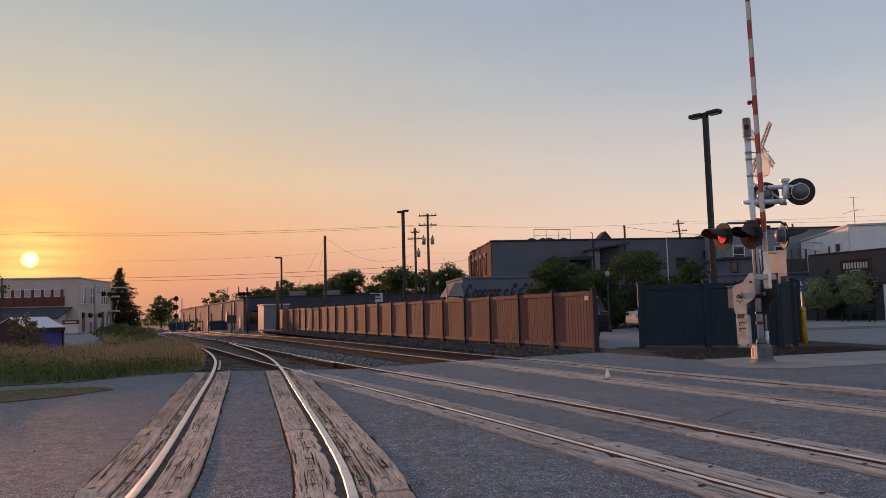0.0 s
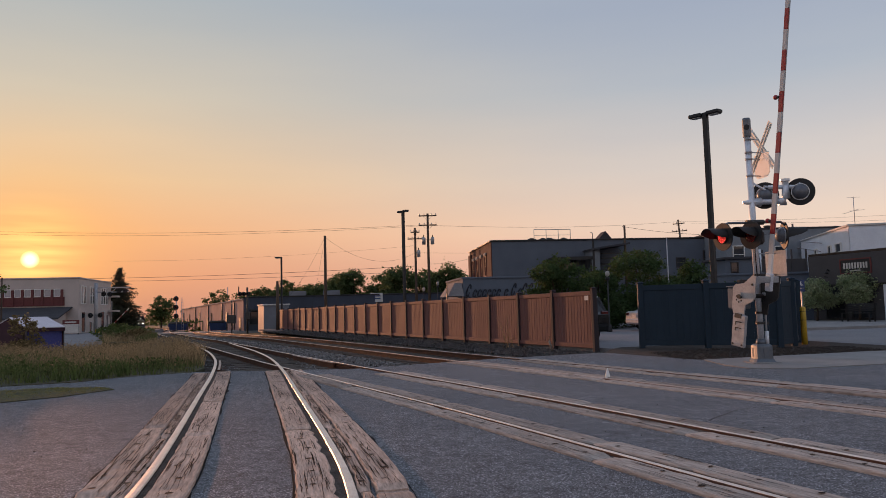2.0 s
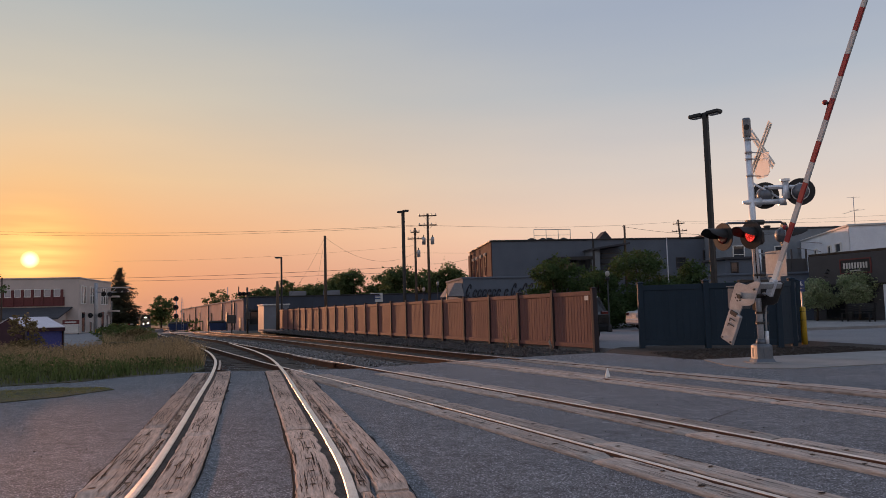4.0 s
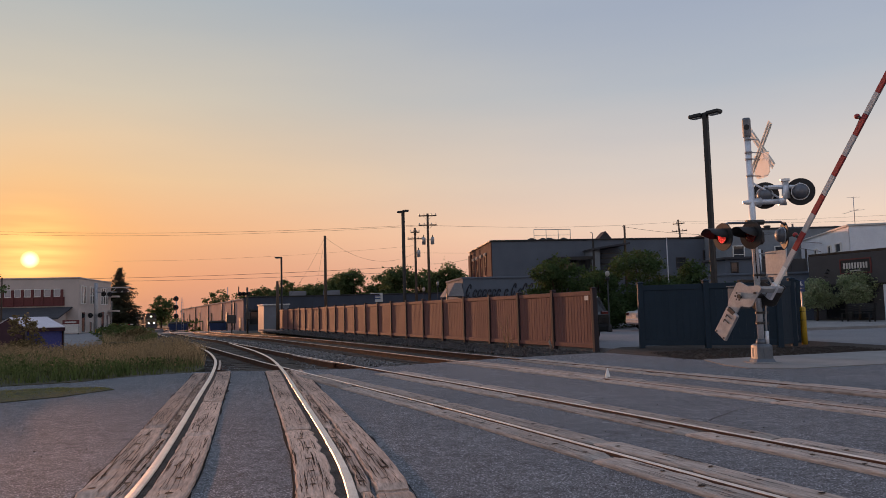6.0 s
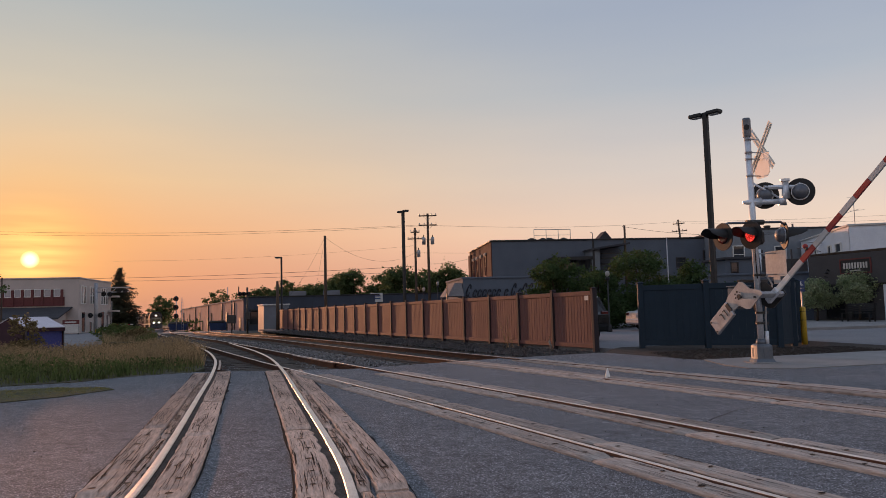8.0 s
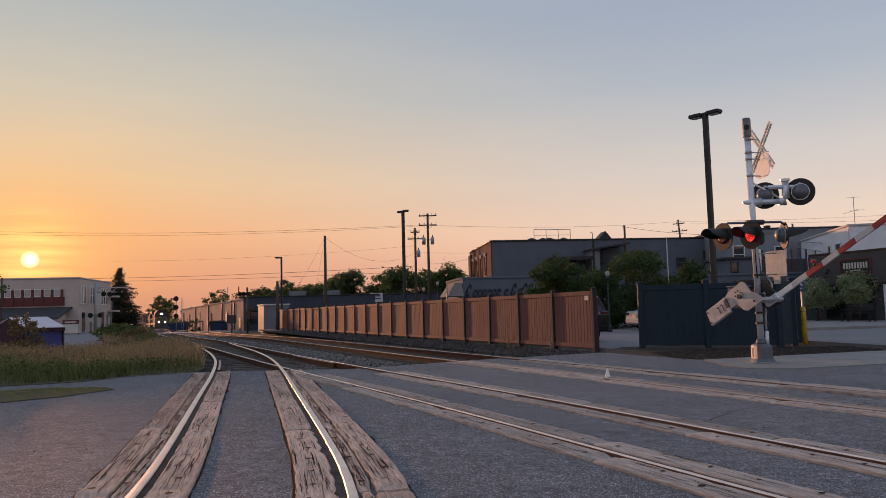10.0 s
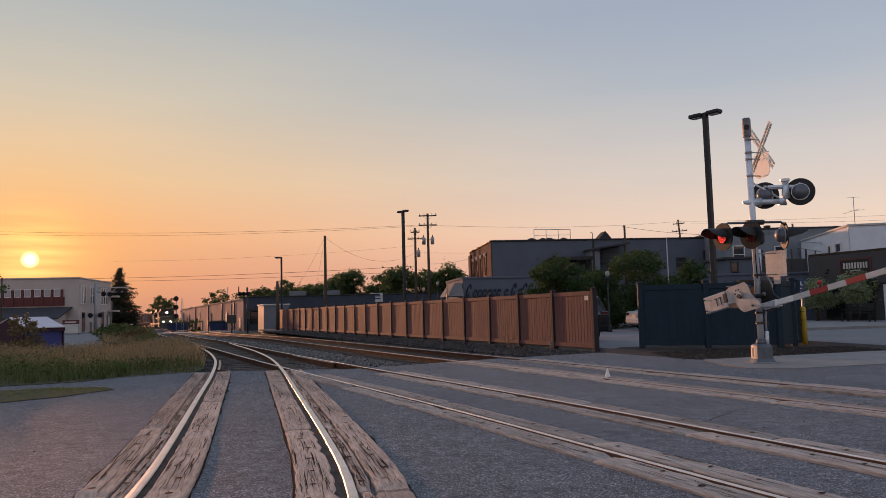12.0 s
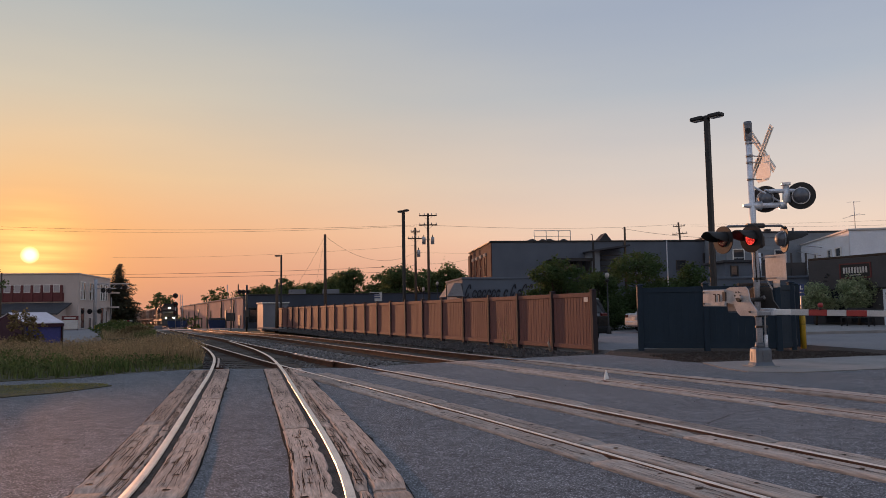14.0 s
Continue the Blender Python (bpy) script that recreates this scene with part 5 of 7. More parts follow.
area_lamp(9.62, 27.0, 8.12, (-1, 1), "black square parking-lot lamp with two flat heads", 0.085, -52)
area_lamp(-3.12, 60.0, 9.25, (-1, 1), "tall black parking-lot lamp with two flat heads", 0.10, -52)
area_lamp(-16.05, 75.0, 6.95, (1,), "slim black lamp post with a single head", 0.08, 180)


def globe_lamp(x, y, top, label):
    z = land(y) - 0.25
    b = thing("globe_lamp", pose(x, y, z), label, "street lamp", "globe lamps")
    h = top - z
    part("post", Shape().tube([(0, 0, 0), (0, 0, 0.5), (0, 0, 0.6), (0, 0, h - 0.3)], [0.14, 0.12, 0.045, 0.032], 10), BLACK, b)
    part("collar", Shape().tube([(0, 0, h - 0.34), (0, 0, h - 0.24), (0, 0, h - 0.18)], [0.05, 0.12, 0.10], 10), BLACK, b)
    part("globe", Shape().ball((0, 0, h), 0.115, 10, (1, 1, 1.35)), GLOBE, b, "milky acorn globe")
    part("finial", Shape().tube([(0, 0, h + 0.16), (0, 0, h + 0.26)], [0.06, 0.02], 8), BLACK, b)


globe_lamp(8.2, 38.0, 2.85, "black post lamp with a milky globe beside the shrubs")
globe_lamp(-1.6, 60.0, 2.95, "black post lamp with a milky globe behind the fence")
globe_lamp(-0.5, 60.6, 3.4, "taller black post lamp with a milky globe")
globe_lamp(12.1, 34.0, 2.93, "milky globe lamp behind the slate enclosure")


def wire(name, a, b, sag, r=0.016, label="dark overhead power wire strung between poles"):
    a, b = Vector(a), Vector(b)
    pts = [a.lerp(b, k / 24) - Vector((0, 0, 4 * sag * (k / 24) * (1 - k / 24))) for k in range(25)]
    return solid(name, Shape().tube(pts, r * 0.62, 5), BLACK, label, "wire", "overhead wires")


wire("overhead_wire", (-61.5, 95, 12.95), (-2.4, 80, 10.35), 0.6, 0.022)
wire("overhead_wire", (-61.5, 95, 12.6), (-0.7, 80, 10.30), 0.7, 0.018)
wire("overhead_wire", (-2.4, 80, 10.35), (34.6, 110, 13.3), 0.5, 0.022)
wire("overhead_wire", (34.6, 110, 13.3), (90, 110, 14.6), 0.6, 0.02)
wire("overhead_wire", (36.2, 110, 13.0), (90, 110, 13.6), 0.6, 0.02)
wire("overhead_wire", (-61.3, 95, 6.75), (-3.2, 85, 6.3), 0.45, 0.03)
wire("overhead_wire", (-61.3, 95, 6.42), (-3.2, 85, 5.7), 0.4, 0.026)
wire("overhead_wire", (-41.5, 95, 8.5), (-3.1, 85, 8.6), 0.4, 0.012)
wire("overhead_wire", (-11.7, 75, 8.8), (-3.1, 85, 7.8), 1.6, 0.018)
wire("guy_wire", (-11.7, 75, 8.85), (-18.8, 85, 2.0), 0.9, 0.016)
wire("guy_wire", (-11.7, 75, 8.75), (-13.4, 76, 1.2), 0.1, 0.012)
wire("overhead_wire", (-3.1, 85, 7.8), (30, 96, 9.5), 0.6, 0.014)
wire("overhead_wire", (-1.5, 80, 6.2), (4.2, 72, 6.6), 0.3, 0.016)
wire("overhead_wire", (15.1, 63.5, 7.9), (27, 56, 6.4), 0.5, 0.02)


# ---- railway signals and the far crossing ----
def block_signal():
    z = land(105) - 0.3
    b = thing("railway_signal", pose(-37.05, 105.0, z), "tall railway block signal with three dark heads", "railway signal")
    part("mast", Shape().tube([(0, 0, 0), (0, 0, 5.1)], 0.07, 8), GALV, b)
    part("ladder", Shape().tube([(0.75, 0.1, 0), (0.62, 0.1, 4.9)], 0.03, 6).tube([(1.0, 0.1, 0), (0.86, 0.1, 4.9)], 0.03, 6), GALV, b)
    for k in range(12):
        part("rung", Shape().tube([(0.72 - k * 0.01, 0.1, 0.4 + k * 0.38), (0.97 - k * 0.01, 0.1, 0.4 + k * 0.38)], 0.02, 5), GALV, b)
    for zz in (4.75, 3.55, 2.35):
        h = part("signal_head", Shape().tube([(0, -0.16, zz), (0, -0.12, zz)], 0.36, 18, smooth=False).box((0, 0, zz), (0.4, 0.25, 0.5), bevel=0.04), BLACK, b)
        part("signal_hood", Shape().tube([(0, -0.16, zz), (0, -0.42, zz)], 0.16, 12, caps=False), BLACK, h)
        part("dark_lens", Shape().tube([(0, -0.165, zz), (0, -0.175, zz)], 0.13, 12, smooth=False), REDLENS, h)


block_signal()


def old_signal():
    z = land(80) - 0.3
    b = thing("signal_mast", pose(-20.75, 80.0, z), "bracket signal mast with dark lamps and relay box", "railway signal")
    part("mast", Shape().tube([(0, 0, 0), (0, 0, 4.9)], 0.11, 8), DARKSTEEL, b)
    part("bracket", Shape().box((-0.35, 0, 4.2), (1.5, 0.12, 0.1)).box((-0.9, 0, 4.55), (0.1, 0.1, 0.9)), DARKSTEEL, b)
    for x in (-0.75, -0.35, 0.1):
        f = part("lamp_unit", Shape().tube([(x, -0.1, 4.2), (x, -0.06, 4.2)], 0.24, 14, smooth=False), BLACK, b)
        part("hood", Shape().tube([(x, -0.1, 4.24), (x, -0.4, 4.24)], 0.12, 10, caps=False), BLACK, f)
    part("relay_box", Shape().box((0.12, -0.2, 1.9), (0.5, 0.3, 0.8), bevel=0.03), DARKSTEEL, b)
    part("strut", Shape().tube([(-1.0, 0, 4.2), (0, 0, 3.0)], 0.03, 6), DARKSTEEL, b)
    c = thing("relay_post", pose(-23.1, 82.5, land(82) - 0.3), "grey relay box on a pole beside the warehouse", "relay box")
    part("post", Shape().tube([(0, 0, 0), (0, 0, 3.6)], 0.06, 8), DARKSTEEL, c)
    part("box", Shape().box((0, -0.15, 1.6), (0.9, 0.4, 0.9), bevel=0.04), DARKSTEEL, c)


old_signal()


def far_gate_mast():
    z = land(92) - 0.3
    b = thing("crossing_signal", pose(-39.0, 85.0, land(85) - 0.25), "grey cantilever crossing signal with flashers over the side street", "crossing signal")
    part("mast", Shape().tube([(0, 0, 0), (0, 0, 6.0)], 0.19, 10), GALV, b)
    part("cantilever", Shape().box((1.6, 0, 5.45), (4.2, 0.16, 0.12)).box((1.6, 0, 4.95), (4.2, 0.16, 0.10)), GALV, b)
    for k in range(8):
        part("truss_bar", Shape().tube([(-0.3 + k * 0.52, 0, 4.97 + 0.46 * (k % 2)), (0.22 + k * 0.52, 0, 4.97 + 0.46 * ((k + 1) % 2))], 0.03, 5), GALV, b)
    for x, zz in ((0.9, 4.75), (1.6, 4.7), (2.6, 5.1), (3.3, 5.05), (-0.55, 2.4), (0.55, 2.4)):
        f = part("flasher", Shape().tube([(x, -0.14, zz), (x, -0.10, zz)], 0.28, 16, smooth=False), BLACK, b)
        part("hood", Shape().tube([(x, -0.14, zz + 0.03), (x, -0.42, zz + 0.03)], 0.15, 10, caps=False), BLACK, f)
    part("lamp_bar", Shape().box((0, -0.05, 2.4), (1.3, 0.08, 0.08)), GALV, b)
    g = thing("gate_stand", pose(-41.6, 95.0, land(95) - 0.3), "white far crossing gate stand", "crossing gate")
    part("post", Shape().tube([(0, 0, 0), (0, 0, 4.3)], 0.06, 8), GALV, g)
    part("mechanism_box", Shape().box((0, -0.2, 1.0), (0.6, 0.5, 0.9), bevel=0.04), ALU, g)


far_gate_mast()
FAR_ARM = thing("crossing_barrier", Matrix(), "thin white barrier at the far crossing", "barrier", "crossing barriers")
part("arm", Shape().box((1.6, 0, 0), (3.2, 0.05, 0.10), bevel=0.01), WHITE, FAR_ARM)
for _k in range(3):
    part("red_stripe", Shape().box((0.7 + _k * 0.95, 0, 0), (0.4, 0.056, 0.106)), RED, FAR_ARM)


# ---- small street things ----
def dumpster(x, y, w, rot, label):
    z = land(y) - 0.3
    b = thing("dumpster", pose(x, y, z + 0.24, 0, 0, rot), label, "dumpster", "dumpsters")
    part("body", Shape().rings([[Vector((-w / 2 + 0.15, -0.6, 0.05)), Vector((w / 2 - 0.15, -0.6, 0.05)), Vector((w / 2 - 0.15, 0.6, 0.05)), Vector((-w / 2 + 0.15, 0.6, 0.05))],
                               [Vector((-w / 2, -0.85, 1.05)), Vector((w / 2, -0.85, 1.05)), Vector((w / 2, 0.85, 1.25)), Vector((-w / 2, 0.85, 1.25))]]), BLUEPAINT, b)
    part("lid", Shape().box((0, 0, 0), (w + 0.06, 1.8, 0.06), Matrix.Translation((0, 0, 1.2)) @ Matrix.Rotation(radians(7), 4, "X"), 0.02), RUBBER, b, "black plastic lid")
    for sx in (-1, 1):
        part("fork_pocket", Shape().box((sx * (w / 2 - 0.02), -0.1, 0.7), (0.16, 0.9, 0.16), bevel=0.02), BLUEPAINT, b)
    for sx in (-1, 1):
        for sy in (-1, 1):
            part("caster", Shape().tube([(sx * (w / 2 - 0.35), sy * 0.4, -0.16), (sx * (w / 2 - 0.29), sy * 0.4, -0.16)], 0.10, 8), RUBBER, b)


dumpster(-29.7, 100.0, 2.3, 12, "dark blue steel dumpster with a closed black lid")
dumpster(-42.6, 121.0, 2.4, 12, "dark blue dumpster beside the far signal")
dumpster(-40.9, 119.0, 1.5, 4, "narrow dark blue dumpster")


def bollard():
    b = thing("bollard", pose(10.58, 22.5, -0.06), "yellow painted steel bollard with dark bands", "bollard")
    part("pipe", Shape().tube([(0, 0, 0), (0, 0, 1.06), (0, 0, 1.11), (0, 0, 1.13)], [0.085, 0.085, 0.07, 0.02], 14), YELLOW, b)
    for z in (0.72, 0.98):
        part("band", Shape().tube([(0, 0, z), (0, 0, z + 0.018)], 0.088, 14), BLACK, b)


bollard()


def parking_sign():
    b = thing("parking_sign", pose(14.1, 30.0, -0.2), "small blue and white parking sign on a post", "sign")
    part("post", Shape().box((0, 0, 1.0), (0.05, 0.04, 2.4)), GALV, b)
    p = part("plate", Shape().box((0, -0.03, 2.10), (0.26, 0.01, 0.30), bevel=0.003), SIGNBLUE, b)
    part("mark", Shape().box((-0.02, -0.04, 2.13), (0.04, 0.008, 0.14)).box((0.02, -0.04, 2.06), (0.10, 0.008, 0.035)), WHITE, p)
    part("lower_plate", Shape().box((0, -0.03, 1.86), (0.26, 0.01, 0.12), bevel=0.003), SIGNBLUE, b)


parking_sign()


def marker():
    b = thing("track_marker", pose(2.80, 13.30, -0.035, 0, 0, 20), "small white pointed marker standing beside the rail", "marker")
    part("body", Shape().rings([[Vector((0.045 * r * math.cos(a), 0.04 * r * math.sin(a), z)) for a in (math.tau * k / 8 for k in range(8))] for z, r in ((0, 1.05), (0.06, 1.0), (0.10, 0.75), (0.17, 0.3), (0.19, 0.12))]), WHITE, b)
    part("foot", Shape().box((0, 0, 0.008), (0.13, 0.11, 0.016), bevel=0.004), PALEPANEL, b)


marker()


def bench(x, y, rot):
    b = thing("bench", pose(x, y, 0.07, 0, 0, rot), "black slatted metal street bench", "bench", "street benches")
    for k in range(4):
        part("seat_slat", Shape().box((0, -0.18 + k * 0.12, 0.45), (1.7, 0.09, 0.035), bevel=0.008), BLACK, b)
    for k in range(4):
        part("back_slat", Shape().box((0, 0.26 + k * 0.03, 0.58 + k * 0.11), (1.7, 0.03, 0.09), bevel=0.008), BLACK, b)
    for sx in (-0.8, 0.8):
        part("leg", Shape().box((sx, -0.18, 0.22), (0.06, 0.06, 0.44)), BLACK, b)
        part("leg", Shape().box((sx, 0.24, 0.46), (0.06, 0.06, 0.92)), BLACK, b)
        part("armrest", Shape().box((sx, 0.02, 0.66), (0.06, 0.5, 0.04)), BLACK, b)


bench(21.9, 40.4, -66)
bench(23.0, 38.0, -66)


def flag_pole():
    solid("flag_pole", Shape().tube([(0, 0, 0), (0, 0, 5.4)], [0.045, 0.03], 8), GALV, "bare thin grey metal pole", "pole", m=pose(13.03, 44.0, -0.3))
    b = thing("billboard", pose(-8.05, 90.0, land(90) - 0.3), "small pale roadside sign board on posts", "sign")
    part("board", Shape().box((0, 0, 3.75), (1.5, 0.08, 1.05), bevel=0.01), PALEPANEL, b)
    for z in (3.95, 3.65):
        part("text_bar", Shape().box((-0.05, -0.05, z), (1.1, 0.02, 0.14)), SIGNBLUE, b)
    for x in (-0.6, 0.6):
        part("post", Shape().box((x, 0.05, 1.65), (0.1, 0.1, 3.3)), DARKSTEEL, b)
    t = thing("radio_mast", pose(-51.9, 182.0, -2.0), "thin distant radio mast", "mast")
    part("mast", Shape().tube([(0, 0, 0), (0, 0, 10.2)], 0.10, 6), GALV, t)
    s = thing("shop_sign", pose(-37.6, 76.5, -0.65, 0, 0, 6), "red and white low sign board by the side street", "sign")
    part("board", Shape().box((0, 0, 1.05), (1.5, 0.08, 0.9), bevel=0.01), PALEPANEL, s)
    part("header", Shape().box((0, 0, 1.70), (1.6, 0.10, 0.42), bevel=0.01), REDTRIM, s)
    part("text_bar", Shape().box((0, -0.06, 1.70), (1.1, 0.02, 0.14)), PALEPANEL, s)
    for x in (-0.7, 0.7):
        part("post", Shape().box((x, 0.06, 0.9), (0.1, 0.1, 1.9)), DARKSTEEL, s)
    h = thing("hydrant_bollard", pose(-38.0, 83.4, land(83) - 0.22), "small yellow utility post", "bollard")
    part("pipe", Shape().box((0, 0, 0.4), (0.5, 0.5, 0.8), bevel=0.06), YELLOW, h)
    part("cap", Shape().box((0, 0, 0.83), (0.4, 0.4, 0.08), bevel=0.03), YELLOW, h)


flag_pole()


# ---- parked cars ----
def car(m, paint, glass, label, suv):
    b = thing("car", m, label, "car", "parked cars")
    w = 0.93
    if suv:
        prof = [(-2.35, 0.35), (-2.42, 0.62), (-2.40, 0.98), (-2.30, 1.08), (-2.05, 1.62), (-1.7, 1.70), (0.3, 1.72), (1.0, 1.15), (2.1, 1.0), (2.35, 0.75), (2.38, 0.35)]
        glass_poly = [(-2.22, 1.12), (-2.02, 1.56), (0.25, 1.62), (0.85, 1.14)]
    else:
        prof = [(-2.30, 0.32), (-2.36, 0.55), (-2.34, 0.92), (-2.2, 0.99), (-1.75, 1.03), (-1.05, 1.42), (0.1, 1.44), (0.95, 1.0), (2.05, 0.86), (2.32, 0.65), (2.34, 0.32)]
        glass_poly = [(-1.68, 1.04), (-1.0, 1.37), (0.08, 1.39), (0.85, 1.02)]
    rings = []
    for x, k in ((-w, 0.93), (-w * 0.95, 1.0), (w * 0.95, 1.0), (w, 0.93)):
        rings.append([Vector((x * (0.86 if z > 1.1 else 1.0), y * k, 0.32 + (z - 0.32) * (k if z > 0.4 else 1))) for y, z in prof])
    part("body", Shape().rings(rings), paint, b)
    for sx in (-1, 1):
        part("side_glass", Shape().rings([[Vector((sx * w * (0.80 if z > 1.2 else 0.92), y, z)) for y, z in glass_poly], [Vector((sx * w * (0.87 if z > 1.2 else 0.985), y, z)) for y, z in glass_poly]]), glass, b)
    if suv:
        part("rear_glass", Shape().rings([[Vector((sx * 0.68, -2.30, 1.12)), Vector((sx * 0.62, -2.10, 1.55)), Vector((sx * 0.62, -2.00, 1.55)), Vector((sx * 0.68, -2.18, 1.12))] for sx in (-1, 1)]), glass, b)
    else:
        part("rear_glass", Shape().rings([[Vector((sx * 0.70, -1.76, 1.06)), Vector((sx * 0.60, -1.12, 1.41)), Vector((sx * 0.60, -1.0, 1.38)), Vector((sx * 0.70, -1.62, 1.04))] for sx in (-1, 1)]), glass, b)
    for sx in (-1, 1):
        part("tail_light", Shape().box((sx * 0.74, -2.30 if not suv else -2.33, 0.84 if not suv else 1.0), (0.30, 0.12, 0.14 if not suv else 0.2), bevel=0.02), REDLENS, b)
        for y in (-1.45, 1.45):
            wh = part("wheel", Shape().tube([(sx * 0.72, y, 0.33), (sx * 0.92, y, 0.33)], 0.33, 18, smooth=False), RUBBER, b)
            part("rim", Shape().tube([(sx * 0.90, y, 0.33), (sx * 0.94, y, 0.33)], 0.21, 14, smooth=False), ALU, wh)
    part("bumper", Shape().box((0, -2.34, 0.48), (1.7, 0.16, 0.22), bevel=0.04), RUBBER if suv else paint, b)
    part("number_plate", Shape().box((0, -2.40, 0.74), (0.32, 0.02, 0.15)), PALEPANEL, b, "plain pale plate")


car(pose(4.26, 29.9, -0.05, 0, 0, 24), CARDARK, CARGLASS, "black sport utility car parked behind the fence", True)
car(pose(11.95, 39.6, -0.05, 0, 0, -72), CARWHITE, CARGLASS, "silver-white saloon car parked in the lot", False)


# ---- plants ----
def leaf(s, c, size, rnd, flat_bias=0.0):
    """One small bent leaf spray: two triangles on random axes."""
    a = Vector((rnd.gauss(0, 1), rnd.gauss(0, 1), rnd.gauss(0, 1) * (1 - flat_bias))).normalized()
    b = a.orthogonal().normalized()
    b = (Matrix.Rotation(rnd.uniform(0, math.tau), 3, a) @ b)
    k = size * rnd.uniform(0.6, 1.35)
    i = len(s.v)
    n = a.cross(b) * k * 0.18
    s.v += [tuple(c - a * k * 0.5), tuple(c + b * k * 0.32 + n), tuple(c + a * k * 0.5), tuple(c - b * k * 0.32 + n)]
    s.f.append((i, i + 1, i + 2, i + 3))
    s.smooth.append(False)


def crown(centres, n, size, rnd):
    """Leaves in many small clumps inside the given ellipsoids (centre, radii)."""
    s = Shape()
    vol = [r[0] * r[1] * r[2] for _, r in centres]
    total = sum(vol)
    for (c, r), v in zip(centres, vol):
        k = max(4, int(n * v / total))
        clumps = max(3, k // 22)
        for _ in range(clumps):
            d = Vector((rnd.gauss(0, 1), rnd.gauss(0, 1), rnd.gauss(0, 1))).normalized()
            rad = rnd.uniform(0.55, 1.0) ** 0.5 * rnd.uniform(0.85, 1.12)
            cc = Vector(c) + Vector((d.x * r[0], d.y * r[1], d.z * r[2])) * rad
            cr = rnd.uniform(0.16, 0.34) * min(r)
            for _ in range(k // clumps):
                leaf(s, cc + Vector((rnd.gauss(0, cr), rnd.gauss(0, cr), rnd.gauss(0, cr * 0.7))), size, rnd, 0.3)
    return s


def tree(name, x, y, h, r, n, size, mat, label, seed, z=None, trunk=0.35, group="trees", low=0.25):
    rnd = random.Random(seed)
    z = land(y) - 0.3 if z is None else z
    b = thing(name, pose(x, y, z), label, "tree" if name == "tree" else "shrub", group)
    t = Shape()
    th = h * trunk
    tr = max(0.04, h * 0.022)
    t.tube([(0, 0, 0), (0.02 * h, 0, th * 0.6), (0, 0.01 * h, th), (0.02 * h, 0, h * 0.72)], [tr * 1.3, tr, tr * 0.85, tr * 0.25], 8)
    blobs = []
    k = rnd.randint(6, 9)
    for i in range(k):
        a = math.tau * i / k + rnd.uniform(-0.4, 0.4)
        rr = r * rnd.uniform(0.35, 0.72)
        hz = h * rnd.uniform(low + 0.15, 0.82)
        c = Vector((rr * math.cos(a), rr * math.sin(a), hz))
        blobs.append((c, (r * rnd.uniform(0.34, 0.55), r * rnd.uniform(0.34, 0.55), h * rnd.uniform(0.12, 0.20))))
        t.tube([(0, 0, min(th, hz * 0.55)), c * 0.55 + Vector((0, 0, hz * 0.35)), c], [tr * 0.6, tr * 0.35, tr * 0.12], 6)
    blobs.append((Vector((0, 0, h * 0.84)), (r * 0.5, r * 0.5, h * 0.15)))
    blobs.append((Vector((0, 0, h * (low + 0.22))), (r * 0.75, r * 0.75, h * 0.2)))
    part("trunk", t, BARK, b)
    part("crown", crown(blobs, n, size, rnd), mat, b)
    return b


tree("shrub", 6.15, 40.0, 3.95, 1.95, 13000, 0.15, LEAF, "dense dark green rounded shrub behind the fence", 21, -0.05, 0.2, "lot shrubs", 0.0)
tree("shrub", 8.9, 43.5, 3.3, 1.6, 8000, 0.15, LEAF, "dark green shrub beside the globe lamp", 24, -0.05, 0.2, "lot shrubs", 0.0)
tree("shrub", 12.0, 46.8, 4.7, 2.9, 20000, 0.16, LEAF, "tall loose green shrub behind the lot", 22, -0.05, 0.2, "lot shrubs", 0.0)
tree("shrub", 12.95, 39.2, 3.55, 1.4, 8000, 0.15, LEAF, "green shrub behind the slate enclosure", 23, -0.05, 0.2, "lot shrubs", 0.0)
tree("shrub", 15.0, 39.5, 2.6, 1.2, 2600, 0.15, LEAF, "low green shrub behind the slate enclosure", 25, -0.05, 0.2, "lot shrubs", 0.0)
tree("shrub", 21.6, 44.2, 2.45, 1.25, 6500, 0.13, PALELEAF, "pale flowering shrub with a spreading crown before the shop", 31, 0.07, 0.4, "shop shrubs", 0.28)
tree("shrub", 23.3, 42.8, 2.85, 1.1, 6500, 0.13, PALELEAF, "taller pale flowering shrub with a spreading crown before the shop", 32, 0.07, 0.4, "shop shrubs", 0.3)
for i, (x, y, h, r) in enumerate(((-116.3, 312, 13.2, 5.6), (-104.5, 316, 8.5, 4.2), (-50.5, 170, 8.6, 3.6), (-45.5, 172, 8.2, 3.6), (-41, 174, 7.2, 3.5), (-36.5, 150, 8.0, 3.2), (-31, 148, 9.4, 3.6),
                                  (-26, 152, 8.0, 3.6), (-19.5, 112, 6.6, 2.8), (-16.0, 112, 8.0, 2.8), (-13.0, 108, 8.3, 3.0), (-9.2, 110, 7.8, 2.9), (-6.2, 104, 8.5, 3.0), (-2.6, 108, 8.2, 3.0), (0.4, 100, 8.4, 2.9), (2.0, 103, 7.6, 2.6), (-22.5, 120, 6.4, 2.6))):
    tree("tree", x, y, h, r, 7500 if y < 125 else 4600 if y < 300 else 3600, 0.33 if y < 125 else 0.44 if y < 300 else 0.75, HORIZON_GREEN, "leafy street tree with a broad uneven crown" if y < 130 else "distant leafy tree with a ragged crown", 50 + i, None, 0.32, "street trees", 0.2)
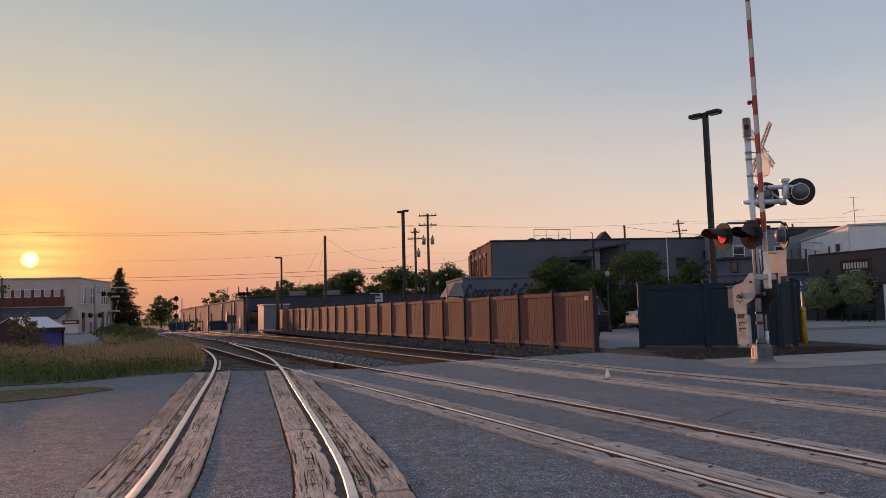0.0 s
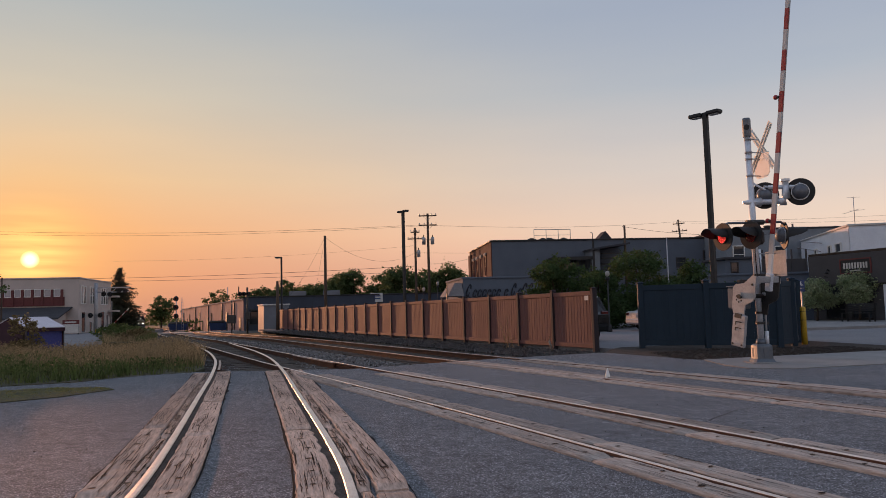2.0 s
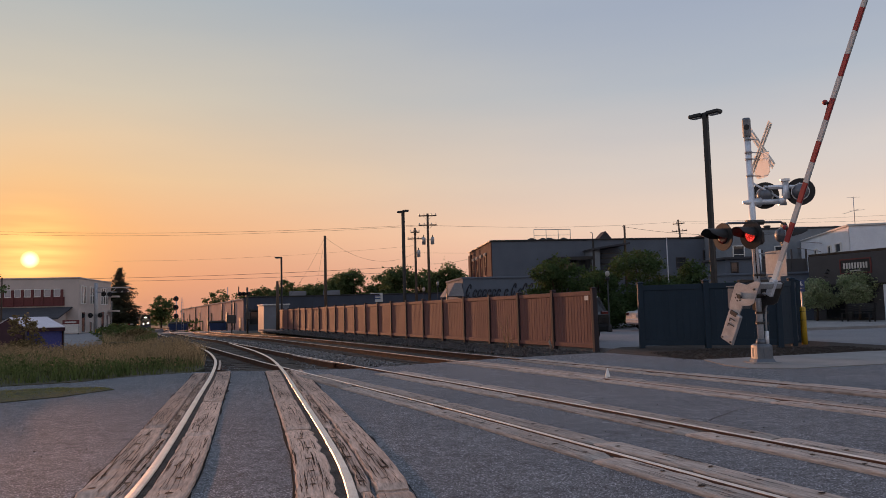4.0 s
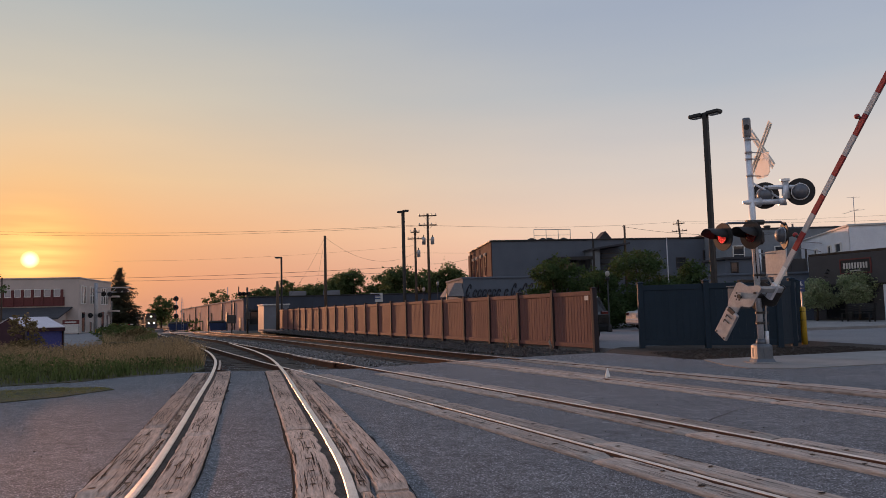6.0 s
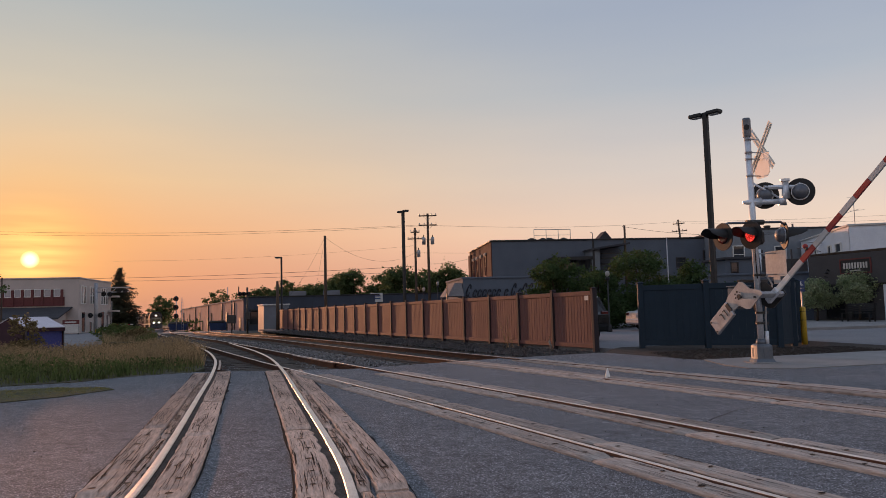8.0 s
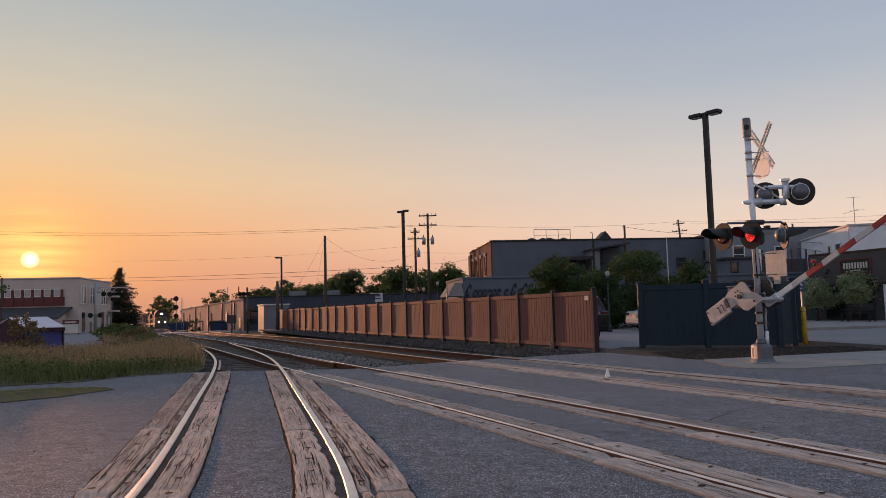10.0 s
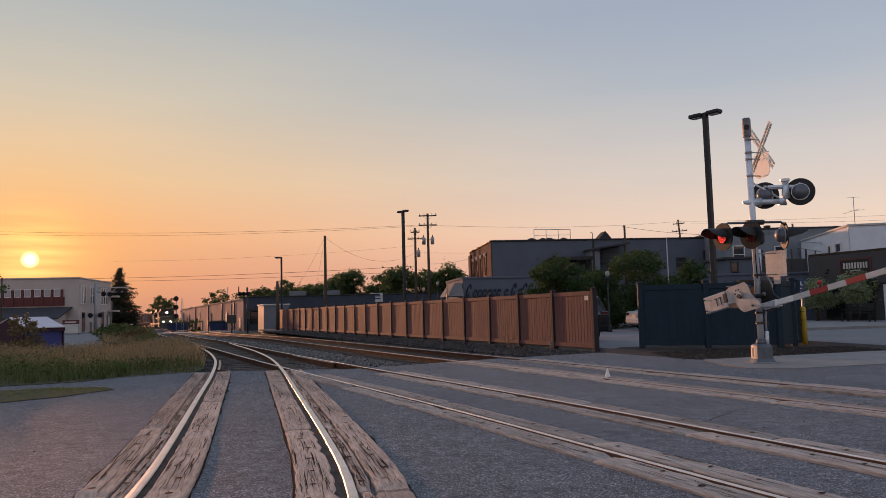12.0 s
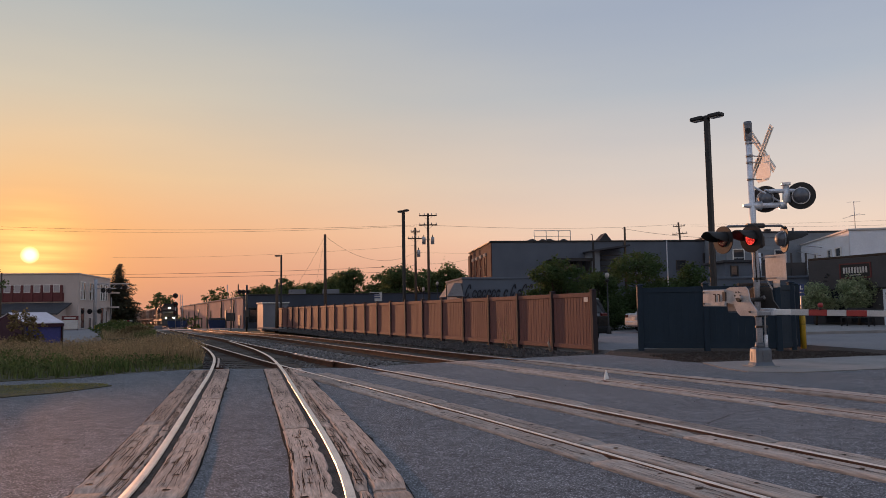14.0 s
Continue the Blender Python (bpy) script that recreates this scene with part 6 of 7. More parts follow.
tree("tree", -35.6, 59.0, 6.2, 1.3, 500, 0.22, HORIZON_GREEN, "thin sparse tree beside the side street", 91, None, 0.55, "street trees", 0.4)


def spruce(x, y, h, r, seed):
    rnd = random.Random(seed)
    z = land(y) - 0.3
    b = thing("spruce_tree", pose(x, y, z), "dark full spruce tree with drooping boughs", "tree")
    part("trunk", Shape().tube([(0, 0, 0), (0.03, 0, h * 0.5), (0, 0, h * 0.99)], [0.20, 0.12, 0.02], 8), BARK, b)
    s, w = Shape(), Shape()
    lv = 0.45
    while lv < h * 0.985:
        u = lv / h
        reach = r * min(1.0, 1.6 * (1 - u) ** 0.85 + 0.01) * (0.84 + 0.16 * math.sin(u * 21))
        if u < 0.14:
            reach *= 0.72
        for k in range(max(6, int(17 * (1 - u)))):
            a = rnd.uniform(0, math.tau)
            ln = reach * rnd.uniform(0.72, 1.12)
            tip = Vector((math.cos(a) * ln, math.sin(a) * ln, -0.20 * ln + rnd.uniform(-0.08, 0.12)))
            w.tube([(0, 0, lv), Vector((0, 0, lv)) + tip], [0.025, 0.008], 4, False)
            m = max(8, int(ln * 30))
            for j in range(m):
                t = (j + rnd.random()) / m
                c = Vector((0, 0, lv)) + tip * t
                leaf(s, c + Vector((rnd.gauss(0, 0.11), rnd.gauss(0, 0.11), rnd.gauss(-0.04, 0.08))), 0.36 * (1.1 - 0.4 * t) * (1.0 - 0.5 * u), rnd, 0.5)
        lv += 0.19
    part("bough", w, BARK, b)
    part("crown", s, NEEDLE, b)


spruce(-44.9, 105.0, 9.5, 3.5, 7)


def inside(x, y, poly):
    hit = False
    for (x0, y0), (x1, y1) in zip(poly, poly[1:] + poly[:1]):
        if (y0 > y) != (y1 > y) and x < (x1 - x0) * (y - y0) / (y1 - y0) + x0:
            hit = not hit
    return hit


VERGE = [(-32, 6.0), (-22.0, 8.9), (-12.0, 13.1), (-8.75, 15.1), (-7.55, 15.65), (-6.7, 16.9), (-5.75, 17.5), (-6.0, 19.0), (-6.85, 21.6), (-8.25, 25.2), (-9.9, 28.8), (-13.0, 27.2), (-32, 24.0)]
flat("verge", VERGE, -0.29, -0.03, EARTH, "weedy earth verge under tall grass", "ground")


def blades(name, label, n, poly, height, mat, seed, where=None, wide=0.016, tuft=6):
    """Bent grass blades in tufts over a plan polygon."""
    rnd = random.Random(seed)
    s = Shape()
    xs, ys = [p[0] for p in poly], [p[1] for p in poly]
    made = 0
    while made < n:
        x, y = rnd.uniform(min(xs), max(xs)), rnd.uniform(min(ys), max(ys))
        if not inside(x, y, poly):
            continue
        patch = noise.noise(Vector((x * 0.35, y * 0.35, seed)))
        if where and not where(x, y, patch, rnd):
            continue
        edge = y - (14.95 + (x + 8.7) * (0.477 if x < -8.7 else 0.95))
        hh = height * (0.8 + 0.9 * patch) * (max(0.4, min(1.0, 0.4 + edge * 0.3)) if poly is VERGE else 1.0)
        for _ in range(tuft):
            made += 1
            bx, by = x + rnd.gauss(0, 0.07), y + rnd.gauss(0, 0.07)
            if not inside(bx, by, poly):
                continue
            h = max(0.03, hh * rnd.uniform(0.5, 1.25))
            a = rnd.uniform(0, math.tau)
            d = Vector((math.cos(a), math.sin(a), 0)) * h * rnd.uniform(0.1, 0.5)
            q = Vector((-math.sin(a + 0.9), math.cos(a + 0.9), 0)) * wide * rnd.uniform(0.6, 1.3)
            p0 = Vector((bx, by, -0.04 + land(by)))
            p1, p2 = p0 + d * 0.35 + Vector((0, 0, h * 0.6)), p0 + d + Vector((0, 0, h))
            i = len(s.v)
            s.v += [tuple(p0 - q), tuple(p0 + q), tuple(p1 + q * 0.8), tuple(p1 - q * 0.8), tuple(p2)]
            s.f += [(i, i + 1, i + 2, i + 3), (i + 3, i + 2, i + 4)]
            s.smooth += [False, False]
    return solid(name, s, mat, label, "grass", kind="stuff")


def dry_band(x, y, patch, rnd):
    return x > -15 and y > 19.5 and rnd.random() < 0.25 + 0.75 * max(0.0, min(1.0, (x + 15) / 6.0)) and patch > -0.35


blades("tall_grass", "tall olive-green weedy grass on the verge", 46000, VERGE, 0.36, GRASS, 3, None, 0.009)
blades("green_weeds", "fresh green weeds among the tall grass", 18000, VERGE, 0.36, GREENGRASS, 5, lambda x, y, p, r: (x < -10.5 and y < 27) or y > 33 or p > 0.28, 0.020)
blades("dry_grass", "dry golden grass heads along the track", 13000, VERGE, 0.40, DRYGRASS, 9, dry_band, 0.008)
def weed_tops():
    rnd = random.Random(33)
    for mat, label, n, dry in ((GREENGRASS, "broad green weed leaves in the verge", 18000, False), (DRYGRASS, "feathery dry seed heads over the grass", 15000, True)):
        s = Shape()
        made = 0
        while made < n:
            x, y = rnd.uniform(-30, -6), rnd.uniform(9, 41)
            if not inside(x, y, VERGE):
                continue
            p = noise.noise(Vector((x * 0.5, y * 0.5, 4.0)))
            if dry != (p + (x + 10.5) * 0.09 + (y - 21.0) * 0.10 + rnd.gauss(0, 0.22) > 0.0):
                continue
            h = (0.26 if dry else 0.12) + 0.26 * max(0.0, p + 0.4)
            for _ in range(12):
                made += 1
                leaf(s, Vector((x + rnd.gauss(0, 0.13), y + rnd.gauss(0, 0.13), abs(rnd.gauss(h, 0.07)))), 0.042 if dry else 0.075, rnd)
        solid("weed_cover", s, mat, label, "grass", kind="stuff")


weed_tops()
MOUND = [(-19.0, 42.2), (-16.0, 42.2), (-17.9, 47.2), (-20.7, 53.0), (-24.2, 60), (-27.6, 64), (-23.4, 52)]
flat("verge_far", MOUND, -0.5, -0.08, EARTH, "weedy earth bank beside the line", "ground")
blades("bank_weeds", "rank green weeds on the bank beside the line", 14000, MOUND, 0.42, GRASS, 15, lambda x, y, p, r: p > -0.3 + 0.3 * r.random(), 0.016)
blades("bank_straw", "pale dead stalks among the bank weeds", 6000, MOUND, 0.55, DRYGRASS, 16, None, 0.010)
LAWN = [(-14.0, 8.9), (-9.0, 11.0), (-6.9, 12.0), (-6.35, 12.6), (-5.95, 13.7), (-6.3, 14.1), (-7.2, 14.25), (-9.3, 13.6), (-14.0, 11.4)]
flat("lawn_patch", LAWN, -0.2, -0.020, EARTH, "thin worn grass patch in the asphalt", "ground")
blades("short_grass", "short yellow-green grass on the patch", 20000, LAWN, 0.06, LAWNGRASS, 25, None, 0.008)

# weedy bush beside the tents, and small weeds
tree("weed_bush", -14.1, 25.5, 1.5, 0.8, 2600, 0.09, BROWNWEED, "ragged reddish-green weed bush on the verge", 71, -0.04, 0.3, "", 0.0)
tree("weed_bush", -15.5, 25.4, 1.1, 0.8, 2600, 0.09, BROWNWEED, "low ragged brown weed bush on the verge", 72, -0.04, 0.3, "", 0.0)
tree("weed_bush", -20.1, 48.5, 1.2, 1.5, 5200, 0.11, GRASS, "rounded green weed clump on the bank", 75, None, 0.2, "", 0.0)
tree("weed_bush", -18.0, 44.5, 1.0, 1.2, 4200, 0.10, BROWNWEED, "brown seeding weed clump on the bank", 77, None, 0.2, "", 0.0)
tree("weed_bush", -19.2, 45.6, 1.1, 1.1, 4000, 0.10, GREENGRASS, "leafy green weed clump on the bank", 78, None, 0.2, "", 0.0)
tree("weed_bush", -24.0, 56.0, 1.4, 1.6, 4200, 0.13, GRASS, "tall weed clump further along the bank", 79, None, 0.2, "", 0.0)
tree("weed_bush", -22.4, 52.0, 1.25, 1.6, 5000, 0.12, GREENGRASS, "broad green weed clump on the bank", 76, None, 0.2, "", 0.0)
tree("weed_bush", -33.4, 101.5, 1.9, 1.5, 700, 0.22, HORIZON_GREEN, "scrubby bush beside the warehouse", 73, None, 0.3, "", 0.0)
tree("weed_bush", -41.0, 97.0, 1.3, 1.4, 600, 0.22, HORIZON_GREEN, "dark low bush under the spruce", 74, None, 0.3, "", 0.0)


def dead_sapling():
    s = Shape()
    rnd = random.Random(5)
    for k in range(11):
        a = Vector((rnd.uniform(-0.3, 0.3), rnd.uniform(-0.1, 0.1), 0))
        d = Vector((rnd.uniform(-0.9, 0.9), 0, rnd.uniform(0.5, 1.1)))
        s.tube([a, a + d * 0.5, a + d + Vector((rnd.uniform(-0.2, 0.2), 0, 0.1))], [0.008, 0.006, 0.002], 4, False)
    solid("dry_brush", s, DRYGRASS, "spray of dry weed stems against the fence", "weed", m=pose(2.2, 26.6, -0.12, 0, 0, 110))
    s2 = Shape().tube([(0, 0, 0), (-0.05, 0, 0.3), (0.03, 0, 0.45)], [0.045, 0.035, 0.02], 6)
    solid("stump_post", s2, TIMBER_DARK, "grey leaning stake before the fence", "stake", m=pose(3.4, 24.3, -0.12, 0, -14, 30))


dead_sapling()


def far_woods():
    rnd = random.Random(17)
    s = Shape()
    for k in range(420):
        x = -430 + k * 2.2
        y = 430 + rnd.uniform(-25, 25)
        h = 5.0 + 3.5 * noise.noise(Vector((x * 0.02, 0.3, 0))) + rnd.uniform(-1, 1)
        for _ in range(16):
            leaf(s, Vector((x + rnd.gauss(0, 1.6), y + rnd.gauss(0, 2), -2.6 + abs(rnd.gauss(0, 0.5)) * h * 0.8)), 2.2, rnd)
    solid("far_woods", s, HORIZON_GREEN, "low hazy line of far woods", "trees", kind="stuff")


far_woods()


# ---- loose stones ----
def stones(name, label, n, place, size, seed, mat=None):
    rnd = random.Random(seed)
    s = Shape()
    for _ in range(n):
        x, y, z = place(rnd)
        k = size * rnd.uniform(0.5, 1.4)
        c = Vector((x, y, z))
        rot = Euler((rnd.uniform(0, 6), rnd.uniform(0, 6), rnd.uniform(0, 6))).to_matrix()
        p = [c + rot @ Vector(q) * k for q in ((0.5, 0, 0), (-0.5, 0.1, 0), (0, 0.42, 0.05), (0.05, -0.4, 0), (0, 0.05, 0.36), (0, 0, -0.36))]
        i = len(s.v)
        s.v += [tuple(q) for q in p]
        for f in ((0, 2, 4), (2, 1, 4), (1, 3, 4), (3, 0, 4), (2, 0, 5), (1, 2, 5), (3, 1, 5), (0, 3, 5)):
            s.f.append(tuple(i + q for q in f))
            s.smooth.append(False)
    return solid(name, s, mat or STONE, label, "ballast", kind="stuff")


def on_bed(line, y0, y1, wide):
    pts = line_from(line, y0, y1)

    def place(rnd):
        u = rnd.random() ** 1.5
        p = pts[min(len(pts) - 1, int(u * len(pts)))]
        o = rnd.uniform(-wide, wide)
        z = (-0.185 if abs(o) < 1.35 else -0.15) - max(0.0, abs(o) - 1.6) * 0.13
        return p.x + o, p.y + o * 0.42 + rnd.uniform(-0.3, 0.3), z + land(p.y)
    return place


stones("ballast_stones", "dark grey crushed stone between the rails", 9000, on_bed(MAIN_L, 17.8, 60, 2.3), 0.075, 41)
stones("ballast_stones", "dark grey crushed stone along the second track", 10000, on_bed(SIDE_L, 20.5, 62, 2.6), 0.08, 42)
stones("ballast_stones", "dark grey crushed stone along the siding", 3500, on_bed(SPUR_L, 18.1, 31, 1.6), 0.07, 43)


def by_fence(rnd):
    u = rnd.random() ** 1.4 * 50
    p = FENCE_AT + Vector((math.cos(FENCE_DIR), math.sin(FENCE_DIR), 0)) * (u - 3.0)
    o = rnd.uniform(0.15, 2.6)
    return p.x - 0.92 * o, p.y - 0.38 * o, -0.16


stones("gravel_strip", "dark gravel and mulch strip before the fence", 9000, by_fence, 0.10, 44, DARKSTONE)
stones("bed_stones", "dark mulch lumps before the slate enclosure", 2200, lambda r: (r.uniform(5.2, 11.4), 0, 0) and (lambda x: (x, 17.4 + (x - 5.2) * 0.22 + r.random() * (3.6 - abs(x - 7.5) * 0.4), -0.04))(r.uniform(5.4, 11.0)), 0.06, 45, MULCH)
stones("road_grit", "loose grit on the asphalt by the kerb", 700, lambda r: (r.uniform(-9, 9), r.uniform(7, 15), -0.033), 0.018, 46)

# ---- asphalt wear ----
def tar_edge(off, seed, y0, y1):
    """A ragged dark ribbon of tar and broken edge along the timbers."""
    rnd = random.Random(seed)
    l = line_from(offset_line(SPUR_L, off), y0, y1)
    rings = []
    for i, p in enumerate(l):
        t = (l[min(i + 1, len(l) - 1)] - l[max(i - 1, 0)]).normalized()
        n = Vector((t.y, -t.x))
        a, b = abs(rnd.gauss(0.005, 0.008)), abs(rnd.gauss(0.005, 0.008))
        if rnd.random() < 0.14:
            a, b = a + rnd.uniform(0, 0.03), b + rnd.uniform(0, 0.03)
        rings.append([(p.x - n.x * a, p.y - n.y * a, -0.0312), (p.x + n.x * b, p.y + n.y * b, -0.0312)])
    s = Shape().rings(rings, caps=False, closed=False)
    solid("tar_edge", s, CRACK, "ragged dark broken asphalt edge along the timbers", "crack", kind="structure")


for _o, _s in ((-1.175, 1), (-0.36, 2), (0.36, 3), (1.175, 4)):
    tar_edge(_o, _s, 1.0, 17.2)



def seam(name, pts, w, label, seed):
    """A thin dark crack, laid 4 mm over the asphalt."""
    rnd = random.Random(seed)
    line = smooth_line(pts, 0.12)
    line = [p + Vector((rnd.gauss(0, 0.012), rnd.gauss(0, 0.012))) for p in line]
    s = Shape()
    for i in range(len(line) - 1):
        a, b = line[i], line[i + 1]
        n = (b - a).orthogonal().normalized() * w
        s.face([(*(a - n), -0.0310), (*(a + n), -0.0310), (*(b + n), -0.0310), (*(b - n), -0.0310)])
    solid(name, s, CRACK, label, "crack", kind="structure")


seam("asphalt_crack", [(2.75, 8.2), (3.4, 9.0), (4.2, 9.5)], 0.006, "dark wandering crack in the asphalt", 1)
seam("asphalt_crack", [(4.4, 9.6), (5.0, 9.9), (5.6, 9.8)], 0.005, "short dark crack in the asphalt", 2)


# ---- the train ----
def wheelset(parent, y, name="wheel"):
    w = part(name, Shape().tube([(-0.80, y, 0.50), (-0.70, y, 0.50)], 0.50, 18, smooth=False).tube([(0.70, y, 0.50), (0.80, y, 0.50)], 0.50, 18, smooth=False).tube([(-0.7, y, 0.5), (0.7, y, 0.5)], 0.08, 8), RAIL_RUST, parent)
    return w


def truck(parent, y, axles=3):
    t = part("truck", Shape().box((-0.95, y, 0.62), (0.18, 1.3 * axles, 0.36), bevel=0.05).box((0.95, y, 0.62), (0.18, 1.3 * axles, 0.36), bevel=0.05).box((0, y, 0.7), (1.8, 0.5, 0.3)), DARKSTEEL, parent)
    for k in range(axles):
        wheelset(t, y + (k - (axles - 1) / 2) * 1.55)
    return t


def locomotive():
    """Local y looks ahead; the coupler face stands at y = 0."""
    b = thing("locomotive", Matrix(), "dark freight locomotive with lit headlights and a dull yellow nose", "locomotive", "train")
    part("frame", Shape().box((0, -11.2, 1.25), (3.0, 21.4, 0.36), bevel=0.04).box((0, -11.2, 0.85), (2.5, 5.6, 0.9), bevel=0.15), DARKSTEEL, b)
    part("plow", Shape().rings([[Vector((-1.5, -0.55, 0.12)), Vector((1.5, -0.55, 0.12)), Vector((1.5, -0.75, 1.15)), Vector((-1.5, -0.75, 1.15))],
                               [Vector((-0.9, -0.10, 0.12)), Vector((0.9, -0.10, 0.12)), Vector((1.2, -0.5, 1.15)), Vector((-1.2, -0.5, 1.15))]]), DARKSTEEL, b)
    nose = part("nose", Shape().rings([[Vector((x, -2.6, z)) for x, z in ((-1.45, 1.4), (1.45, 1.4), (1.45, 2.7), (1.2, 2.95), (-1.2, 2.95), (-1.45, 2.7))],
                                       [Vector((x, -1.1, z)) for x, z in ((-1.0, 1.4), (1.0, 1.4), (1.0, 2.45), (0.8, 2.65), (-0.8, 2.65), (-1.0, 2.45))]]), LOCOYELLOW, b, "dull yellow nose")
    part("nose_stripe", Shape().box((0, -1.09, 1.75), (1.7, 0.03, 0.28)), LOCOBLUE, nose)
    cab = part("cab", Shape().rings([[Vector((x, y, z)) for x, z in ((-1.53, 1.4), (1.53, 1.4), (1.53, 3.7), (1.05, 4.45), (-1.05, 4.45), (-1.53, 3.7))] for y in (-5.2, -2.6)]), LOCOBLUE, b)
    for sx in (-0.76, 0.76):
        part("windscreen", Shape().box((sx, -2.58, 3.45), (0.82, 0.05, 0.62), bevel=0.02), GLASS, cab)
    for sx in (-1, 1):
        part("side_window", Shape().box((sx * 1.535, -3.9, 3.2), (0.04, 1.3, 0.65), bevel=0.01), GLASS, cab)
        part("number_board", Shape().box((sx * 0.85, -2.56, 4.08), (0.55, 0.06, 0.22), bevel=0.01), BLACK, cab)
    part("hood", Shape().rings([[Vector((x, y, z)) for x, z in ((-1.05, 1.4), (1.05, 1.4), (1.05, 4.0), (0.8, 4.3), (-0.8, 4.3), (-1.05, 4.0))] for y in (-15.5, -5.2)]), LOCOBLUE, b)
    part("radiator", Shape().rings([[Vector((x, y, z)) for x, z in ((-1.1, 1.4), (1.1, 1.4), (1.1, 3.4), (1.55, 4.1), (1.4, 4.5), (-1.4, 4.5), (-1.55, 4.1), (-1.1, 3.4))] for y in (-21.0, -15.5)]), LOCOBLUE, b)
    for k in range(7):
        part("hood_door", Shape().box((-1.06, -6.3 - k * 1.3, 2.6), (0.05, 1.1, 1.9), bevel=0.01), LOCOYELLOW if k in (0, 1) else LOCOBLUE, b)
    part("exhaust", Shape().box((0, -10.5, 4.45), (0.9, 1.4, 0.3), bevel=0.04), DARKSTEEL, b)
    hl = part("headlight_box", Shape().box((0, -2.53, 3.57), (0.56, 0.16, 0.34), bevel=0.03), BLACK, cab)
    for sx in (-0.15, 0.15):
        part("headlight", Shape().tube([(sx, -2.46, 3.57), (sx, -2.43, 3.57)], 0.125, 12, smooth=False), LAMPGLOW, hl, "lit warm headlight")
    for sx in (-0.72, 0.72):
        part("ditch_light", Shape().tube([(sx, -0.62, 1.62), (sx, -0.52, 1.62)], 0.15, 12, smooth=False), LAMPGLOW, b, "lit warm ditch light")
        part("light_bracket", Shape().box((sx, -0.75, 1.5), (0.34, 0.22, 0.30), bevel=0.03), BLACK, b)
    for sx in (-1, 1):
        part("handrail", Shape().tube([(sx * 1.45, -0.7, 1.4), (sx * 1.45, -0.7, 2.4), (sx * 1.45, -2.5, 2.5)], 0.025, 6), DARKSTEEL, b)
        part("side_rail", Shape().tube([(sx * 1.48, -5.4, 2.45), (sx * 1.48, -20.8, 2.45)], 0.025, 6), DARKSTEEL, b)
        for k in range(8):
            part("stanchion", Shape().tube([(sx * 1.48, -5.6 - k * 2.1, 1.4), (sx * 1.48, -5.6 - k * 2.1, 2.45)], 0.02, 5), DARKSTEEL, b)
        for k in range(3):
            part("step", Shape().box((sx * 1.25, -0.95, 0.45 + k * 0.32), (0.5, 0.4, 0.05)), DARKSTEEL, b)
    part("end_rail", Shape().tube([(-1.4, -0.62, 2.3), (-0.4, -0.55, 2.2), (0.4, -0.55, 2.2), (1.4, -0.62, 2.3)], 0.025, 6), DARKSTEEL, b)
    part("coupler", Shape().box((0, -0.1, 0.9), (0.3, 0.7, 0.3), bevel=0.06), RAIL_RUST, b)
    truck(b, -4.0)
    truck(b, -18.4)
    return b


def hopper(mat):
    b = thing("hopper_car", Matrix(), "weathered brown covered hopper freight car" if mat is HOPPER else "weathered grey covered hopper freight car", "freight car", "train")
    prof = [(-1.45, 1.6), (1.45, 1.6), (1.55, 2.2), (1.55, 4.0), (1.1, 4.5), (-1.1, 4.5), (-1.55, 4.0), (-1.55, 2.2)]
    part("body", Shape().rings([[Vector((x * k, y, 1.6 + (z - 1.6) * k2)) for x, z in prof] for y, k, k2 in ((-16.0, 0.98, 0.9), (-15.0, 1, 1), (-1.6, 1, 1), (-0.6, 0.98, 0.9))]), mat, b)
    for k in range(11):
        for sx in (-1, 1):
            part("rib", Shape().box((sx * 1.6, -1.8 - k * 1.3, 3.0), (0.10, 0.14, 2.2), bevel=0.01), mat, b)
    for k in range(3):
        y = -4 - k * 4.3
        part("chute", Shape().rings([[Vector((-1.3, y - 1.9, 1.6)), Vector((1.3, y - 1.9, 1.6)), Vector((1.3, y + 1.9, 1.6)), Vector((-1.3, y + 1.9, 1.6))],
                                    [Vector((-0.5, y - 0.4, 0.5)), Vector((0.5, y - 0.4, 0.5)), Vector((0.5, y + 0.4, 0.5)), Vector((-0.5, y + 0.4, 0.5))]]), mat, b)
    part("roof_walk", Shape().box((0, -8.3, 4.6), (0.7, 14.5, 0.08)), GALV, b)
    part("sill", Shape().box((0, -8.3, 1.25), (0.5, 16.4, 0.35)), DARKSTEEL, b)
    part("ladder", Shape().box((-1.2, -0.5, 2.9), (0.4, 0.05, 2.8)), GALV, b)
    truck(b, -2.3, 2)
    truck(b, -14.3, 2)
    return b


LOCO = locomotive()
TRAIN = [(LOCO, 0.0), (copy_thing(LOCO, Matrix()), 22.4)]
_brown, _grey = hopper(HOPPER), hopper(HOPPERGREY)
for _k in range(9):
    _h = _brown if _k == 0 else _grey if _k == 1 else copy_thing(_grey if _k in (4, 7) else _brown, Matrix())
    TRAIN.append((_h, 45.0 + _k * 16.8))
tagged(TRAIN[1][0], "second dark freight locomotive behind the leading one")


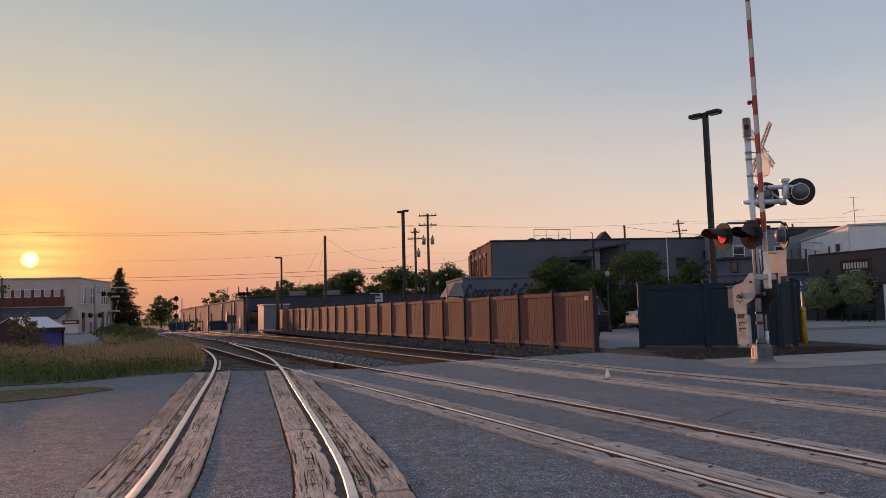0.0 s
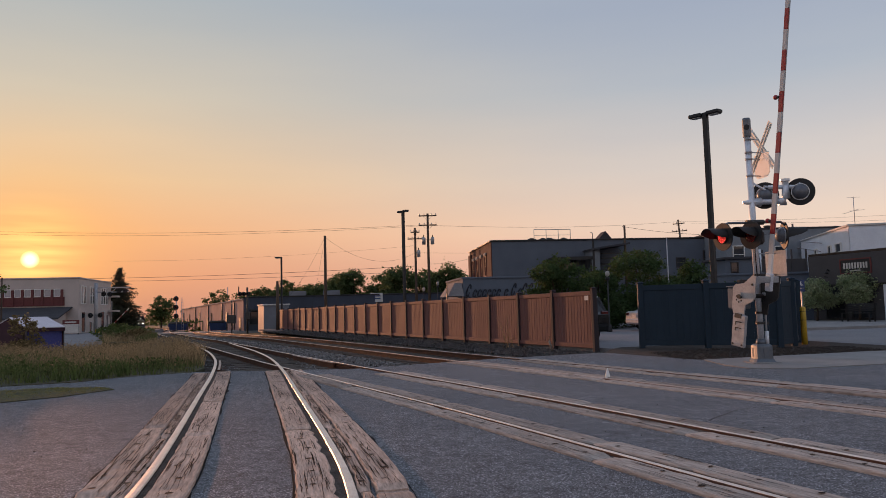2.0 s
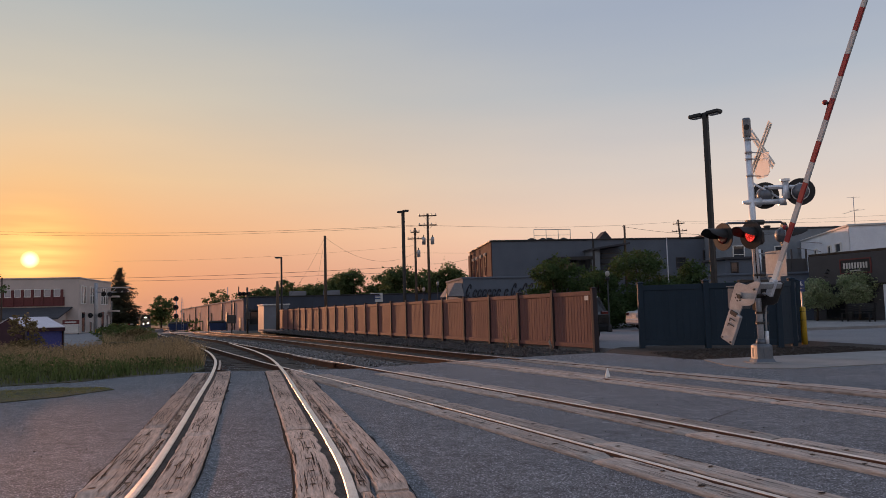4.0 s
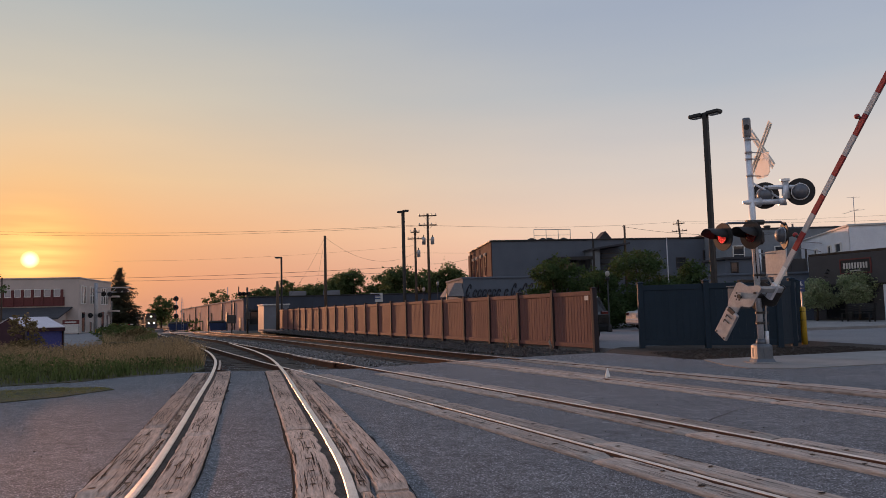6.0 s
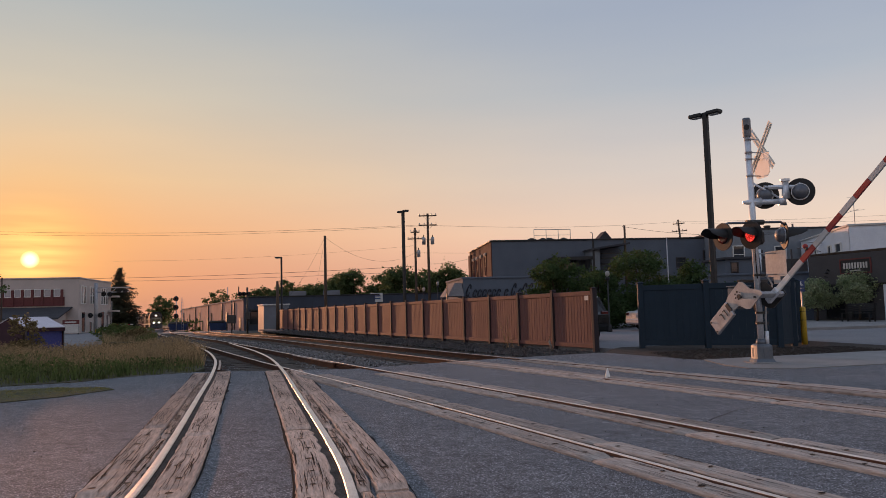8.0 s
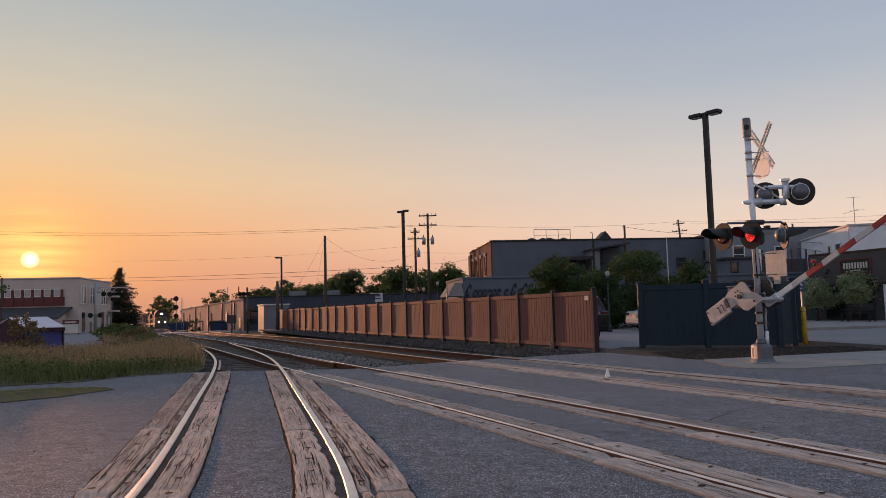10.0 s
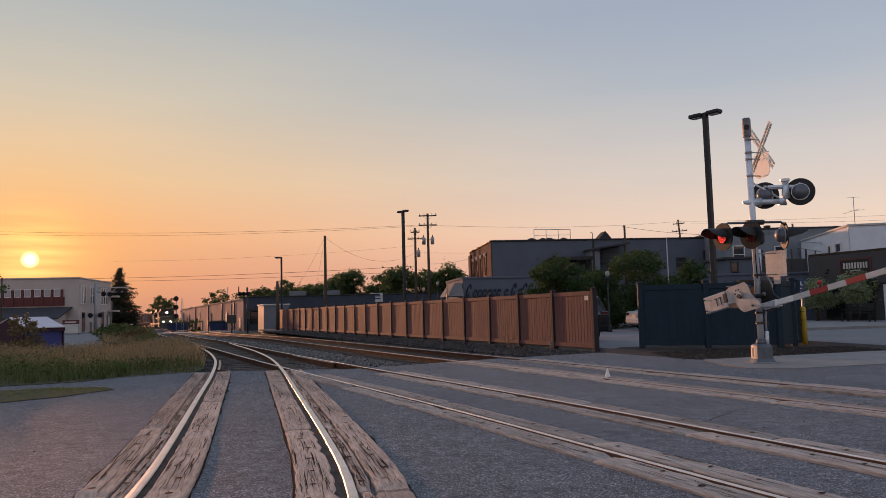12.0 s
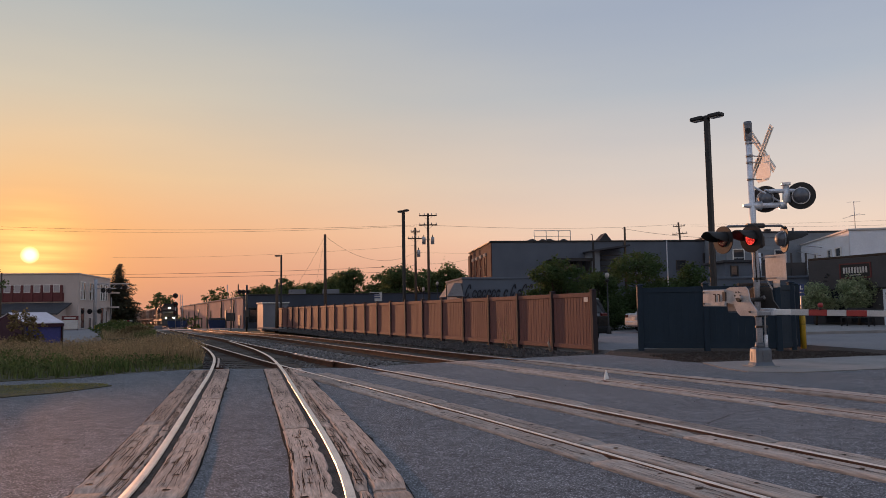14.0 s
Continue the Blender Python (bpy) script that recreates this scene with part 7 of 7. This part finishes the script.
# ---- glowing lamps that turn in their housings ----
def beacon(name, centre, d):
    """A lamp cell that turns in the flasher: one face is lit, the other dark."""
    b = thing(name, facing(centre, d), "red flasher lamp cell, lit on one face", "signal lamp", "flasher lamps")
    part("lit_face", Shape().rings([[Vector((r * math.cos(a), y, r * math.sin(a))) for a in (math.tau * k / 24 for k in range(24))] for y, r in ((0.002, 0.135), (0.008, 0.132), (0.014, 0.10))], True, True), REDGLOW, b)
    part("lamp_rim", Shape().rings([[Vector((r * math.cos(a), y, r * math.sin(a))) for a in (math.tau * k / 24 for k in range(24))] for y, r in ((-0.010, 0.142), (0.036, 0.142), (0.036, 0.137), (-0.006, 0.137))], False), BLACK, b)
    part("dark_face", Shape().rings([[Vector((r * math.cos(a), y, r * math.sin(a))) for a in (math.tau * k / 24 for k in range(24))] for y, r in ((-0.014, 0.10), (-0.008, 0.132), (-0.002, 0.135))], True, True), REDLENS, b)
    return b


LAMP_A = beacon("flasher_lamp", Vector((5.83, 15.58, 2.62)) + Vector((-0.93, -0.36, 0)).normalized() * 0.012 + GATE_SET, Vector((-0.93, -0.36, 0)))
LAMP_B = beacon("flasher_lamp", Vector((6.36, 15.45, 2.63)) + Vector((-0.90, -0.44, 0)).normalized() * 0.012 + GATE_SET, Vector((-0.90, -0.44, 0)))

# ---- what moves ----
GATE = [(0.0, 90.8), (1.1, 90.5), (1.5, 89.3), (2.0, 80.9), (2.4, 76.6), (2.8, 71.8), (3.2, 68.4), (4.2, 62.8), (5.3, 57.2), (6.5, 49.6), (7.5, 43.6), (8.2, 39.4),
        (9.3, 32.5), (10.3, 25.3), (11.0, 19.2), (12.0, 12.0), (12.5, 8.0), (13.0, 4.2), (13.5, 1.5), (14.0, -1.0)]
FRONT = [(0.0, 300.0), (1.5, 281.0), (3.0, 261.0), (5.4, 229.0), (6.8, 213.5), (8.2, 199.0), (9.6, 184.5), (11.0, 171.0), (12.5, 157.5), (14.0, 146.0)]


def arm_pose(deg):
    m = Matrix.Translation(PIVOT) @ Matrix.Rotation(radians(GATE_ROT), 4, "Z")
    return m @ Matrix.Rotation(radians(-deg), 4, "Y")


FAR_LINE = [p for p in MAIN_L if p.y > 120]
FAR_RUN = [0.0]
for _a, _b in zip(FAR_LINE, FAR_LINE[1:]):
    FAR_RUN.append(FAR_RUN[-1] + (_b - _a).length)


def on_line(run):
    """Plan point and way of the main line, by metres along it."""
    i = int(np.searchsorted(FAR_RUN, run)) - 1
    i = max(0, min(len(FAR_LINE) - 2, i))
    u = (run - FAR_RUN[i]) / (FAR_RUN[i + 1] - FAR_RUN[i])
    return FAR_LINE[i].lerp(FAR_LINE[i + 1], u)


def run_of(y):
    i = next(k for k, p in enumerate(FAR_LINE) if p.y >= y)
    return FAR_RUN[i]


def vehicle_pose(front, back, length):
    a, b = on_line(front + back), on_line(front + back + length)
    d = a - b
    za, zb = land(a.y), land(b.y)
    m = Matrix.Translation((a.x, a.y, za)) @ Matrix.Rotation(math.atan2(d.y, d.x) - math.pi / 2, 4, "Z")
    return m @ Matrix.Rotation(math.atan2(za - zb, d.length), 4, "X")


SWITCH = (0.10, 0.70, 1.30, 1.90, 2.56, 3.12, 3.74, 4.36, 4.98, 5.60, 6.20, 6.80, 7.42, 8.06, 8.66, 9.28, 9.90, 10.58, 11.15, 11.68, 12.38, 12.93, 13.60)


def flashes(lamp, lit_first, base):
    """Half-turns of the lamp cell at each change of the flash, in steps below a right angle."""
    rows, angle = [], 0.0 if lit_first else 180.0
    rows.append((0.0, base @ Matrix.Rotation(radians(angle), 4, "Z")))
    for t in SWITCH:
        rows.append((t - 0.05, base @ Matrix.Rotation(radians(angle), 4, "Z")))
        for k in range(3):
            angle += 60.0
            rows.append((t - 0.05 + (k + 1) / 30.0, base @ Matrix.Rotation(radians(angle), 4, "Z")))
    rows.append((14.0, base @ Matrix.Rotation(radians(angle), 4, "Z")))
    return rows


def motions():
    walk(ARM, [(t, arm_pose(a)) for t, a in GATE])
    far = [(0.0, 74), (1.0, 62), (2.0, 38), (3.0, 15), (3.8, 1), (5.0, 0), (14.0, 0)]
    walk(FAR_ARM, [(t, pose(-41.4, 94.8, 0.55, 0, -a, -20)) for t, a in far])
    for ob, back in TRAIN:
        walk(ob, [(t, vehicle_pose(run_of(y), back, 16.0)) for t, y in FRONT])
    walk(LAMP_A, flashes(LAMP_A, True, LAMP_A.matrix_basis.copy()))
    walk(LAMP_B, flashes(LAMP_B, False, LAMP_B.matrix_basis.copy()))


motions()
